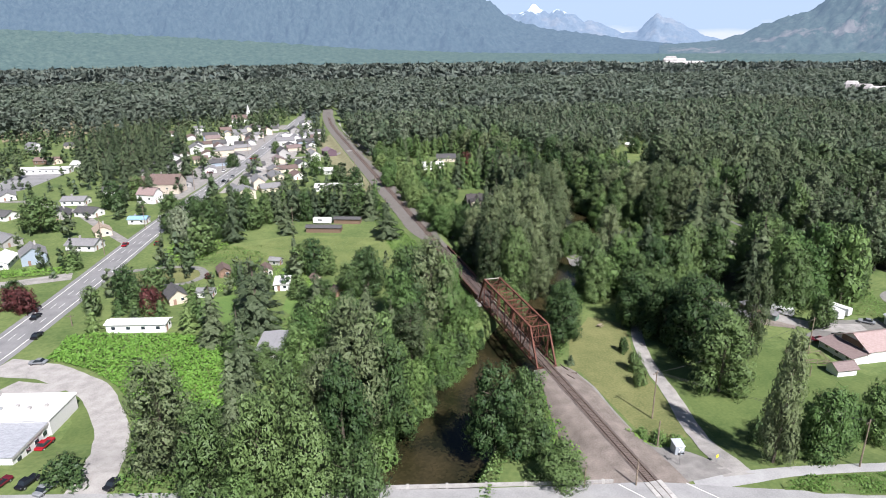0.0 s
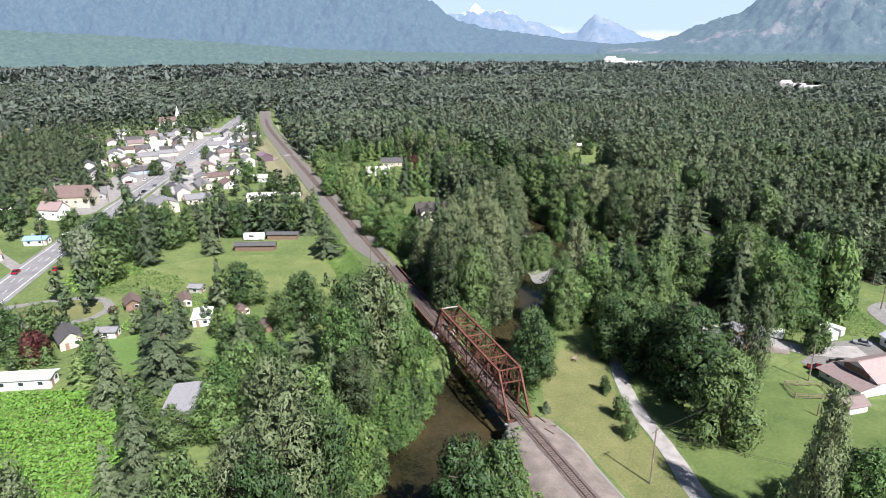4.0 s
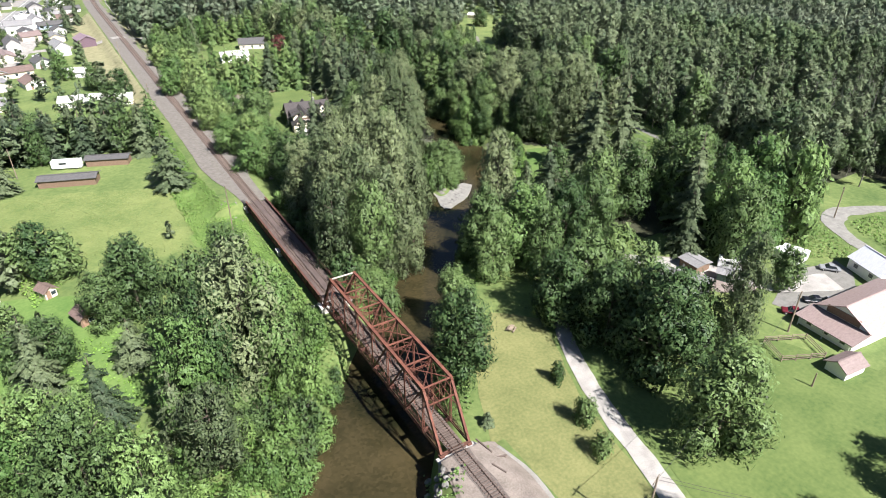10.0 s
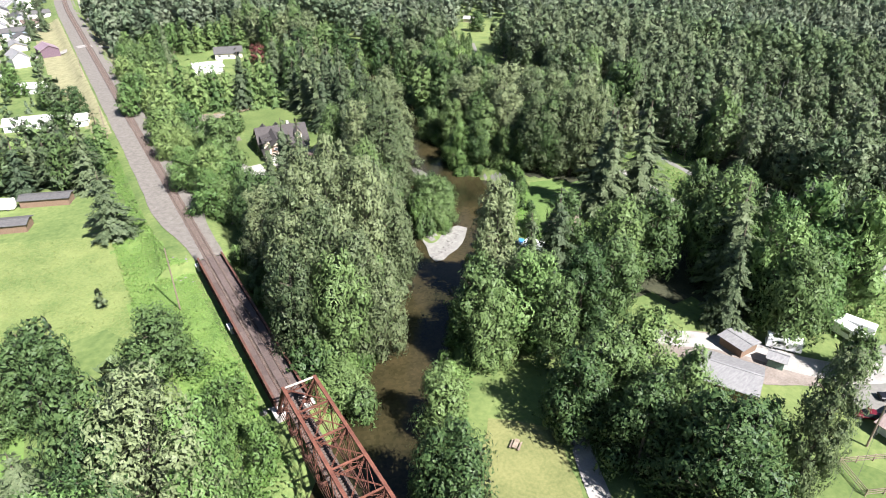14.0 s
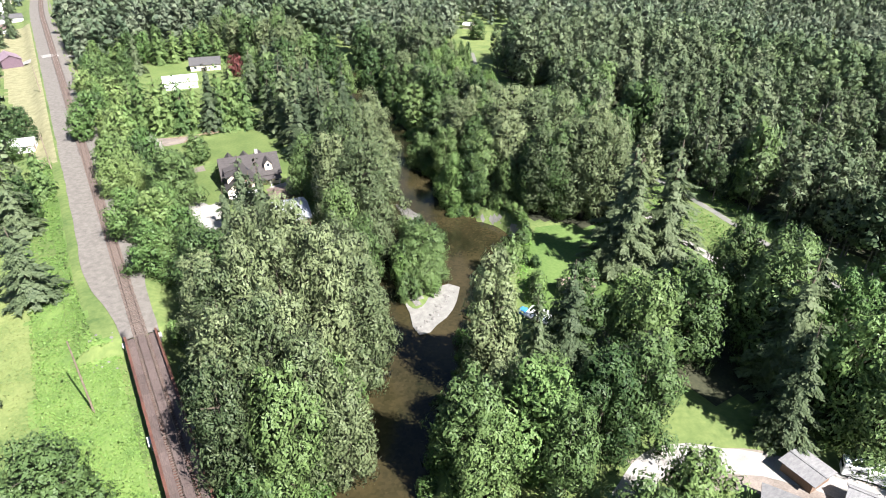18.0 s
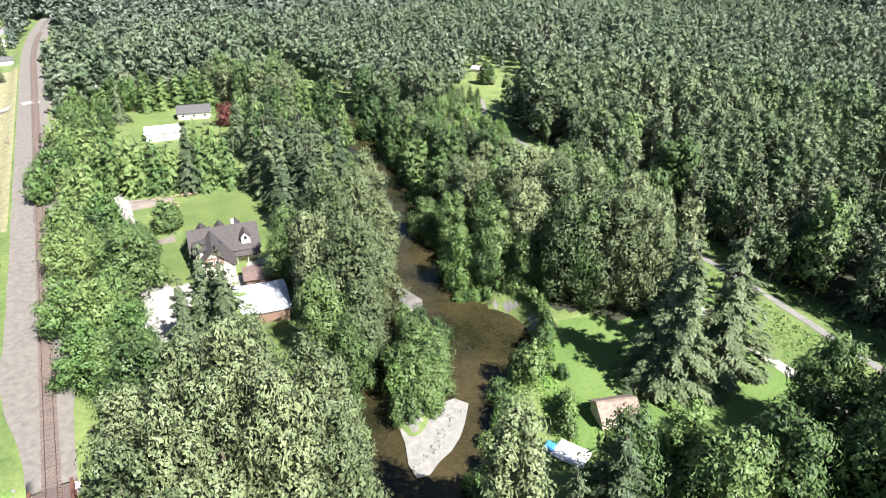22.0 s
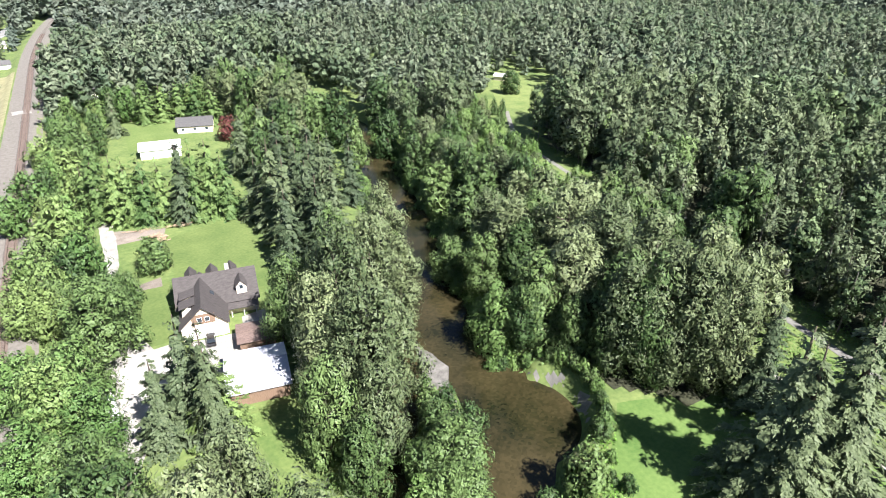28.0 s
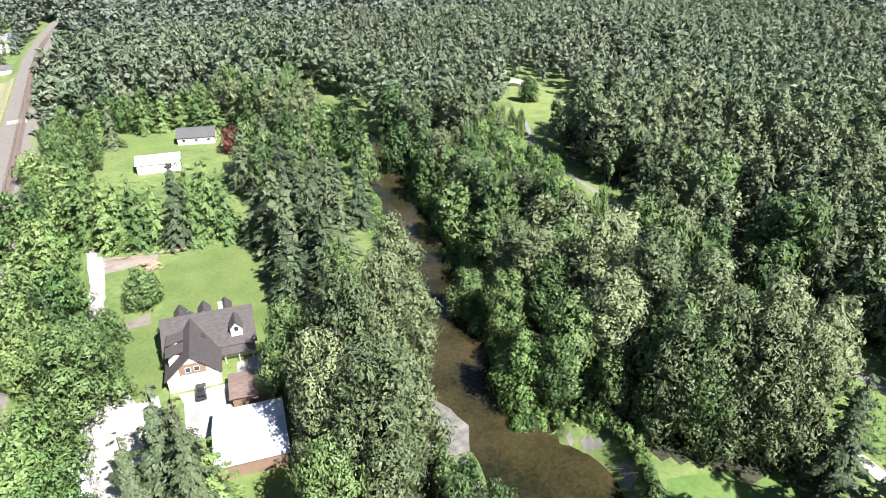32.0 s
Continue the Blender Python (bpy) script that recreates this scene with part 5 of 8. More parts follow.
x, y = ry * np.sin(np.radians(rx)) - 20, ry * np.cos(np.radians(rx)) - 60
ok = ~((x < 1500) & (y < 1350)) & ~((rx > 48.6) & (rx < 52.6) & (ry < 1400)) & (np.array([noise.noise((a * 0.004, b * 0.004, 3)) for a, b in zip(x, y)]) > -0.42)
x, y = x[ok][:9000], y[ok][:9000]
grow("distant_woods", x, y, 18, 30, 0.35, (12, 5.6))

# gardens and shelter belts of the town, clear of its houses
TOWN = [(-109, 588), (-122, 497), (-103, 396), (-105, 352), (-89, 422), (-80, 504), (-55, 379), (-46, 408), (-59, 350), (-55, 307), (-63, 284), (-44, 327), (-30, 486), (-32, 423), (-66, 311), (-140, 583), (-141, 512), (-25, 558), (-91, 375), (-124, 434), (-118, 455), (-108, 540), (-95, 560), (-40, 520), (-136, 400), (-150, 450), (-118, 372), (-48, 285), (-75, 262), (-36, 355), (-135, 545), (-160, 545), (-60, 600), (-100, 460), (-110, 420), (-52, 440), (-48, 480)]
N_CENTRE = len(TOWN)
TOWN += [(-217, 273), (-202, 221), (-183, 170), (-174, 137), (-202, 375), (-229, 400), (-271, 498), (-236, 486), (-194, 445), (-152, 458)]
FIELD = [(-345, 636), (-357, 828), (-248, 750), (-225, 640), (-262, 570), (-312, 545)]
TOWN += [(-147, 152), (-163, 139), (-160, 215), (-173, 215), (-174, 246), (-145, 174), (-132, 191), (-128, 264), (-134, 238), (-232, 402), (-221, 357), (-262, 470), (-82, 232), (-33, 240), (-19, 234), (-31, 294), (-20, 372), (-96, 648), (-212, 357), (-230, 357)]
gxs, gys = np.meshgrid(np.arange(-420, -14, 10.0), np.arange(60, 720, 10.0))
x, y = gxs.ravel() + rng.uniform(0, 10, gxs.size), gys.ravel() + rng.uniform(0, 10, gxs.size)
d_road, _ = near_line(x, y, [(-160, 0, 0), (-146, 50, 0), (-138, 90, 0), (-125, 165, 0), (-111, 235, 0), (-88, 335, 0), (-62, 470, 0), (-28, 663, 0)])
d_cross, _ = near_line(x, y, [(-110, 362, 0), (-14, 371, 0)])
town_ok = (d_road > 12) & (d_cross > 8) & ~inside(x, y, [(-100, 110), (-100, 150), (-60, 168), (-12, 168), (-12, 100), (-60, 90)]) & (x < -18 + 0 * y) & (x > -90 - 0.55 * y)
for hx, hy in TOWN:
    town_ok &= np.hypot(x - hx, y - hy) > 9.5
thin = np.array([noise.noise((a * 0.02, b * 0.02, 9)) for a, b in zip(x, y)])
town_ok &= (rng.uniform(-0.6, 0.6, len(x)) < thin + np.where(y > 520, 0.35, np.where(x < -160, -0.12, 0.05)))
town_ok &= ~inside(x, y, FIELD)
x, y = x[town_ok], y[town_ok]
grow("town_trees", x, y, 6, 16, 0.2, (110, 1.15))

# ---- mountains ----
def ridge(name, label, outline, base, depth, low, seed, wood_dark, wood_light, haze_glow, rock=0.62, stone=(0.26, 0.24, 0.23), snow=9999):
    """A range: outline rows of (azimuth, elevation in degrees) seen over the valley, rising over depth metres; woods
    below, bare rock in patches, snow above a height, and haze as an even glow.
    """
    az = np.arange(outline[0][0], outline[-1][0] + 0.01, 0.16)
    el = np.interp(az, [o[0] for o in outline], [o[1] for o in outline])
    rows = 56
    v = []
    for j in range(rows):
        t = j / (rows - 1)
        rad = base + depth * t
        for a, e in zip(az, el):
            top = math.tan(radians(e)) * (base + depth) + 74
            k = noise.fractal((a * 0.28, t * 3.5, seed), 0.9, 2.1, 6)
            spur = abs(noise.noise((a * 0.17 + 1.6 * t, t * 1.1, seed + 4))) + 0.4 * abs(noise.noise((a * 0.5 - 2.5 * t, t * 3.0, seed + 6)))
            free = (1 - t) * min(1, t * 4)
            z = top * (t**0.85) * (1 + 0.30 * k * free) + low * (1 - t) - top * 0.34 * spur * free
            z += top * 0.06 * noise.fractal((a * 1.4, t * 14.0, seed + 9), 0.7, 2.0, 5) * min(1, t * 3)
            v.append((math.sin(radians(a)) * rad - 20, math.cos(radians(a)) * rad - 60, z))
    n = len(az)
    i = (np.arange(rows - 1)[:, None] * n + np.arange(n - 1)).ravel()
    m, nd, l, b = nodes_of(name + "_slope")
    geo, sep = nd.new("ShaderNodeNewGeometry"), nd.new("ShaderNodeSeparateXYZ")
    l.new(geo.outputs["Position"], sep.inputs[0])

    def grain(scale, detail, squash, rough=0.65):
        mp, nz = nd.new("ShaderNodeMapping"), nd.new("ShaderNodeTexNoise")
        mp.inputs["Scale"].default_value = (1.0, 1.0, squash)
        nz.inputs["Scale"].default_value, nz.inputs["Detail"].default_value, nz.inputs["Roughness"].default_value = scale, detail, rough
        l.new(geo.outputs["Position"], mp.inputs["Vector"]), l.new(mp.outputs["Vector"], nz.inputs["Vector"])
        return nz.outputs["Fac"]

    def ramp_of(fac, lo, hi, a, c):
        rp = nd.new("ShaderNodeValToRGB")
        rp.color_ramp.elements[0].position, rp.color_ramp.elements[1].position = lo, hi
        rp.color_ramp.elements[0].color, rp.color_ramp.elements[1].color = (*a, 1), (*c, 1)
        l.new(fac, rp.inputs["Fac"])
        return rp.outputs["Color"]

    def mixed(fac, a, c):
        mx = nd.new("ShaderNodeMix")
        mx.data_type = "RGBA"
        l.new(fac, mx.inputs["Factor"]), l.new(a, mx.inputs["A"]), l.new(c, mx.inputs["B"])
        return mx.outputs["Result"]

    wood = ramp_of(grain(0.045, 8, 0.5, 0.8), 0.36, 0.64, wood_dark, wood_light)
    bare = ramp_of(grain(0.03, 8, 0.4, 0.8), 0.3, 0.7, tuple(c * 0.55 for c in stone), stone)
    col = mixed(ramp_of(grain(0.0042, 10, 0.55, 0.72), rock, rock + 0.07, (0, 0, 0), (1, 1, 1)), wood, bare)
    if snow < 9000:
        lift = nd.new("ShaderNodeMath")
        lift.operation, lift.inputs[1].default_value = "MULTIPLY_ADD", 170.0
        l.new(grain(0.016, 8, 0.5, 0.75), lift.inputs[0]), l.new(sep.outputs["Z"], lift.inputs[2])
        above = nd.new("ShaderNodeMapRange")
        above.inputs["From Min"].default_value, above.inputs["From Max"].default_value = snow + 85, snow + 97
        l.new(lift.outputs[0], above.inputs["Value"])
        white = nd.new("ShaderNodeRGB")
        white.outputs[0].default_value = (0.72, 0.76, 0.82, 1)
        col = mixed(above.outputs["Result"], col, white.outputs[0])
    l.new(col, b.inputs["Base Color"])
    b.inputs["Roughness"].default_value, b.inputs["Specular IOR Level"].default_value = 1.0, 0.0
    # blue haze of the distance, put into the slopes as emission
    b.inputs["Emission Color"].default_value = (*haze_glow, 1)
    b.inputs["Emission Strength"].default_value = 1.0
    ob = new(name, mesh_of(name, v, np.stack([i, i + 1, i + n + 1, i + n], 1), [m], smooth=True))
    return tagged(ob, label, "mountains", kind="structure")


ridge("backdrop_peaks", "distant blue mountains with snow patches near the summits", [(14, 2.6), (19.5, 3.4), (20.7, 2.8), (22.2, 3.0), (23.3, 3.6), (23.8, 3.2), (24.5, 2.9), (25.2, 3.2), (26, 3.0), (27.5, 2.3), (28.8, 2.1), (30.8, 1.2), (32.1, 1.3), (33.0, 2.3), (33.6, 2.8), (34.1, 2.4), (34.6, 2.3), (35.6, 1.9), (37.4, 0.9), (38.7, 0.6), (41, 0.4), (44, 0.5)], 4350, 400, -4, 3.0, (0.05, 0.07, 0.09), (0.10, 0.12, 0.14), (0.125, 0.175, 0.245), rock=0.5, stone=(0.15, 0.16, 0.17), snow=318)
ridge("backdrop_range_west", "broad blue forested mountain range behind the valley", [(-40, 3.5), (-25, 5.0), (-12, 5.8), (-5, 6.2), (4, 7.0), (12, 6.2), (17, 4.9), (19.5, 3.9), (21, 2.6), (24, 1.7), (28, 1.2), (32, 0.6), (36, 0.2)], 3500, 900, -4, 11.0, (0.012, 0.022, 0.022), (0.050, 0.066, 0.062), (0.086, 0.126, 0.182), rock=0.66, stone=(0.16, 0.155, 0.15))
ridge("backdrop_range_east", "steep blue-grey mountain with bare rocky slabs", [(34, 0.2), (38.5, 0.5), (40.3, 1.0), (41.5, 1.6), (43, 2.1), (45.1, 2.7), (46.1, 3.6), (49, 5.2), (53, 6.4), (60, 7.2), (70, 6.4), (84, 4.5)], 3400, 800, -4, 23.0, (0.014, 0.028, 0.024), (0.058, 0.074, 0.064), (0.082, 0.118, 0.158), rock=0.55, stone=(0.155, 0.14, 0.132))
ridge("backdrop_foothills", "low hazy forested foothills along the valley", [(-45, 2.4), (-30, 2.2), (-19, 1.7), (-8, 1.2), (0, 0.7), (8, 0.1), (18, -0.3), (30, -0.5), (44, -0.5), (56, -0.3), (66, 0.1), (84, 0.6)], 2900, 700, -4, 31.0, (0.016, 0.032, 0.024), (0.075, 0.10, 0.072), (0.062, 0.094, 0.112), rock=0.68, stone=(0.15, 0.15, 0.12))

# the canopy of the woods out to the foot of the mountains
ca, cr_ = np.radians(np.arange(-30, 74, 0.2)), 1000 * 1.0075 ** np.arange(0, 154)
va, vr = np.meshgrid(ca, cr_)
cx, cy = np.sin(va) * vr - 20, np.cos(va) * vr - 60
cz = np.array([G0 + 11 + 4.0 * noise.noise((a * 0.03, b * 0.03, 1)) + 3.0 * noise.noise((a * 0.11, b * 0.11, 6)) for a, b in zip(cx.ravel(), cy.ravel())])
rows_, cols_ = cx.shape
i = (np.arange(rows_ - 1)[:, None] * cols_ + np.arange(cols_ - 1)).ravel()
spot_az, spot_d = np.degrees(va).ravel()[i], vr.ravel()[i]
i = i[~((spot_az > 48.7) & (spot_az < 52.4) & (spot_d > 1190) & (spot_d < 1400))]
# canopy green paled and greyed to carry haze in its colour
hazed_canopy_mat = surface("far_canopy", (0.075, 0.102, 0.080), (0.145, 0.176, 0.132), 30.0, 1.0, bump=0.8, fine=5, spec=0.0)
tagged(new("far_canopy", mesh_of("far_canopy", np.stack([cx.ravel(), cy.ravel(), cz], 1), np.stack([i, i + 1, i + cols_ + 1, i + cols_], 1), [hazed_canopy_mat])), "unbroken forest canopy reaching to the mountains", "woods", kind="stuff")


def cloud_bank():
    """Pale sky and low clouds behind the peaks."""
    az = np.radians(np.arange(-60, 100, 2.0))
    v = np.array([(np.sin(a) * 4840 - 20, np.cos(a) * 4840 - 60, z) for z in (-60, 900) for a in az])
    n = len(az)
    i = np.arange(n - 1)
    m, nd, l, b = nodes_of("cloud_bank")
    geo = nd.new("ShaderNodeNewGeometry")
    sep = nd.new("ShaderNodeSeparateXYZ")
    l.new(geo.outputs["Position"], sep.inputs[0])
    mp = nd.new("ShaderNodeMapping")
    mp.inputs["Scale"].default_value = (0.0022, 0.0022, 0.009)
    l.new(geo.outputs["Position"], mp.inputs["Vector"])
    nz = nd.new("ShaderNodeTexNoise")
    nz.inputs["Scale"].default_value, nz.inputs["Detail"].default_value = 1.0, 8
    l.new(mp.outputs["Vector"], nz.inputs["Vector"])
    hi = nd.new("ShaderNodeMapRange")
    hi.inputs["From Min"].default_value, hi.inputs["From Max"].default_value = 120, 300
    hi.inputs["To Min"].default_value, hi.inputs["To Max"].default_value = 0.22, -0.25
    l.new(sep.outputs["Z"], hi.inputs["Value"])
    ad = nd.new("ShaderNodeMath")
    l.new(nz.outputs["Fac"], ad.inputs[0]), l.new(hi.outputs["Result"], ad.inputs[1])
    ramp = nd.new("ShaderNodeValToRGB")
    ramp.color_ramp.elements[0].position, ramp.color_ramp.elements[1].position = 0.42, 0.66
    ramp.color_ramp.elements[0].color, ramp.color_ramp.elements[1].color = (0.34, 0.43, 0.54, 1), (0.50, 0.535, 0.57, 1)
    l.new(ad.outputs[0], ramp.inputs["Fac"])
    em = nd.new("ShaderNodeEmission")
    l.new(ramp.outputs["Color"], em.inputs["Color"]), l.new(em.outputs[0], nd["Material Output"].inputs["Surface"])
    tagged(new("backdrop_clouds", mesh_of("backdrop_clouds", v, np.stack([i, i + 1, i + n + 1, i + n], 1), [m])), "pale blue sky with low white clouds", "sky", kind="structure")


cloud_bank()

# pale quarry, bare slope and river far down the valley; pale colour stands for the river's glint
def far_patch(name, label, category, spots, material, lift):
    """A flat patch far off: corners as (azimuth, distance)."""
    sheet(name, [(math.sin(radians(a)) * d - 20, math.cos(radians(a)) * d - 60) for a, d in spots], G0 + lift, material, label, category)


FAR_STONE_GLINT = surface("pale_far_stone", (0.34, 0.32, 0.31), (0.62, 0.60, 0.58), 20.0, 1.0, bump=0.0, spec=0.0)
far_patch("far_river", "distant river between woods, its glint put in as pale colour", "river", [(48.8, 1230), (48.9, 1385), (50.2, 1370), (52.3, 1320), (52.5, 1200), (50.6, 1250)], FAR_STONE_GLINT, 0.6)
# mounds raised to canopy height so the river shows from the camera
for a_, d_, w_, h_ in ((49.3, 1330, 24, 17.5), (50.3, 1290, 26, 14.5), (51.6, 1250, 46, 13.0)):
    bank_ = thing("gravel_bank", "pale mound raised so the distant river shows from the camera", "gravel bank", group="gravel banks", at=pose(math.sin(radians(a_)) * d_ - 20, math.cos(radians(a_)) * d_ - 60, G0, 0, 0, -a_))
    part("mound", put_box(bmesh.new(), (0, 0, h_ / 2), (w_, 50, h_), bevel=4), FAR_STONE_GLINT, bank_)
# terrace heights are set so the quarry shows over the woods from the camera
quarry = thing("quarry", "pale stepped quarry banks at the foot of the mountains", "quarry", at=pose(math.sin(radians(36)) * 2700 - 20, math.cos(radians(36)) * 2700 - 60, G0, 0, 0, -36))
for k, (w_, h_, x_) in enumerate(((150, 26, 10), (90, 36, -30), (46, 44, -45))):
    part("terrace", put_box(bmesh.new(), (x_, 20 * k, h_ / 2), (w_, 50, h_), bevel=5), FAR_STONE_GLINT, quarry)

# ---- iron railway bridge ----
truss = thing("truss_bridge", "rusty red-brown iron through-truss railway bridge over the river", "bridge")
TOP, TW, Y0, Y1, YA, YB = 8.5, 2.6, 0.0, 37.0, -5.6, 42.6
PANEL = (Y1 - Y0) / 6


def laced(name, a, b, apart, across, material, size=0.09, step=0.55):
    """A built-up member: two slim angles joined by zigzag lacing."""
    a, b, off = Vector(a), Vector(b), Vector(across) * apart / 2
    bm = bmesh.new()
    put_bar(bm, a - off, b - off, size, size * 1.4)
    put_bar(bm, a + off, b + off, size, size * 1.4)
    n = max(2, int((b - a).length / step))
    for k in range(n):
        p, q = a.lerp(b, k / n), a.lerp(b, (k + 1) / n)
        sgn = 1 if k % 2 else -1
        put_bar(bm, p - off * sgn, q + off * sgn, 0.035, 0.06)
    return part(name, bm, material, truss)


for sx in (-TW, TW):
    box("top_chord", (sx, (Y0 + Y1) / 2, TOP), (0.46, Y1 - Y0 + 0.5, 0.40), RUST, truss, bevel=0.02)
    box("chord_plate", (sx, (Y0 + Y1) / 2, TOP + 0.215), (0.54, Y1 - Y0 + 0.3, 0.03), RUST, truss)
    for off in (-0.14, 0.14):
        box("bottom_chord", (sx + off, (YA + YB) / 2, -0.85), (0.07, YB - YA, 0.34), RUST_DARK, truss)
    for ye, yt in ((YA, Y0), (YB, Y1)):
        bar("end_post", (sx, ye, -0.8), (sx, yt, TOP), 0.42, 0.40, RUST, truss)
        laced("post_lacing", (sx, ye + (0.5 if ye < 0 else -0.5), -0.6), (sx, yt + (0.4 if ye < 0 else -0.4), TOP - 0.5), 0.3, (1, 0, 0), RUST, 0.06)
        box("bearing_shoe", (sx, ye, -1.15), (0.8, 0.9, 0.4), RUST_DARK, truss, bevel=0.04)
    for i in range(7):
        y = Y0 + i * PANEL
        laced("vertical", (sx, y, -0.7), (sx, y, TOP - 0.2), 0.30, (0, 1, 0) if i % 2 else (1, 0, 0), RUST, 0.10)
        box("gusset", (sx, y, TOP - 0.32), (0.50, 0.85, 0.5), RUST, truss, bevel=0.03)
        box("pin_plate", (sx, y, -0.75), (0.44, 0.6, 0.5), RUST_DARK, truss, bevel=0.03)
    for i in range(6):
        a, b = Y0 + i * PANEL, Y0 + (i + 1) * PANEL
        lo, hi = (b, a) if i < 3 else (a, b)
        for off in (-0.13, 0.13):
            bar("diagonal", (sx + off, lo, -0.75), (sx + off, hi, TOP - 0.2), 0.05, 0.17, RUST, truss)
        bar("counter_rod", (sx, hi, -0.75), (sx, lo, TOP - 0.3), 0.06, 0.07, RUST, truss)
    for i in range(8):
        ya, yb = YA + (YB - YA) * i / 8 + 0.2, YA + (YB - YA) * (i + 1) / 8 - 0.2
        laced("hand_rail_lattice", (sx * 0.94, ya, 0.35), (sx * 0.94, yb, 0.35), 0.5, (0, 0, 1), RUST_DARK, 0.05, 0.5)
BLEACHED = surface("bleached_steel", (0.30, 0.26, 0.22), (0.50, 0.45, 0.39), 1.0, 0.7, bump=0.2)
for i in range(7):
    y = Y0 + i * PANEL
    box("top_strut", (0, y, TOP + 0.02), (2 * TW, 0.24, 0.26), BLEACHED if i == 6 else RUST, truss, bevel=0.02)
    if i not in (0, 6):
        laced("sway_strut", (-TW, y, TOP - 1.5), (TW, y, TOP - 1.5), 0.34, (0, 0, 1), RUST, 0.08, 0.4)
        for sx in (-1, 1):
            bar("sway_brace", (sx * TW, y, TOP - 1.4), (0, y, TOP - 0.15), 0.07, 0.09, RUST, truss)
            bar("knee_brace", (sx * TW, y, TOP - 2.9), (sx * TW * 0.45, y, TOP - 1.6), 0.08, 0.10, RUST, truss)
            bar("sway_brace", (sx * TW * 0.5, y, TOP - 1.4), (sx * TW, y, TOP - 0.15), 0.06, 0.08, RUST, truss)
    if i < 6:
        for sx in (-1, 1):
            laced("lateral_brace", (sx * TW, y, TOP - 0.12 + 0.03 * sx), (-sx * TW, y + PANEL, TOP - 0.12 + 0.03 * sx), 0.2, (1, 0, 0), RUST, 0.055, 0.5)
for i in range(9):
    y = YA + (YB - YA) * i / 8
    box("floor_beam", (0, y, -1.0), (2 * TW + 0.3, 0.35, 0.7), RUST_DARK, truss)
for sx in (-0.9, 0.9):
    box("stringer", (sx, (YA + YB) / 2, -0.62), (0.3, YB - YA, 0.6), RUST_DARK, truss)

girder = thing("girder_bridge", "brown steel plate-girder railway span", "bridge")
for sx in (-2.75, 2.75):
    box("girder", (sx, 71.3, -0.55), (0.06, 56.0, 2.2), RUST_DARK, girder)
    for z in (-1.66, 0.57):
        box("flange", (sx, 71.3, z), (0.45, 56.0, 0.06), RUST_DARK, girder)
    for k in range(29):
        s = 1 if sx > 0 else -1
        box("stiffener", (sx + s * 0.10, 43.6 + 55.6 * k / 28, -0.55), (0.14, 0.06, 2.1), RUST_DARK, girder)

# ---- buildings ----
def roof_paint(name, dark, light, rough=0.8, metal=0.0):
    return surface(name, dark, light, 0.9, rough, metal=metal, bump=0.35, fine=6, streak=(1, 3, 1))


ROOF = {
    "grey": roof_paint("grey_shingle", (0.15, 0.15, 0.155), (0.27, 0.265, 0.26)), "dark": roof_paint("dark_shingle", (0.055, 0.055, 0.06), (0.12, 0.115, 0.11)),
    "brown": roof_paint("brown_shingle", (0.10, 0.07, 0.06), (0.21, 0.15, 0.13)), "house": roof_paint("slate_brown_shingle", (0.038, 0.033, 0.032), (0.080, 0.071, 0.069)),
    "red": roof_paint("faded_red_metal", (0.25, 0.18, 0.165), (0.355, 0.275, 0.255), 0.55), "blue": roof_paint("blue_metal", (0.16, 0.29, 0.42), (0.28, 0.42, 0.55), 0.45),
    "tarp": roof_paint("pale_lavender_metal", (0.40, 0.41, 0.46), (0.54, 0.55, 0.60), 0.5), "white": roof_paint("white_membrane", (0.62, 0.61, 0.58), (0.80, 0.79, 0.76)),
    "flat": roof_paint("pale_grey_felt", (0.25, 0.248, 0.255), (0.37, 0.366, 0.372)), "moss": roof_paint("mossy_shingle", (0.09, 0.055, 0.045), (0.26, 0.22, 0.17)), "mauve": roof_paint("mauve_metal", (0.20, 0.14, 0.17), (0.30, 0.22, 0.25), 0.6),
    "tan": roof_paint("tan_shingle", (0.26, 0.20, 0.15), (0.40, 0.33, 0.26)), "rusty": roof_paint("pinkish_metal", (0.17, 0.125, 0.115), (0.27, 0.21, 0.195), 0.6),
}
WALL = {
    "white": surface("white_siding", (0.66, 0.65, 0.62), (0.80, 0.79, 0.77), 0.5, 0.7, streak=(1, 1, 9), bump=0.3), "cream": surface("cream_siding", (0.52, 0.45, 0.35), (0.66, 0.59, 0.48), 0.5, 0.7, streak=(1, 1, 9), bump=0.3),
    "brown": surface("brown_boards", (0.14, 0.09, 0.06), (0.25, 0.17, 0.12), 0.5, 0.8, streak=(6, 6, 1), bump=0.3), "blue": surface("blue_grey_siding", (0.26, 0.32, 0.38), (0.38, 0.44, 0.50), 0.5, 0.7, streak=(1, 1, 9), bump=0.3),
    "grey": surface("grey_siding", (0.30, 0.29, 0.28), (0.44, 0.43, 0.41), 0.5, 0.7, streak=(1, 1, 9), bump=0.3), "mauve": surface("plum_boards", (0.10, 0.065, 0.085), (0.18, 0.12, 0.15), 0.5, 0.8, streak=(6, 6, 1), bump=0.3),
    "green": surface("green_boards", (0.10, 0.17, 0.13), (0.17, 0.25, 0.20), 0.5, 0.8, bump=0.3),
}
GLASS = plain("dark_window_glass", (0.03, 0.04, 0.05), 0.08, 0.0, 0.8)
TRIM = plain("white_trim", (0.74, 0.73, 0.70), 0.6)
DOOR = surface("panel_door", (0.22, 0.13, 0.09), (0.34, 0.22, 0.16), 0.4, 0.6)
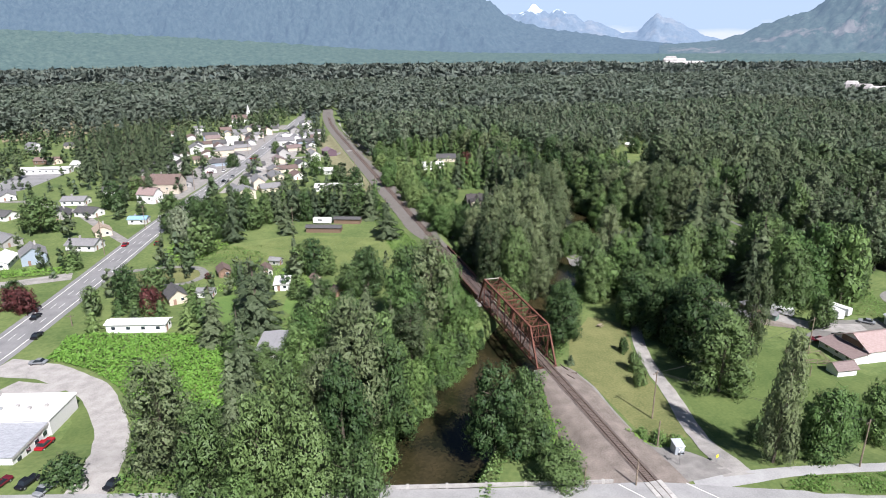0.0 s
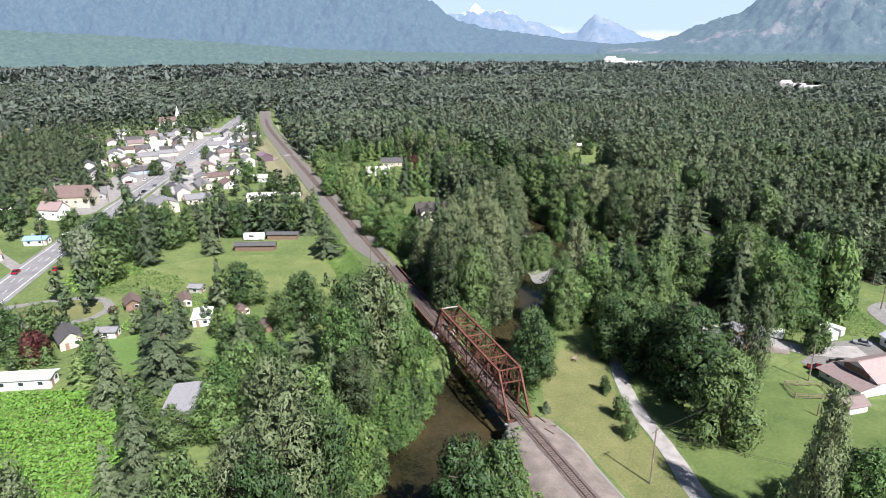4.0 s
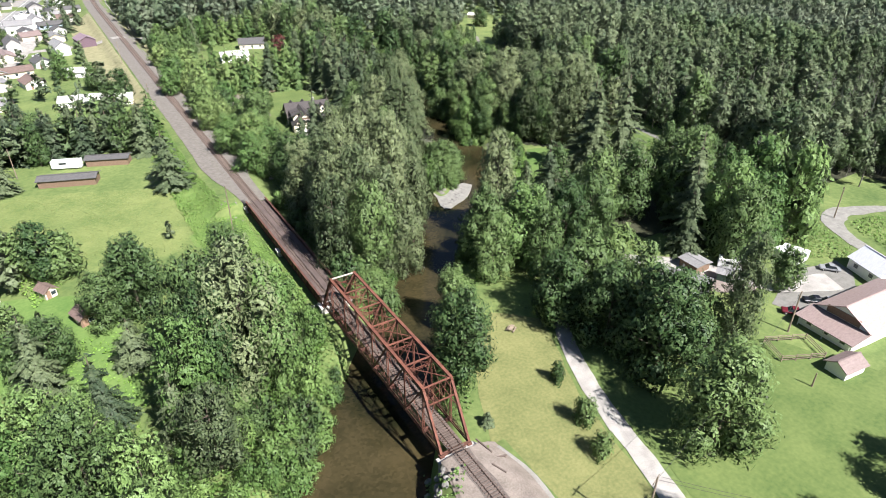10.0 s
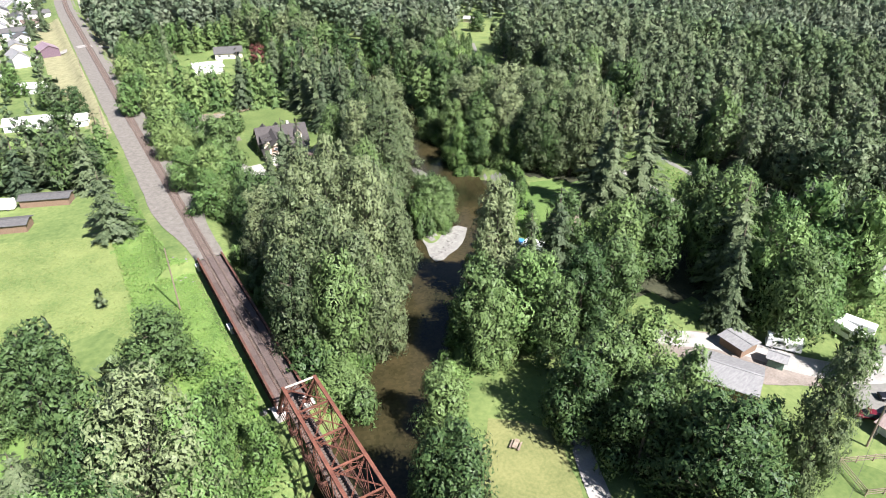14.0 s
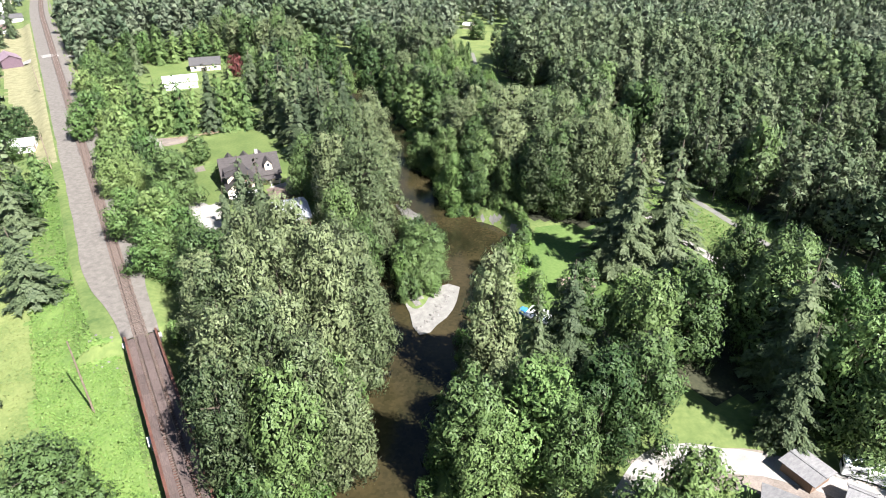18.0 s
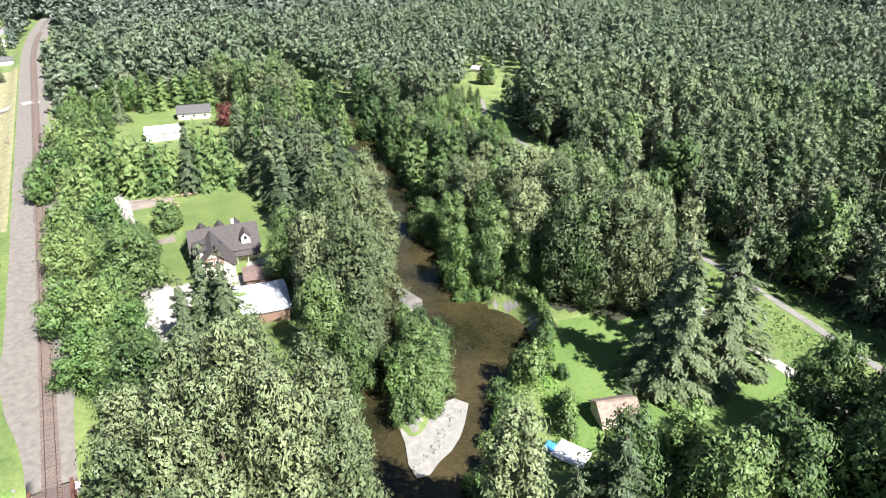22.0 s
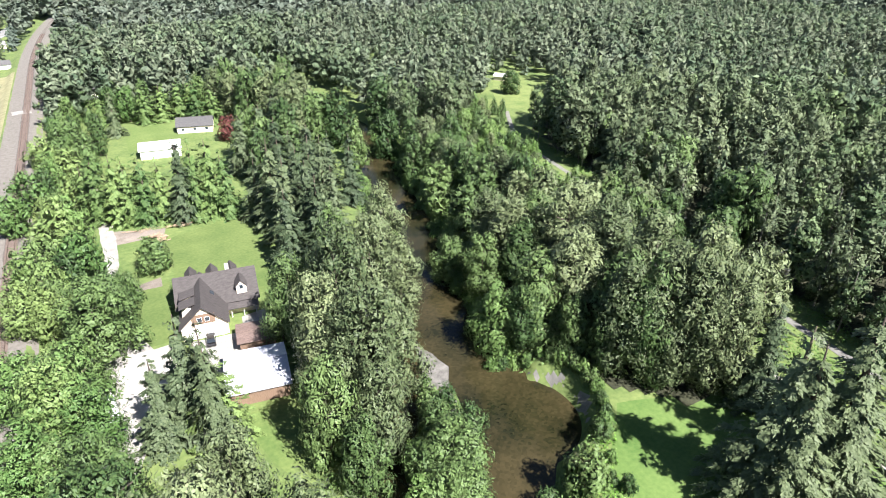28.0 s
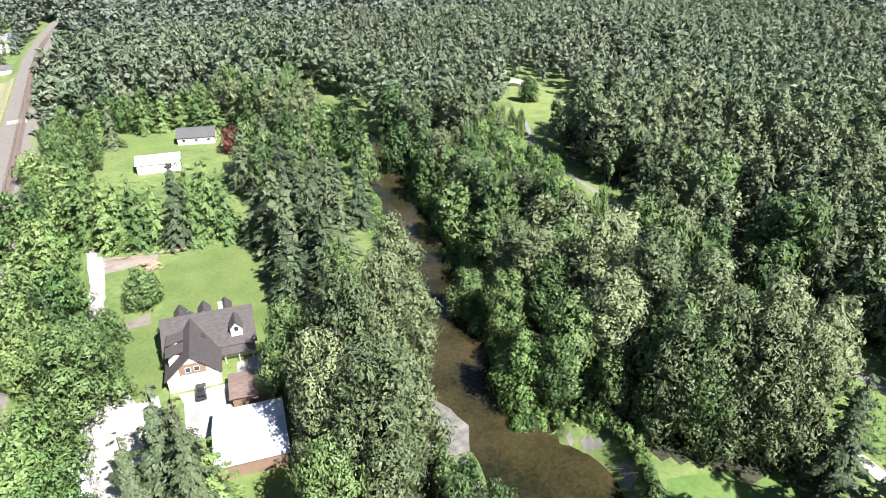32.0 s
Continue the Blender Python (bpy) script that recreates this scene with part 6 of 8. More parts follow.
GARAGE = surface("garage_door_panel", (0.68, 0.67, 0.65), (0.80, 0.79, 0.77), 0.8, 0.5)


def gable_shell(w, l, eave, ridge, x0=0.0, y0=0.0):
    """Walls with gable ends; the ridge runs along y."""
    bm = bmesh.new()
    rows = []
    for y in (-l / 2 + y0, l / 2 + y0):
        rows.append([bm.verts.new((x + x0, y, z)) for x, z in ((-w / 2, 0), (w / 2, 0), (w / 2, eave), (0, ridge), (-w / 2, eave))])
    bm.faces.new(rows[0]), bm.faces.new(rows[1][::-1])
    for k in range(5):
        bm.faces.new((rows[0][k], rows[1][k], rows[1][(k + 1) % 5], rows[0][(k + 1) % 5]))
    bmesh.ops.recalc_face_normals(bm, faces=bm.faces[:])
    return bm


def roof_slope(parent, w, l, eave, ridge, sx, mat, x0=0.0, y0=0.0, over=0.5, thick=0.16):
    run, rise = w / 2, ridge - eave
    ln = math.hypot(run, rise)
    k = (ln + over) / ln
    a = Vector((x0, y0, ridge + thick * 0.6))
    b = Vector((x0 + sx * run * k, y0, ridge - rise * k + thick * 0.6))
    bm = bmesh.new()
    mid = (a + b) / 2
    turn = Matrix.Rotation(sx * math.atan2(rise, run), 4, "Y")
    put_box(bm, mid, ((b - a).length, l + 2 * over, thick), turn)
    return part("roof_slope", bm, mat, parent)


def window(parent, at, width, height, facing):
    """facing: 'x' or 'y' with a sign; a frame with a dark pane."""
    s = -1 if facing[0] == "-" else 1
    flat = (0.10, width, height) if facing[-1] == "x" else (width, 0.10, height)
    inner = (0.14, width - 0.16, height - 0.16) if facing[-1] == "x" else (width - 0.16, 0.14, height - 0.16)
    fr = box("window_frame", at, flat, TRIM, parent)
    box("pane", at, inner, GLASS, fr)


def house(name, label, x, y, turn, w, l, eave, ridge, roof, wall, category="house", group="", detail=True, chimney=False, z=None):
    root = thing(name, label, category, group=group, at=pose(x, y, (float(ground_height(x, y)) if z is None else z) - 0.05, 0, 0, turn))
    part("wall", gable_shell(w, l, eave, ridge), WALL[wall], root)
    for sx in (-1, 1):
        roof_slope(root, w, l, eave, ridge, sx, ROOF[roof])
    box("ridge_cap", (0, 0, ridge + 0.22), (0.35, l + 1.0, 0.08), ROOF[roof], root)
    if detail:
        n = max(1, int(l / 4))
        for sx in ("-x", "+x"):
            s = -1 if sx[0] == "-" else 1
            for k in range(n):
                window(root, (s * w / 2, -l / 2 + l * (k + 0.5) / n, eave * 0.58), 1.3, 1.1, sx)
        for s, fc in ((-1, "-y"), (1, "+y")):
            window(root, (w * 0.22, s * l / 2, eave * 0.58), 1.2, 1.1, fc)
            box("door", (-w * 0.2, s * l / 2, 1.03), (0.95, 0.12, 2.06), DOOR, root)
    if chimney:
        box("chimney", (w * 0.15, l * 0.2, ridge + 0.2), (0.7, 0.7, 1.6), CONCRETE, root)
    return root


V = "houses of the small town"
for spec in (
    ("small white house with a grey shingle roof", -147, 152, 70, 8, 13, 2.7, 4.6, "grey", "white"), ("blue-grey house with steep roof", -163, 139, 20, 9, 11, 4.2, 7.2, "grey", "blue"),
    ("white bungalow with a dark roof", -160, 215, 60, 8, 12, 2.7, 4.8, "dark", "white"), ("grey bungalow with a dark roof", -173, 215, 10, 8, 11, 2.7, 4.8, "dark", "grey"),
    ("white bungalow with a grey roof", -174, 246, 75, 8, 13, 2.7, 4.6, "grey", "white"), ("small cream house with a tan roof", -145, 174, 20, 7, 9, 2.7, 5.0, "tan", "cream"),
    ("small white building with a blue roof", -132, 191, 75, 5, 9, 2.6, 3.6, "blue", "white"), ("large cream house with a brown roof", -128, 264, 75, 13, 18, 6.0, 11.0, "brown", "cream"),
    ("white two-storey house with a faded red roof", -134, 238, 60, 8, 11, 5.2, 8.5, "red", "white"), ("long low brown-roofed house", -232, 402, 80, 9, 18, 2.8, 5.0, "brown", "brown"),
    ("grey-roofed house among firs", -262, 470, 40, 9, 14, 2.8, 5.4, "grey", "grey"), ("long white low building", -221, 357, 82, 8, 34, 3.6, 4.4, "white", "white"),
):
    house("house", spec[0], *spec[1:], group=V, chimney=spec[5] > 7.5)
for spec in (
    ("pale two-storey house with a tan roof", -82, 232, 15, 10, 11, 5.0, 7.2, "grey", "cream"), ("small brown-roofed house beside the field", -86.6, 99.5, 10, 4.4, 6.5, 2.5, 4.0, "brown", "brown"),
    ("small cream house behind a hedge", -101, 77, 20, 6, 8, 2.8, 5.2, "dark", "cream"), ("small white shed with a grey metal roof", -91.2, 78.6, 72, 3.6, 5.6, 2.2, 2.9, "grey", "white"), ("small brown-roofed shed in the garden", -70.6, 96.5, 8, 3.2, 7, 2.3, 3.2, "brown", "white"), ("small wooden hut with a cream front", -53.2, 81.0, 30, 2.6, 3.2, 2.1, 3.0, "brown", "cream"),
    ("white garden garage with a nearly flat pale roof", -65.2, 79.8, -6, 5, 8.6, 2.5, 2.75, "white", "white"), ("small grey shed near the field", -67, 106, 60, 3, 4.5, 2.2, 3.0, "grey", "grey"),
    ("white building with a nearly flat pale roof among trees", -68.6, 28.0, -12, 8.4, 14, 2.9, 3.15, "flat", "white"), ("small grey garden shed", -47, 66, 20, 3, 4, 2.2, 3.2, "brown", "brown"),
):
    house("house", spec[0], *spec[1:], group=V)
house("mobile_home", "long white mobile home with a pale flat roof", -109, 55, 76, 4.4, 18, 2.9, 3.4, "white", "white", "mobile home")
house("long_shed", "long low shed with a dark grey roof beside the meadow", -44.0, 148.4, 71, 5, 16.3, 2.4, 3.1, "dark", "brown", "shed", detail=False)
house("long_shed", "low shed with a dark grey roof against tall hedges", -31.4, 160.4, 69, 4.5, 13, 2.4, 3.0, "dark", "brown", "shed", detail=False)
house("barn", "plum-coloured metal barn near the level crossing", -20, 372, 10, 9, 13, 4.0, 6.2, "mauve", "mauve", "barn", detail=False)
house("house", "white house with a dark roof near the level crossing", 27, 398, 30, 8, 11, 3.0, 6.0, "dark", "white", group=V)
house("house", "low white house with a grey roof near the hedge", -33, 240, 80, 9, 16, 2.6, 4.0, "white", "white", group=V)
house("house", "low white house beside a red-leaved tree", -19, 234, 80, 7, 11, 2.6, 4.0, "white", "white", group=V)
house("house", "white house with a grey metal roof", -31, 294, 70, 7, 12, 2.7, 4.2, "white", "white", group=V)

for spec in (
    ("white bungalow with a grey shingle roof", -217, 273, 20, 8, 13, 2.7, 4.8, "grey", "white"),
    ("low white house with a dark roof", -202, 221, 59, 8, 13, 2.7, 4.8, "dark", "white"),
    ("small grey house beside a lawn", -183, 170, 39, 8, 13, 2.7, 4.8, "grey", "grey"),
    ("white bungalow with a pale roof", -174, 137, 3, 8, 13, 2.7, 4.8, "white", "white"),
    ("long white hall with a pale roof", -202, 375, 71, 8, 13, 2.7, 4.8, "white", "white"),
    ("brown-roofed house among firs", -229, 400, 47, 8, 13, 2.7, 4.8, "brown", "cream"),
    ("grey-roofed house near the field", -271, 498, 47, 8, 13, 2.7, 4.8, "grey", "white"),
    ("dark-roofed house among firs", -236, 486, 76, 8, 13, 2.7, 4.8, "dark", "cream"),
    ("pale house between firs", -194, 445, 67, 8, 13, 2.7, 4.8, "grey", "cream"),
    ("white house with a tan roof", -152, 458, 40, 8, 13, 2.7, 4.8, "tan", "white"),
):
    house("house", spec[0], *spec[1:], group=V)

# the crowded centre of the town, row by row along the highway
sheet("town_yards", [(-136, 240), (-118, 240), (-92, 345), (-72, 450), (-40, 600), (-66, 600), (-100, 470)], G0 + 0.045, GRAVEL, "pale gravel yards and side streets of the town", "yard")
sheet("town_yards_east", [(-98, 250), (-78, 250), (-52, 350), (-30, 460), (-24, 560), (-36, 560), (-66, 420)], G0 + 0.045, GRAVEL, "pale gravel yards beside the highway", "yard")
town = random.Random(5)
tones = [("grey", "white"), ("dark", "white"), ("brown", "cream"), ("white", "white"), ("dark", "grey"), ("grey", "cream"), ("grey", "grey"), ("rusty", "cream"), ("brown", "brown"), ("grey", "cream"), ("dark", "blue"), ("dark", "grey"), ("brown", "white"), ("grey", "white"), ("dark", "white")]
WORDS = {"grey": "grey", "dark": "dark", "brown": "brown", "white": "pale", "blue": "blue", "tan": "tan", "rusty": "reddish"}
spread = list(TOWN[:N_CENTRE])
for k in range(26):
    along = 236 + 14.5 * k
    mid_x = float(np.interp(along, [165, 235, 335, 470, 663], [-125, -111, -88, -62, -28]))
    for off in (-58, -39, -20, 20, 38):
        hx, hy = mid_x + off + town.uniform(-4, 4), along + town.uniform(-4, 4)
        if town.random() < 0.75 and hx < -16 and min(math.hypot(hx - a, hy - b) for a, b in spread + TOWN) > 13:
            spread.append((hx, hy))
for hx, hy in spread:
    rf, wl_ = town.choice(tones)
    two = town.random() < 0.25
    house("house", f"{WALL[wl_].name.split('_')[0]} town house with a {WORDS[rf]} roof", hx + town.uniform(-2, 2), hy + town.uniform(-2, 2), 10 + town.choice((0, 90)) + town.uniform(-6, 6), town.uniform(7, 10), town.uniform(10, 16), 5.0 if two else 2.8, 7.6 if two else 4.8, rf, wl_, group=V, detail=hy < 330)
church = house("church", "white church with a slender steeple beyond the town", -96, 648, 80, 11, 22, 4.5, 9.0, "brown", "white", "church", detail=False)
box("tower", (0, -8, 6), (3.4, 3.4, 12), WALL["white"], church)
part("spire", put_tube(bmesh.new(), (0, -8, 12), (0, -8, 21), 2.2, 0.05, 8), WALL["white"], church)

# roadside building with flat white roofs
motel = thing("roadside_building", "low white commercial building with flat pale roofs", "building", at=pose(-126, 3, G0 - 0.05, 0, 0, -14))
for nm, c, s in (("wall", (0, 5, 2.0), (17, 11, 4.0)), ("wall", (2.5, -6.5, 1.7), (11, 13, 3.4))):
    box(nm, c, s, WALL["white"], motel)
    box("roof", (c[0], c[1], s[2] + 0.08), (s[0] + 0.5, s[1] + 0.5, 0.16), ROOF["white"] if c[1] > 0 else roof_paint("weathered_metal", (0.26, 0.27, 0.29), (0.50, 0.51, 0.53), 0.5), motel)
    box("parapet", (c[0], c[1] + s[1] / 2, s[2] + 0.3), (s[0] + 0.5, 0.2, 0.4), WALL["white"], motel)
for k in range(4):
    window(motel, (8.0, -11 + 3 * k, 1.6), 1.5, 1.2, "+x")
    box("roof_vent", (-5 + 3.3 * k, 4 + k % 2, 4.4), (0.8, 0.8, 0.6), CONCRETE, motel)
box("fascia", (8.2, -6.5, 3.1), (0.2, 13.2, 0.5), WALL["grey"], motel)
sheet("motel_lawn", [(-118, 18), (-110, 10), (-107.5, -6), (-108, -18), (-116, -12), (-115, 4)], G0 + 0.07, LAWN, "mown verge beside the gravel loop", "lawn")
sheet("motel_yard", [(-118, -14), (-106, -16), (-104, -36), (-130, -40), (-134, -16)], G0 + 0.06, PALE, "grey gravel parking yard", "yard")
sheet("roadside_apron", [(-134, 30), (-118, 22), (-130, 18), (-142, 20)], G0 + 0.065, PALE, "gravel apron at the roadside", "yard")

# farm buildings east of the driveway
barn = house("barn", "large white barn with a faded red metal roof", 96, -20, 86, 11, 21, 3.6, 6.4, "red", "white", "barn", detail=False)
box("lean_to_wall", (0.3, 12.6, 1.15), (11.4, 4.6, 2.3), WALL["white"], barn)
box("lean_to_roof", (0.3, 13.1, 2.75), (12.6, 6.0, 0.16), ROOF["rusty"], barn, turn=Matrix.Rotation(radians(-9), 3, "X"))
for k in range(3):
    window(barn, (-3.5 + 3.6 * k, 14.95, 1.35), 1.2, 0.8, "+y")
    box("lean_to_post", (-5.2 + 5.4 * k, 15.6, 1.1), (0.14, 0.14, 2.2), TRIM, barn)
# a solid brown panel stands for the shade on the gable end
part("gable_shade", put_box(bmesh.new(), (0, 10.6, 4.2), (7.0, 0.12, 1.6)), WALL["brown"], barn, "brown panel put in for the shaded gable end")
box("barn_door", (-5.56, -3.0, 1.4), (0.16, 3.4, 2.8), WALL["grey"], barn)
house("garden_shed", "small white shed with a pinkish metal roof", 74.5, -26.6, 84, 4.0, 5.6, 2.0, 3.2, "rusty", "white", "shed", detail=False)
house("house", "white house with a pale lavender-grey roof beside the yard", 115, -11.5, -20, 7.5, 9, 3.0, 5.4, "tarp", "white", group="farm buildings")
house("workshop", "low workshop with a broad grey roof", 70.5, 8, 28, 8.5, 10, 2.6, 3.8, "grey", "brown", "shed", detail=False)
house("wood_shed", "open shed with a pale grey metal roof", 81.0, 13.4, -2, 4.6, 5.0, 2.2, 2.5, "grey", "brown", "shed", detail=False)
house("hut", "small dark green hut", 82.6, 6.2, 25, 2.4, 2.8, 2.2, 2.9, "grey", "green", "shed", detail=False)
house("field_shed", "old shed with a mossy brown shingle roof on the lawn", 85, 69.5, 70, 5.2, 6.6, 2.3, 4.0, "moss", "cream", "shed", detail=False)
sheet("yard_east", [(83, -6), (98, 0), (114, -3), (112, -8), (104, -13.5), (86, -13.5)], G0 + 0.09, SAND, "gravel yard beside the barn", "yard")
sheet("yard_workshop", [(60, 30), (70, 27), (80, 20), (90, 4), (84, -2), (76, 4), (72, 16), (62, 22)], G0 + 0.10, EARTH, "gravel yard before the workshop", "yard")
ribbon("gravel_turn", [(124, -8, G0, 1.5), (127, -1, G0, 1.8), (131, 7, G0, 2.4), (137, 12, G0, 3.2), (144, 11.5, G0, 2.8), (152, 8, G0, 2.0), (166, 0, G0, 1.8)], SAND, "pale gravel turning place at the forest edge", "yard", wobble=1.0, drape=0.12)

# pen of rails beside the barn
pen = thing("paddock_fence", "weathered timber rail pen on the lawn", "fence", at=pose(72, -18, G0, 0, 0, -25))
for cx, cy, sx, sy in ((0, -3, 9, 0), (0, 3, 9, 0), (-4.5, 0, 0, 6), (4.5, 0, 0, 6)):
    for z in (0.5, 1.0, 1.4):
        box("fence_rail", (cx, cy, z), (max(sx, 0.07), max(sy, 0.07), 0.12), WOOD, pen)
for cx in (-4.5, -1.5, 1.5, 4.5):
    for cy in (-3, 3):
        box("fence_post", (cx, cy, 0.75), (0.14, 0.14, 1.6), WOOD, pen)

# the brown-roofed house, its yard and outbuildings
home = thing("main_house", "large cream house with slate-brown gabled roofs and dormers", "house", at=pose(43.4, 168.5, G0, 0, 0, -9))
bm = gable_shell(12.0, 16.5, 3.4, 7.8, 0.0, 1.6)
bmesh.ops.rotate(bm, verts=bm.verts[:], cent=(0, 0, 0), matrix=Matrix.Rotation(radians(90), 3, "Z"))
part("wall", bm, WALL["cream"], home)
for s in (-1, 1):
    rise, run = 4.4, 6.0
    ln = math.hypot(run, rise) + 0.6
    a = math.atan2(rise, run)
    cy, cz = s * math.cos(a) * ln / 2, 7.92 - math.sin(a) * ln / 2
    box("roof_slope", (-1.6, cy, cz), (17.6, ln, 0.18), ROOF["house"], home, turn=Matrix.Rotation(-s * a, 3, "X"))
wing = part("garage_wing", gable_shell(9.2, 15.0, 3.2, 7.4, -4.8, -6.0), WALL["cream"], home)
for s in (-1, 1):
    roof_slope(home, 9.2, 15.0, 3.2, 7.4, s, ROOF["house"], -4.8, -6.0, 0.55, 0.17)
part("gable_panel", put_box(bmesh.new(), (-4.8, -13.54, 4.6), (4.6, 0.1, 2.2)), WALL["brown"], home, "brown shingled gable")
for k in (-1, 1):
    box("garage_door", (-4.8 + k * 2.1, -13.53, 1.15), (3.6, 0.12, 2.3), GARAGE, home)
    window(home, (-4.8 + k * 0.75, -13.6, 4.5), 1.0, 1.1, "-y")
for dx, dy, face in ((3.6, -3.4, -1), (-6.8, 3.4, 1), (-2.2, 3.4, 1), (2.0, 3.4, 1)):
    dm = part("dormer", gable_shell(2.2, 3.4, 6.2, 7.5, dx, dy), WALL["cream"], home)
    for s in (-1, 1):
        roof_slope(dm, 2.2, 3.4, 6.2, 7.5, s, ROOF["house"], dx, dy, 0.3, 0.12)
    window(dm, (dx, dy + face * 1.72, 5.9), 0.9, 1.1, "-y" if face < 0 else "+y")
for dy in (-9.0, -5.0):
    dm = part("dormer", gable_shell(2.6, 3.0, 4.9, 6.2, -7.6, dy), WALL["cream"], home)
    box("dormer_roof", (-7.7, dy, 6.3), (3.4, 3.4, 0.14), ROOF["house"], dm, turn=Matrix.Rotation(radians(-14), 3, "Y"))
box("chimney", (1.2, 0.8, 8.3), (0.9, 0.9, 1.5), CONCRETE, home, "pale masonry chimney")
box("skylight", (-2.6, -5.0, 5.7), (0.9, 1.3, 0.12), GLASS, home, turn=Matrix.Rotation(radians(42), 3, "Y"))
for k in range(3):
    window(home, (1.4 + 2.0 * k, -6.05, 1.6), 1.4, 1.3, "-y")
    tube("porch_post", (0.8 + 2.6 * k, -7.6, 0), (0.8 + 2.6 * k, -7.6, 2.6), 0.09, 0.09, TRIM, home)
box("porch_roof", (3.4, -7.0, 2.75), (6.6, 2.8, 0.14), ROOF["house"], home, turn=Matrix.Rotation(radians(12), 3, "X"))
sheet("house_apron", [(33, 142), (33.5, 155.5), (43, 154), (45, 160), (51, 161), (49, 152), (42, 146), (38, 141)], G0 + 0.10, PALE, "pale concrete apron before the garage", "driveway")
sheet("garden_bed", [(22, 222), (37, 217), (36, 212), (23, 212)], G0 + 0.09, EARTH, "bare earth and gravel strip behind the lawn", "garden")
blue = house("blue_roofed_barn", "pole barn with a pale blue metal roof in dappled shade", 42.3, 136.5, 80, 12.5, 10.5, 3.0, 4.6, "tarp", "brown", "barn", detail=False)
shed = house("carport", "low shed with a flat brown roof beside the garage", 45.5, 149.5, 80, 6.5, 7, 2.4, 2.8, "brown", "brown", "shed", detail=False)
house("pump_house", "small timber hut with a grey-brown roof in the garden", 51.2, 155.5, -10, 3.2, 4.2, 2.2, 3.3, "tan", "brown", "shed", detail=False)
house("white_barn", "white barn with a pale metal roof on the far lawn", 45.5, 288, 82, 10, 14, 3.4, 5.0, "white", "white", "barn", detail=False)
house("far_house", "grey-roofed house half hidden behind cedars", 63, 315, 75, 9, 14, 3.0, 5.6, "dark", "cream")
house("forest_cabin", "small pale cabin in the forest clearing", 232, 333, 30, 4.5, 6, 2.4, 3.6, "white", "cream", "cabin", detail=False)
house("red_cabin", "small dark red cabin among trees", 52, 470, 20, 6, 8, 2.6, 4.6, "brown", "brown", "cabin", detail=False)

# ---- vehicles ----
TYRE = plain("tyre_rubber", (0.02, 0.02, 0.02), 0.9)
CAR_GLASS = plain("car_glass", (0.02, 0.025, 0.03), 0.06, 0.0, 0.8)
CHROME = plain("wheel_metal", (0.45, 0.45, 0.46), 0.3, 0.9)


def car(name, label, x, y, turn, paint, size=(1.85, 4.6, 1.45), z=None, boxy=False, group=""):
    w, l, h = size
    root = thing(name, label, "car" if not boxy else "camper", group=group, at=pose(x, y, (float(ground_height(x, y)) if z is None else z) + 0.12, 0, 0, turn))
    low = 0.55 * h if not boxy else h * 0.98
    bm = put_box(bmesh.new(), (0, 0, 0.25 + (low - 0.25) / 2 + 0.05), (w, l, low - 0.2), bevel=0.16 if not boxy else 0.12)
    part("body", bm, paint, root)
    if not boxy:
        bm = bmesh.new()
        b0 = [bm.verts.new((sx * w * 0.47, sy, low + 0.02)) for sx, sy in ((-1, -l * 0.33), (1, -l * 0.33), (1, l * 0.24), (-1, l * 0.24))]
        b1 = [bm.verts.new((sx * w * 0.38, sy, h)) for sx, sy in ((-1, -l * 0.22), (1, -l * 0.22), (1, l * 0.06), (-1, l * 0.06))]
        for k in range(4):
            bm.faces.new((b0[k], b0[(k + 1) % 4], b1[(k + 1) % 4], b1[k]))
        part("cabin_glass", bm, CAR_GLASS, root)
        box("roof", (0, -l * 0.08, h + 0.01), (w * 0.76, l * 0.28, 0.05), paint, root, bevel=0.02)
    else:
        for s in (-1, 1):
            box("window", (s * w / 2, l * 0.1, h * 0.68), (0.06, l * 0.25, h * 0.22), CAR_GLASS, root)
        box("windscreen", (0, l / 2, h * 0.66), (w * 0.8, 0.06, h * 0.26), CAR_GLASS, root)
        box("roof_vent", (0, -l * 0.15, h + 0.12), (0.6, 0.6, 0.2), TRIM, root)
    for sx in (-1, 1):
        for sy in (-0.31, 0.31):
            a = (sx * (w / 2 - 0.2), sy * l, 0.22)
            wh = tube("wheel", a, (sx * (w / 2 + 0.01), sy * l, 0.22), 0.33, 0.33, TYRE, root, n=12)
            tube("rim", (sx * (w / 2), sy * l, 0.22), (sx * (w / 2 + 0.03), sy * l, 0.22), 0.19, 0.17, CHROME, wh, n=10)
    return root


PAINTS = {"black": plain("black_car_paint", (0.012, 0.012, 0.014), 0.2), "red": plain("red_car_paint", (0.30, 0.012, 0.02), 0.25), "white": plain("white_car_paint", (0.75, 0.75, 0.74), 0.3), "grey": plain("grey_car_paint", (0.22, 0.23, 0.24), 0.25), "blue": plain("blue_car_paint", (0.03, 0.07, 0.20), 0.25), "maroon": plain("maroon_car_paint", (0.11, 0.012, 0.02), 0.25)}
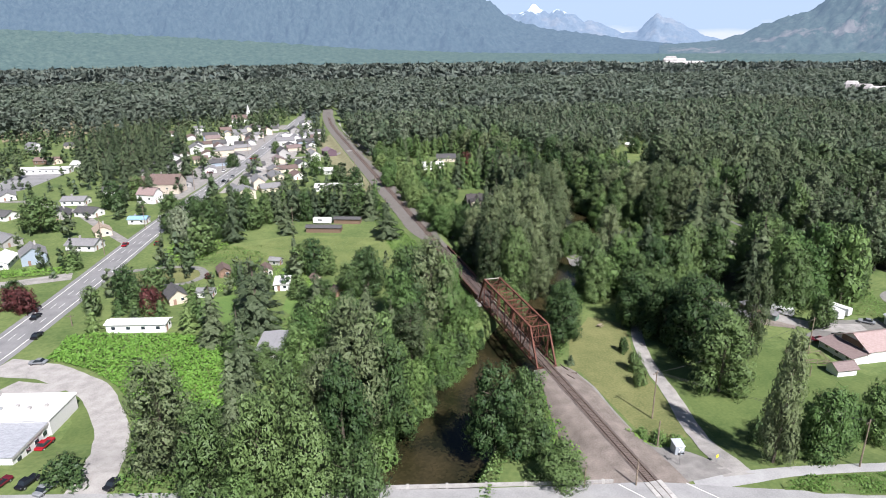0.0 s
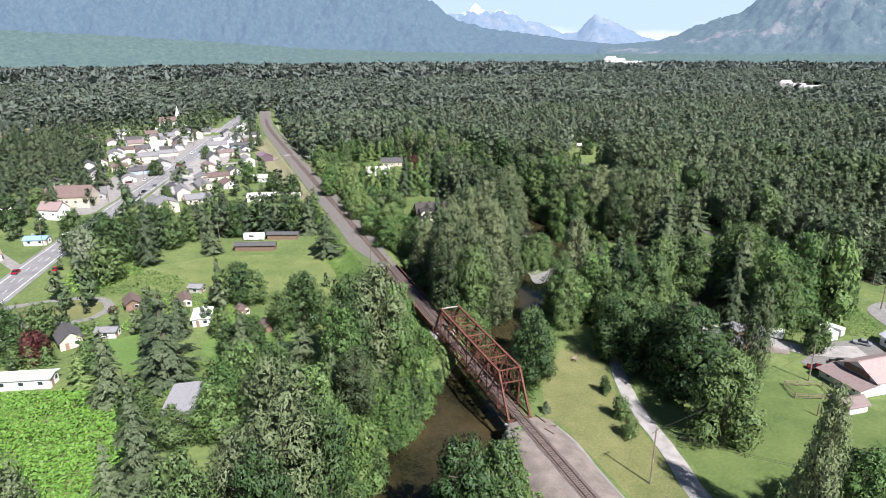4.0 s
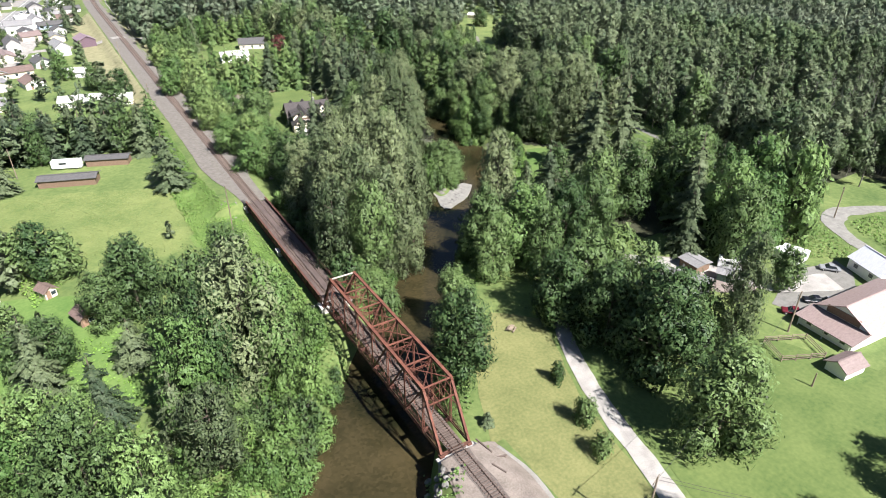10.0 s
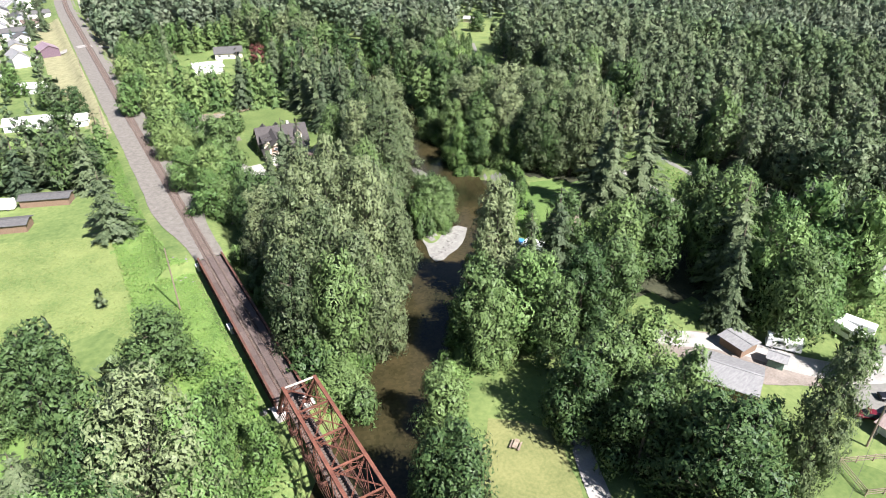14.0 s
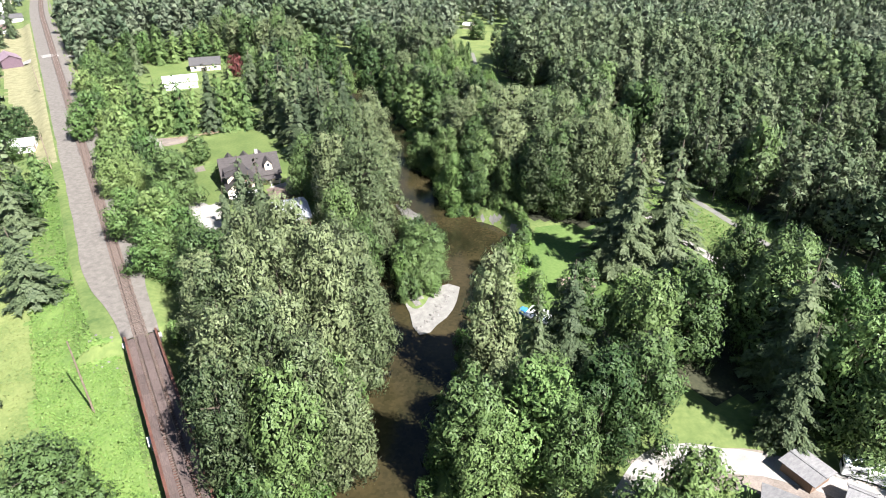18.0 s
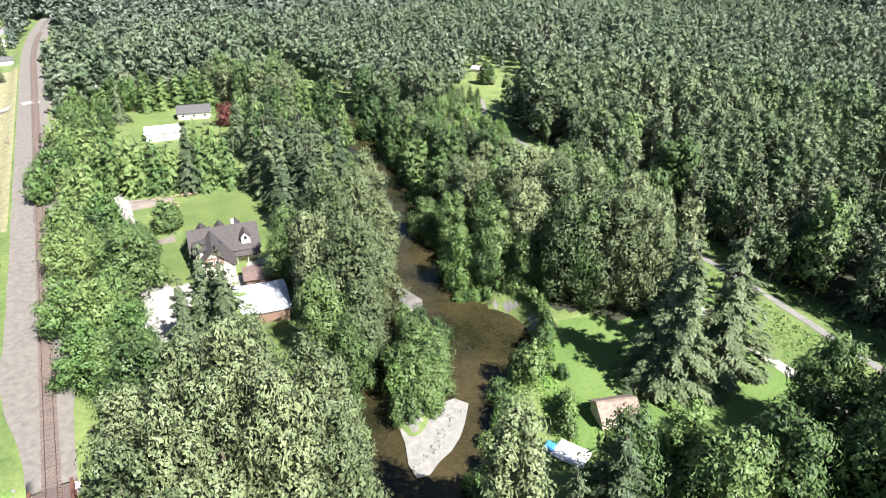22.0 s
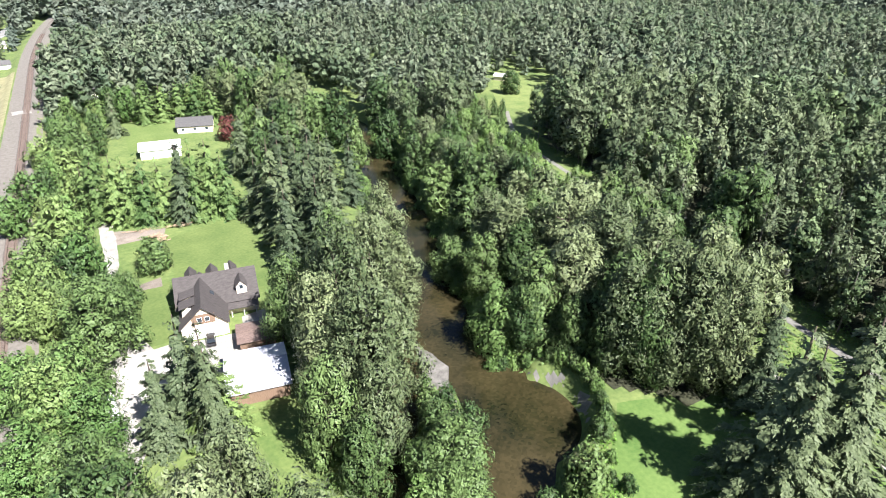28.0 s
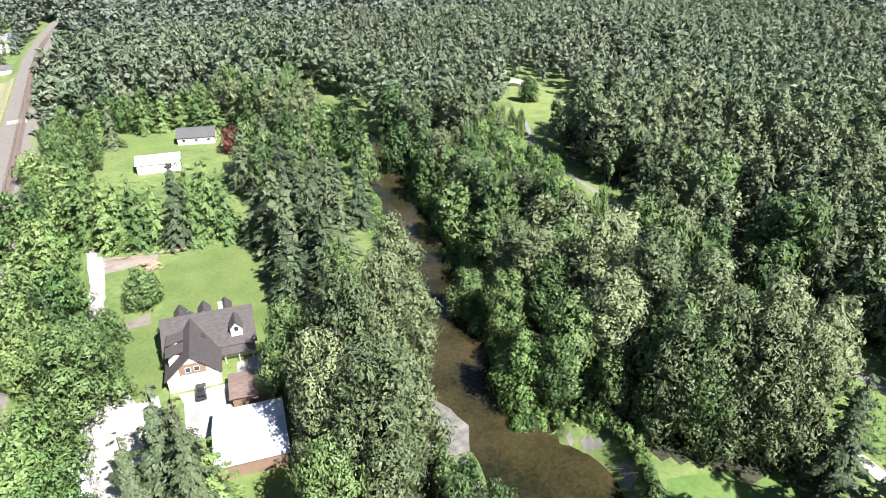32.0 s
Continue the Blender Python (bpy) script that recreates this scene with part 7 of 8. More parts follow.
for tone, cx, cy, ct in (("black", -138, 58, -12), ("black", -143, 74, -12), ("grey", -132, 39, 80), ("red", -118, -4, -20), ("black", -116, -20, -30), ("maroon", -121, -19, -30), ("grey", -112, -23, -30), ("black", -99.5, -25, -35), ("red", -131, 151, -10), ("red", -117.5, 149, -10), ("black", -104, 262, -14), ("black", -97, 285, -14), ("grey", -66, 430, -11), ("white", -72, 425, -11), ("black", -112, 205, -12), ("maroon", 83.5, -10.5, 40), ("black", 91.6, -10.4, 50), ("grey", 93.6, -12.4, 50), ("grey", 108, -4.5, 40), ("black", 37, 153.5, -8), ("grey", -120, 188, 70), ("white", -176, 226, 30), ("black", -168, 222, 30), ("white", -122, 200, 78), ("black", -152, 228, 20), ("grey", -92, 300, -14), ("red", -80, 372, 76), ("white", -99, 322, 166), ("black", -77, 380, 166), ("grey", -58, 470, -11), ("maroon", -108, 318, 80), ("white", -50, 520, 168), ("black", -46, 548, -11), ("grey", -70, 296, 60), ("white", -46, 352, 75)):
    car("car", f"{tone} car standing on the {'highway' if cx < -100 and cy > 30 else 'gravel'}", cx, cy, ct, PAINTS[tone], group="cars")
car("motorhome", "white motorhome parked on the gravel drive", 17.3, 140, 4, PAINTS["white"], (2.4, 8.0, 2.9), boxy=True)
car("camper", "white camper parked on grass beside the hut", 88.5, 8.5, 35, PAINTS["white"], (2.3, 6.4, 2.6), boxy=True)
car("camper", "white camper parked near the gravel yard", 102.6, 3.0, -5, PAINTS["white"], (2.4, 7.2, 2.8), boxy=True)
car("camper", "second white camper beside the yard", 106.4, 3.6, 15, PAINTS["white"], (2.3, 6.0, 2.6), boxy=True)
car("camper", "white camper behind the long shed", -43.6, 162.6, 70, PAINTS["white"], (2.5, 9.0, 2.9), boxy=True)
box_tarp = thing("pool_cover", "bright white tarpaulin with a blue corner on the lawn", "tarpaulin", at=pose(72.5, 66.5, G0 + 0.05, 0, 0, 25))
part("cover", put_box(bmesh.new(), (0, 0, 0.5), (4.2, 5.6, 0.9), bevel=0.3), PAINTS["white"], box_tarp)
part("flap", put_box(bmesh.new(), (-0.6, 3.6, 0.45), (2.4, 1.8, 0.8), bevel=0.25), plain("blue_tarpaulin", (0.05, 0.22, 0.50), 0.5), box_tarp, "blue tarpaulin corner")

# ---- poles and cables ----
CABLE = plain("cable", (0.03, 0.03, 0.03), 0.7)


def utility_pole(x, y, h, turn=0, arm=True):
    root = thing("utility_pole", "weathered brown wooden utility pole" + (" with a crossarm" if arm else ""), "utility pole", group="utility poles", at=pose(x, y, float(ground_height(x, y)), 0, 0, turn))
    tube("post", (0, 0, -0.5), (0, 0, h), 0.19, 0.12, WOOD, root)
    if arm:
        box("crossarm", (0, 0.13, h - 0.7), (2.2, 0.1, 0.12), WOOD, root)
        for k in (-1, 0.35, 1):
            tube("insulator", (k * 0.95, 0.13, h - 0.64), (k * 0.95, 0.13, h - 0.45), 0.06, 0.05, GLASS, root, n=6)
    return (x, y, float(ground_height(x, y)) + h - 0.5)


def cable(a, b, sag=1.0):
    cu = bpy.data.curves.new("cable", "CURVE")
    cu.dimensions, cu.bevel_depth, cu.bevel_resolution = "3D", 0.025, 1
    sp = cu.splines.new("POLY")
    sp.points.add(10)
    for k in range(11):
        t = k / 10
        p = Vector(a).lerp(Vector(b), t)
        sp.points[k].co = (p.x, p.y, p.z - 4 * sag * t * (1 - t), 1)
    cu.materials.append(CABLE)
    tagged(new("cable", cu), "thin black overhead cable between poles", "cable")


p1 = utility_pole(14.8, -31.4, 12.5, 20)
p2 = utility_pole(43, -60, 11, 20)
cable(p1, p2), cable((p1[0] + 0.8, p1[1], p1[2]), (p2[0] + 0.8, p2[1], p2[2]))
p3 = utility_pole(76.8, -13.8, 10, 10)
cable(p1, p3, 1.4)
utility_pole(136.8, 10.6, 9.5, 30)
utility_pole(65, -26, 3.2, 0, False)
utility_pole(-10.3, 85.0, 15.5, 10, False)
utility_pole(-10, 204, 12, 10, False)
utility_pole(-9, 300, 11, 10, False)
utility_pole(-3.5, -53.5, 6, 0, False)
utility_pole(-13, -51, 5, 0, False)
utility_pole(9, -42, 6.5, 0, False)
hw = [utility_pole(px, py, ph, -12) for px, py, ph in ((-137, 140, 17), (-127, 178, 12), (-113, 265, 12), (-100, 330, 12), (-84, 400, 12), (-71, 470, 12), (-130, 64, 4))]
for a, b in zip(hw[:5], hw[1:6]):
    cable(a, b), cable((a[0] + 0.8, a[1], a[2]), (b[0] + 0.8, b[1], b[2]))
utility_pole(-58, 161, 10, 0, False)

sheet("drive_apron", [(15.2, 146), (17, 154), (23, 157), (30, 156.5), (30, 149), (26, 140), (24, 131), (18, 132)], G0 + 0.215, PALE, "broad sunlit gravel turning place before the house", "driveway")

# ---- track, deck and bridge masonry ----
tie_bm = put_box(bmesh.new(), (0, 0, 0), (2.6, 0.24, 0.2), bevel=0.015)
tie_mesh = bpy.data.meshes.new("tie")
tie_bm.to_mesh(tie_mesh)
tie_bm.free()
tie_mesh.materials.append(TIE)
tie_rows = [y for y in np.arange(-24, 130, 0.56)]
for y in tie_rows:
    ob = new("tie", tie_mesh)
    ob.parent = track
    ob.matrix_world = pose(random.uniform(-0.05, 0.05), float(y), -0.22, 0, 0, random.uniform(-0.8, 0.8))
vs, fs = [], []
for k, y in enumerate(np.r_[np.arange(-57, -24, 0.56), np.arange(130, 640, 0.56)]):
    c = float(rail_x(y))
    for dx in (-1.3, 1.3):
        for dy in (-0.12, 0.12):
            for z in (-0.32, -0.13):
                vs.append((c + dx, y + dy, z))
    b = 8 * k
    fs += [(b + 1, b + 3, b + 7, b + 5), (b, b + 4, b + 5, b + 1), (b + 2, b + 3, b + 7, b + 6)]
more = new("ties", mesh_of("ties", vs, fs, [TIE]))
more.parent = track
tagged(more, kind="stuff")
deck_plank = put_box(bmesh.new(), (0, 0, 0), (1.25, 2.9, 0.06), bevel=0.01)
plank_mesh = bpy.data.meshes.new("plank")
deck_plank.to_mesh(plank_mesh)
deck_plank.free()
plank_mesh.materials.append(surface("brown_deck_plank", (0.060, 0.044, 0.040), (0.140, 0.105, 0.094), 0.7, 0.9, bump=0.4, streak=(5, 1, 1)))
for k in range(19):
    for sx in (-1.95, 0, 1.95):
        ob = new("plank", plank_mesh)
        ob.parent = girder
        ob.matrix_world = pose(sx, 44.8 + 2.95 * k, -0.36 if sx else -0.08, 0, 0, random.uniform(-0.4, 0.4))
box("deck", (0, 71.3, -0.5), (5.3, 55.6, 0.14), RUST_DARK, girder)
box("truss_deck", (0, 18.5, -0.40), (2.9, 48.0, 0.08), TIE, truss)
for y, sgn in ((YA, 1), (YB, -1)):
    yt = Y0 if sgn > 0 else Y1
    lo, hi = Vector((0, y, -0.8)).lerp(Vector((0, yt, TOP)), 0.74), Vector((0, yt, TOP))
    bar("portal_strut", (-TW, lo.y, lo.z), (TW, lo.y, lo.z), 0.18, 0.20, RUST, truss)
    for k in range(5):
        for flip in (0, 1):
            p, q = (lo, hi) if flip else (hi, lo)
            bar("portal_lattice", (-TW + 2 * TW * k / 5, p.y, p.z), (-TW + 2 * TW * (k + 1) / 5, q.y, q.z), 0.06, 0.09, RUST, truss)
    for sx in (-1, 1):
        kn = Vector((0, y, -0.8)).lerp(Vector((0, yt, TOP)), 0.56)
        bar("portal_knee", (sx * TW, kn.y, kn.z), (sx * TW * 0.5, lo.y, lo.z), 0.09, 0.12, RUST, truss)
for nm, y, l in (("abutment_near", -7.2, 3.0), ("pier", 43.1, 2.2), ("abutment_far", 100.4, 2.6), ("pier_middle", 71.5, 1.6)):
    pier = thing(nm.split("_")[0], "weathered grey concrete bridge support", "bridge pier", group="bridge supports", at=pose(0, y, 0))
    part("shaft", put_box(bmesh.new(), (0, 0, -5.4), (6.6, l, 7.6), bevel=0.15), CONCRETE, pier)
    part("cap", put_box(bmesh.new(), (0, 0, -1.55), (7.2, l + 0.4, 0.5), bevel=0.05), CONCRETE, pier)
rock = random.Random(3)
rock_meshes = []
for k in range(4):
    bm = bmesh.new()
    bmesh.ops.create_icosphere(bm, subdivisions=2, radius=0.8)
    for v in bm.verts:
        v.co *= 1 + 0.35 * noise.noise(v.co * 1.3 + Vector((k * 7, 0, 0)))
        v.co.z *= 0.7
    me = bpy.data.meshes.new("boulder")
    bm.to_mesh(me)
    bm.free()
    me.materials.append(STONE)
    rock_meshes.append(me)
for k in range(64):
    x, y = (-7.5 + rock.uniform(-3.8, 4.2), -8.5 + rock.uniform(-2.5, 4)) if k < 42 else (rock.uniform(-7, 6), 46 + rock.uniform(-2, 4)) if k < 50 else (-6.5 + rock.uniform(-3, 2), 99 + rock.uniform(-4, 6))
    ob = new("boulder", rock_meshes[k % 4])
    s = rock.uniform(0.3, 1.1) if k < 50 else rock.uniform(0.15, 0.45)
    ob.matrix_world = pose(x, y, float(ground_height(x, y)) + 0.15 * s, 0, 0, rock.uniform(0, 360)) @ Matrix.Diagonal((s, s, s, 1))
    tagged(ob, "pale grey boulder at the bridge foot", "rock", group="boulders at the bridge")

# level crossing signal box, markings and signs
kiosk = thing("signal_cabinet", "pale grey metal signal cabinet beside the level crossing", "cabinet", at=pose(11.5, -45.2, float(ground_height(11.5, -45.2)), 0, 0, -14))
box("body", (0, 0, 1.2), (1.9, 2.6, 2.4), plain("grey_enamel", (0.42, 0.45, 0.48), 0.45, 0.2), kiosk, bevel=0.05)
box("roof", (0, 0, 2.45), (2.1, 2.8, 0.12), plain("pale_enamel", (0.6, 0.63, 0.66), 0.4, 0.2), kiosk, bevel=0.03)
box("door", (0, -1.32, 1.1), (0.8, 0.05, 1.9), plain("door_enamel", (0.36, 0.39, 0.42), 0.5, 0.2), kiosk)
signal = thing("crossing_signal", "level crossing signal mast with lamps", "signal", at=pose(8.5, -50, float(ground_height(8.5, -50))))
tube("mast", (0, 0, 0), (0, 0, 4.2), 0.08, 0.07, CHROME, signal)
box("crossbuck", (0, -0.1, 3.9), (1.4, 0.04, 0.16), TRIM, signal, turn=Matrix.Rotation(radians(40), 3, "Y"))
box("crossbuck", (0, -0.15, 3.9), (1.4, 0.04, 0.16), TRIM, signal, turn=Matrix.Rotation(radians(-40), 3, "Y"))
for s in (-0.5, 0.5):
    tube("lamp_hood", (s, -0.05, 2.9), (s, -0.25, 2.9), 0.2, 0.2, TYRE, signal, n=12)
box("arm", (0, 0, 2.9), (1.2, 0.08, 0.08), TYRE, signal)
board = thing("yellow_sign", "small yellow road sign on a post", "sign", at=pose(16.5, -51, float(ground_height(16.5, -51)), 0, 0, 15))
tube("post", (0, 0, 0), (0, 0, 1.8), 0.04, 0.04, CHROME, board)
box("plate", (0, -0.06, 1.6), (0.75, 0.03, 0.75), plain("yellow_sign_paint", (0.75, 0.60, 0.04), 0.5), board)
ribbon("crossing_gravel", [(7, -40.5, G0, 1.6), (8.5, -45, G0, 4.2), (10.5, -50, G0, 6.0), (10.5, -55, G0, 6.5)], GRAVEL, "grey gravel apron around the signal cabinet", "yard", wobble=0.6, drape=0.13)
sheet("ploughed_field", FIELD, G0 + 0.3, surface("dry_field", (0.20, 0.17, 0.10), (0.33, 0.28, 0.17), 14.0, 0.95, fine=10), "broad dry brown field beyond the town", "field")
sheet("parking_lot", [(-240, 315), (-238, 372), (-206, 354), (-216, 300), (-226, 284)], G0 + 0.07, ASPHALT, "dark asphalt parking lot beside a long white building", "parking lot")
ribbon("side_street", [(-143, 115, G0 + 0.05, 4.5), (-160, 112, G0 + 0.05, 3.6), (-200, 110, G0 + 0.05, 3.2)], GRAVEL, "pale side street joining the highway", "road")
ribbon("back_street", [(-128, 150, G0 + 0.05, 2.2), (-150, 190, G0 + 0.05, 2.2), (-170, 228, G0 + 0.05, 2.2), (-205, 262, G0 + 0.05, 2.4), (-250, 270, G0 + 0.05, 2.4)], GRAVEL, "pale street between the small houses", "road")
parapet = thing("road_bridge_parapet", "pale concrete parapet of the road bridge", "parapet", at=pose(-38, -43.5, -0.8, 0, 0, -13.8))
box("wall", (0, 0.0, 0.35), (64, 0.3, 0.8), CONCRETE, parapet)
for k in range(9):
    box("pilaster", (-30 + 7.5 * k, 0, 0.4), (0.5, 0.45, 1.0), CONCRETE, parapet)
# highway paint
def painted(name, label, x0, step, dash, off, n, width=0.14):
    line = smooth_line([(-160, 0), (-146, 50), (-138, 90), (-125, 165), (-111, 235), (-88, 335), (-62, 470), (-28, 663)], 2.0)
    d = np.gradient(line, axis=0)
    d /= np.linalg.norm(d, axis=1, keepdims=True)
    side = np.stack([-d[:, 1], d[:, 0]], 1)
    v, f = [], []
    for i in range(len(line) - 1):
        if dash and (i // 2) % 3:
            continue
        for j in (i, i + 1):
            for s in (-1, 1):
                p = line[j] + side[j] * (off + s * width)
                v.append((p[0], p[1], G0 + 0.075))
        b = len(v) - 4
        f.append((b, b + 2, b + 3, b + 1))
    tagged(new(name, mesh_of(name, v, f, [PAINT])), label, "road marking", kind="structure")


painted("edge_line_west", "white painted edge line of the highway", 0, 0, False, 4.4, 0)
painted("edge_line_east", "white painted edge line of the highway", 0, 0, False, -4.4, 0)
painted("lane_line_west", "broken white lane line of the highway", 0, 0, True, 1.3, 0, 0.09)
painted("lane_line_east", "broken white lane line of the highway", 0, 0, True, -1.3, 0, 0.09)
ribbon("crossing_road", [(-110, 362, G0 + 0.05, 4), (-60, 366, G0 + 0.05, 3.6), (-18, 370.6, G0 + 0.1, 3.4), (-13.4, 371, G0 + 0.25, 3.4), (-8.8, 371.4, -0.3, 3.4), (-4, 372, -0.12, 3.4), (4.4, 372.5, -0.12, 3.4), (9.4, 372.8, G0 + 0.25, 3.4), (14, 374, G0 + 0.1, 3.0), (16, 390, G0 + 0.1, 2.4), (9, 440, G0 + 0.1, 2.2), (8, 540, G0 + 0.1, 2.2), (16, 640, G0 + 0.1, 2.2)], GRAVEL, "pale road over the level crossing", "road", wobble=0.4)
sheet("gravel_bar", [(50.2, 78.2), (52.6, 78.0), (55.2, 79.2), (58.2, 80.4), (61.2, 82.4), (64.2, 85.0), (67.4, 89.0), (66.0, 92.0), (61.0, 92.0), (55.5, 92.4), (53.2, 89.4), (52.0, 86.0), (50.6, 82.0)], RIVER_Z + 0.22, SAND, "pale sand and gravel bar at the tip of the river island", "gravel bar")
sheet("gravel_bar_upper", [(70, 121), (74, 119), (78, 126), (77, 132), (75, 137), (74, 131), (72, 126)], RIVER_Z + 0.18, RIVER_STONES, "pale gravel beach at the river bend", "gravel bar")

for x, y, turn, l in ((3.9, -7.9, 10, 3.6), (3.3, -12.8, 20, 2.6), (5.2, -11.0, 75, 1.6)):
    beam = thing("timber_beam", "old dark timber lying on the bare earth", "timber", group="old timbers", at=pose(x, y, float(ground_height(x, y)) + 0.25, 0, 0, turn))
    part("beam", put_box(bmesh.new(), (0, 0, 0), (0.22, l, 0.24), bevel=0.02), TIE, beam)
    for k in (-0.3, 0.3):
        box("block", (0, l * k, -0.22), (0.4, 0.2, 0.22), TIE, beam)

# firewood, bench and a gravel path about the lawns
LOG = surface("split_log", (0.20, 0.14, 0.095), (0.36, 0.27, 0.19), 0.5, 0.9, bump=0.4)
pile = thing("firewood_pile", "loose pile of split brown firewood on bare earth", "firewood", at=pose(34.4, 210.5, G0 + 0.09, 0, 0, 25))
logs = random.Random(4)
for k in range(46):
    z = 0.18 + 0.30 * int(k / 14)
    a = logs.uniform(-0.7, 0.7)
    cx, cy = logs.uniform(-1.6, 1.6) * (1 - 0.2 * int(k / 14)), logs.uniform(-3.4, 3.4) * (1 - 0.22 * int(k / 14))
    d = Vector((math.cos(a), math.sin(a), 0)) * logs.uniform(0.5, 1.1)
    tube("log", Vector((cx, cy, z)) - d, Vector((cx, cy, z + logs.uniform(-0.08, 0.2))) + d, 0.17, 0.15, LOG, pile, n=6)
heap = thing("brush_heap", "heap of cut brown branches below the cedar hedge", "brush heap", at=pose(35, 216.8, G0 + 0.09, 0, 0, -8))
for k in range(34):
    a, cx = logs.uniform(-0.5, 0.5), logs.uniform(-8.5, 8.5)
    d = Vector((math.cos(a), math.sin(a) * 0.6, logs.uniform(0.0, 0.2))) * logs.uniform(0.8, 1.8)
    c = Vector((cx, logs.uniform(-0.8, 0.8), 0.35 + logs.uniform(0, 0.35)))
    tube("branch", c - d, c + d, 0.07, 0.03, LOG, heap, n=5)
sheet("garden_path", [(25, 182.5), (31.5, 182.6), (31.4, 187), (25.6, 186)], G0 + 0.11, EARTH, "short strip of bare gravel between lawns", "path")
bench = thing("picnic_table", "dark weathered timber picnic table on the dry lawn", "picnic table", at=pose(28, 16.5, G0 + 0.05, 0, 0, 35))
box("tabletop", (0, 0, 0.74), (1.9, 0.8, 0.07), WOOD, bench)
for s_ in (-1, 1):
    box("seat", (0, s_ * 0.72, 0.44), (1.9, 0.28, 0.06), WOOD, bench)
    for e in (-0.7, 0.7):
        bar("leg", (e, s_ * 0.66, 0), (e, s_ * 0.18, 0.72), 0.06, 0.1, WOOD, bench)
for e in (-0.7, 0.7):
    box("cross_beam", (e, 0, 0.40), (0.08, 1.6, 0.08), WOOD, bench)

# level crossing deck and its markings
crossing = thing("level_crossing", "pale concrete panels between the rails at the road crossing", "level crossing")
for k in range(5):
    y = -62.6 + 2.0 * k
    for x, w in ((0, 1.36), (-1.32, 0.95), (1.32, 0.95)):
        box("panel", (x, y, -0.06), (w, 1.94, 0.12), CONCRETE, crossing, bevel=0.015)
for a, b in (((6.0, -55.6), (10.5, -63.0)), ((-6.5, -52.4), (-2.5, -60.0))):
    m_ = [(a[0] + (b[0] - a[0]) * k, a[1] + (b[1] - a[1]) * k, 0, 0.10) for k in (0, 0.5, 1)]
    ribbon("stop_line", [(x, y, -0.02 if abs(x) < 5 else -0.22, w) for x, y, _, w in m_], PAINT, "white painted stop line before the crossing", "road marking")

pebble = random.Random(8)
for k in range(30):
    t = pebble.uniform(0, 1)
    x, y = 51.5 + 13.5 * t + pebble.uniform(-1, 1), 80.5 + 7.5 * t + pebble.uniform(-0.8, 1.2)
    ob = new("river_stone", rock_meshes[k % 4])
    s_ = pebble.uniform(0.2, 0.55)
    ob.matrix_world = pose(x, y, RIVER_Z + 0.25, 0, 0, pebble.uniform(0, 360)) @ Matrix.Diagonal((s_, s_, s_, 1))
    tagged(ob, "grey river stone on the gravel bar", "rock", group="stones on the gravel bar")
sheet("grass_verge", [(24, -60.3), (30, -60.1), (46, -63.4), (60, -66.2), (64, -76), (40, -68.2), (29, -64.6), (23.4, -61.9)], -0.72, LAWN, "rough green verge between two lanes", "verge")

# ---- brush, brambles and undergrowth ----
def brush(name, label, x, y, height, material, size, far=False):
    """Leaf sprays in uneven mounds over the ground at the given spots."""
    mound = np.array([0.5 + 0.5 * noise.noise((a * 0.16, b * 0.16, 8)) + 0.35 * noise.noise((a * 0.5, b * 0.5, 2)) for a, b in zip(x, y)]).clip(0.08, 1.4)
    z = ground_height(x, y) + height * mound * rng.uniform(0.55, 1.0, len(x))
    p = np.stack([x, y, z], 1)
    n = unit(np.array([0.0, -0.1, 1.0]) + rng.normal(size=p.shape) * 0.55)
    v, f = leaf_quads(p, n, rng.uniform(0.6, 1.3, len(p)) * size)
    me = leaf_mesh(name, v, f, np.repeat(n, 4, 0), material)
    tagged(new(name, me), label, "undergrowth", kind="stuff")


def noise_field(x, y):
    return np.array([noise.noise((a * 0.09, b * 0.09, 4)) for a, b in zip(x, y)])


def spots_in(poly, per):
    xs, ys = [p[0] for p in poly], [p[1] for p in poly]
    n = int((max(xs) - min(xs)) * (max(ys) - min(ys)) * per)
    x, y = rng.uniform(min(xs), max(xs), n), rng.uniform(min(ys), max(ys), n)
    ok = inside(x, y, poly)
    d, w = near_line(x, y, RIVER)
    ok &= d > w - 1.5
    return x[ok], y[ok]


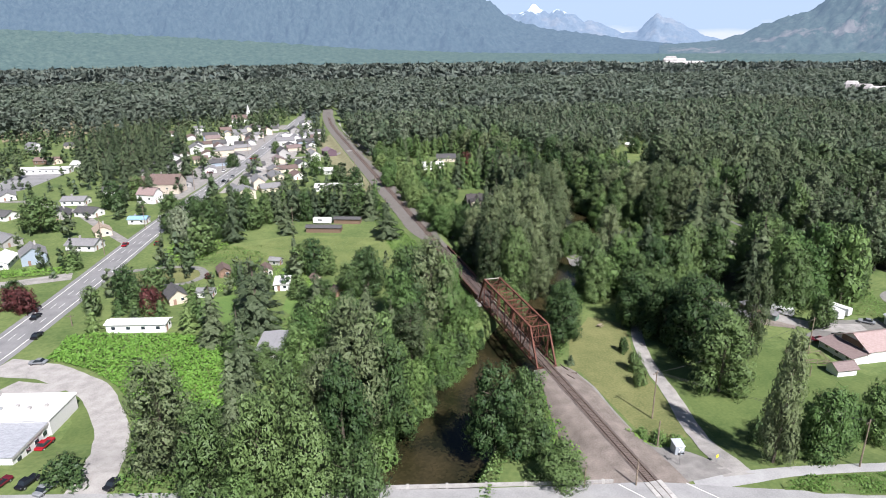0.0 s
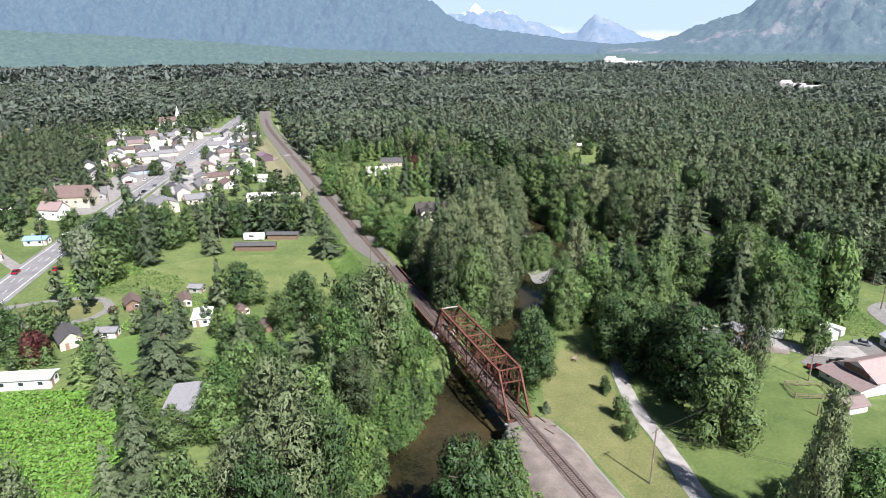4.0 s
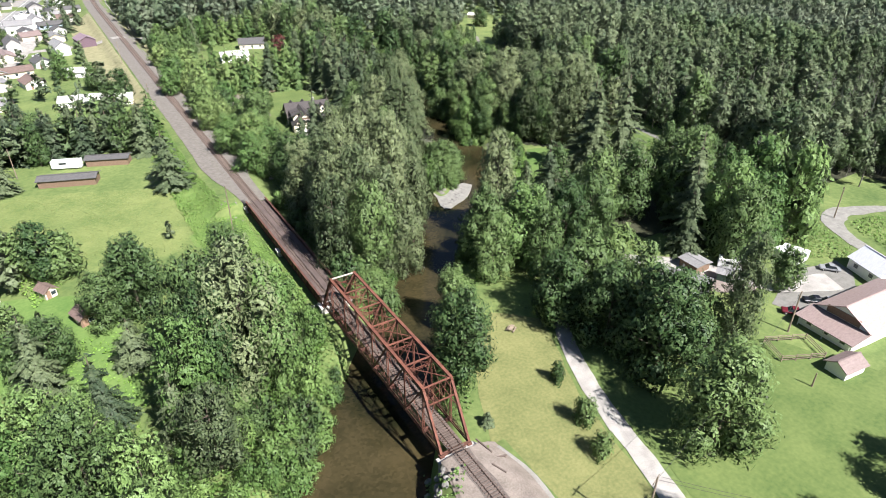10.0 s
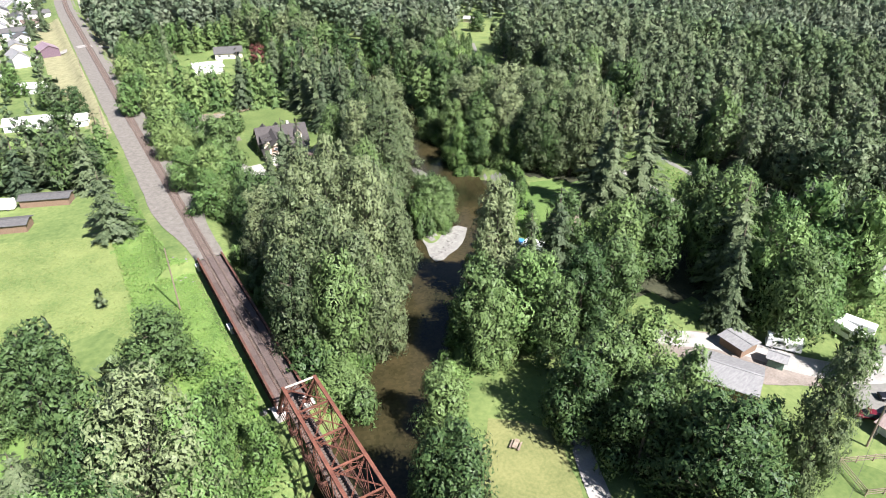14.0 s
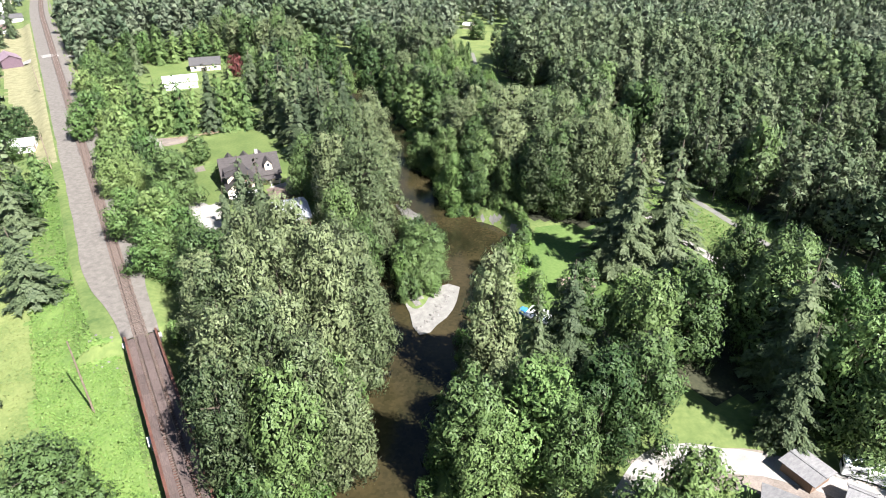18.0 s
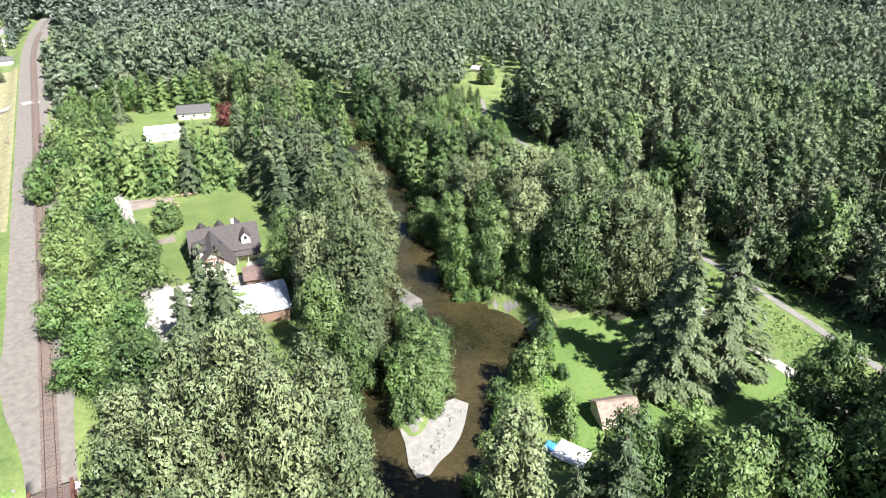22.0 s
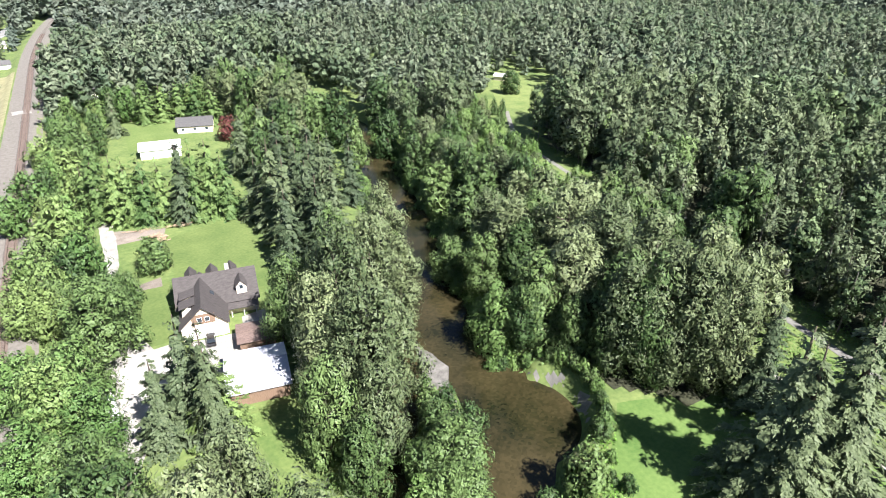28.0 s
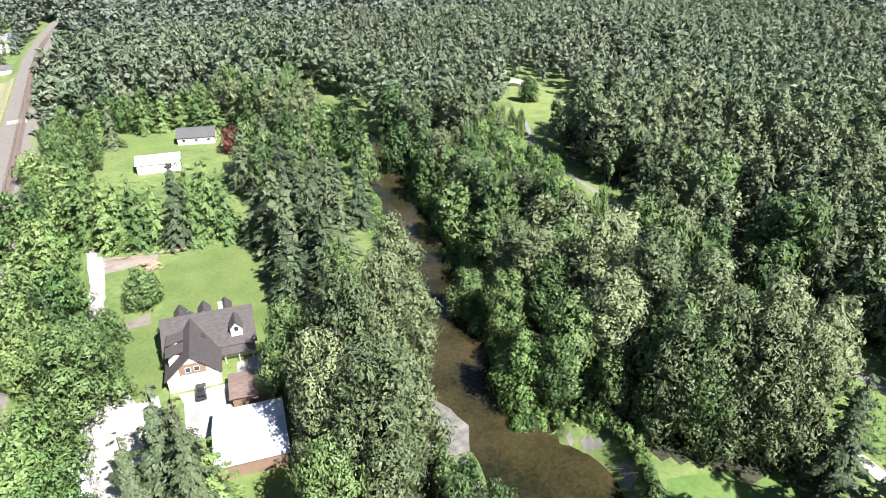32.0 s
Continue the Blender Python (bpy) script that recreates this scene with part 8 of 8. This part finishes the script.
for name, label, poly, per, height, mat, size in (
    ("bramble_thicket", "bright green bramble thicket beside the gravel loop", [(-131, 39.5), (-129, 56), (-118, 54), (-100, 49), (-86, 44), (-78, 20), (-80, -4), (-92, -14), (-99.2, -14), (-101, 0), (-104.5, 12), (-108.5, 20), (-117.5, 31), (-127, 38.5)], 8.0, 1.3, BRAMBLE, 0.44),
    ("bank_brush_west", "bright green brush covering the west river bank", [(-100, -30), (-66, -38), (-50, -30), (-40, -12), (-27, 5), (-12, 22), (-4.5, 36), (-4.5, 62), (-12, 62), (-22, 42), (-38, 26), (-60, 4), (-96, -10)], 4.0, 3.4, REED, 0.38),
    ("trackside_brush_west", "tall bright green grass and brush below the girder span", [(-18, 62), (-12, 46), (-3.8, 46), (-3.8, 98), (-8, 104), (-9.5, 128), (-19, 126), (-19, 90)], 9.0, 0.75, WEED_LEAF, 0.24),
    ("trackside_brush_north", "green brush along the west side of the track", [(-18, 126), (-9.8, 126), (-9.8, 215), (-13, 220), (-18, 200), (-19, 150)], 5.0, 1.1, WEED_LEAF, 0.28),
    ("brush_bridge_east", "leafy brush between the bridge and the river", [(3.5, 40), (3.5, 66), (8, 90), (12, 60), (22, 55), (12, 42)], 4.0, 2.2, REED, 0.34),
    ("brush_abutment", "leafy brush beside the near abutment", [(-20, -40), (-8, -44), (-6, -18), (-9, -12), (-16, -20)], 3.5, 1.8, BRAMBLE, 0.34),
    ("levee_brush", "green brush between the gravel tracks", [(126, 46), (136, 46), (143, 84), (158, 168), (150, 150), (142, 110), (130, 92)], 3.6, 1.6, REED, 0.36),
    ("levee_shoulder", "low green scrub on the river side of the gravel track", [(136, 168), (158, 168), (163, 200), (172, 240), (180, 258), (146, 252), (138, 215)], 4.0, 2.6, REED, 0.36),
    ("levee_brush_east", "green brush at the forest edge", [(143, 46), (152, 50), (160, 112), (171, 172), (184, 240), (178, 236), (166, 172), (154, 110)], 3.2, 1.6, REED, 0.38),
    ("island_brush", "grey-green willow brush on the river island", [(54, 91), (62, 90), (71, 106), (72, 115), (68, 117), (62, 113)], 12.0, 3.2, REED, 0.30),
    ("lawn_edge_brush", "tall weeds at the edge of the river lawn", [(70, 66), (76, 68), (84, 84), (95, 97), (91, 96), (80, 88)], 4.5, 1.3, BRAMBLE, 0.28),
    ("verge_brush", "roadside weeds and brambles", [(24, -60.2), (30, -60), (46, -63.4), (60, -66), (60, -73), (40, -68), (29, -64.5), (23.5, -61.8)], 16.0, 1.0, WEED_LEAF, 0.28),
    ("clipped_hedge", "long yellow-green clipped hedge beside the side street", [(-175, 119), (-146, 117), (-148, 127), (-172, 130)], 5.0, 1.8, BRAMBLE, 0.4),
    ("roadside_scrub", "green scrub between highway and meadow", [(-110, 120), (-94, 112), (-82, 118), (-74, 108), (-70, 120), (-98, 150), (-112, 146)], 2.2, 1.3, REED, 0.42),
    ("garden_weeds", "patchy scrub between small gardens", [(-91, 100), (-84, 92), (-78, 100), (-70, 110), (-84, 118), (-91, 112)], 1.2, 0.9, REED, 0.40),
    ("cabinet_brush", "low green bramble beside the signal cabinet", [(4, -37), (8, -36.5), (13, -41), (11, -43.5), (6, -41.5)], 8.0, 0.9, BRAMBLE, 0.26),
    ("turn_scrub", "rough green weeds round the gravel turning place", [(100, 4), (112, -1), (121, -8), (124, 0), (128, 9), (134, 17), (120, 18), (106, 14)], 4.0, 1.5, REED, 0.34),
    ("turn_scrub_inner", "green weeds inside the gravel turn", [(130, -8), (134, 2), (138, 7), (146, 6), (158, -2), (150, -12)], 4.0, 1.0, WEED_LEAF, 0.32),
    ("garden_shrubs", "tall green weeds and shrubs round the flat-roofed building", [(-84, 14), (-82, 46), (-64, 50), (-58, 36), (-59, 12)], 3.4, 1.9, REED, 0.36),
    ("garden_border", "uneven green shrubs between gardens and sheds", [(-90, 80), (-84, 96), (-72, 108), (-58, 100), (-50, 84), (-56, 76), (-60, 92), (-70, 88), (-78, 78)], 3.0, 1.5, BRAMBLE, 0.32),
    ("field_brush", "green scrub at the meadow edge", [(-100, 118), (-84, 142), (-92, 158), (-112, 150), (-114, 120)], 2.0, 1.4, BRAMBLE, 0.4),
    ("garden_scrub", "mixed green garden scrub", [(-57, 30), (-53, 60), (-40, 58), (-36, 40), (-44, 22)], 1.2, 1.0, BRAMBLE, 0.34),
):
    brush(name, label, *spots_in(poly, per), height, mat, size)

# undergrowth along both banks
line = smooth_line([(a, b, c) for a, b, c in RIVER if b > -60 and b < 330], 1.0)
bx, by = [], []
for sgn in (-1, 1):
    k = rng.integers(1, len(line) - 1, 16000)
    d = unit(line[k + 1, :2] - line[k - 1, :2])
    off = line[k, 2] + rng.uniform(-0.6, 6.5, len(k))
    bx.append(line[k, 0] - sgn * d[:, 1] * off), by.append(line[k, 1] + sgn * d[:, 0] * off)
bx, by = np.concatenate(bx), np.concatenate(by)
keep = (np.hypot(bx - 81, by - 107) > 13.5) & ~((np.abs(bx) < 4.5) & (by > -10) & (by < 42)) & ~(inside(bx, by, [(48, 78), (60, 76), (76, 100), (60, 100)])) & (noise_field(bx, by) > -0.25)
brush("bank_undergrowth", "mixed green undergrowth overhanging the river banks", bx[keep], by[keep], 1.9, LEAF["G"], 0.36)
# grass tufts that break up the meadow and the verges
x, y = spots_in([(-94, 126), (-58, 144), (-22, 130), (-10, 118), (-10, 62), (-25, 86), (-65, 100)], 4.0)
brush("meadow_tufts", "uneven yellow-green tufts of meadow grass", x, y, 0.3, foliage("tuft_grass", (0.085, 0.125, 0.032), (0.185, 0.215, 0.070)), 0.2)
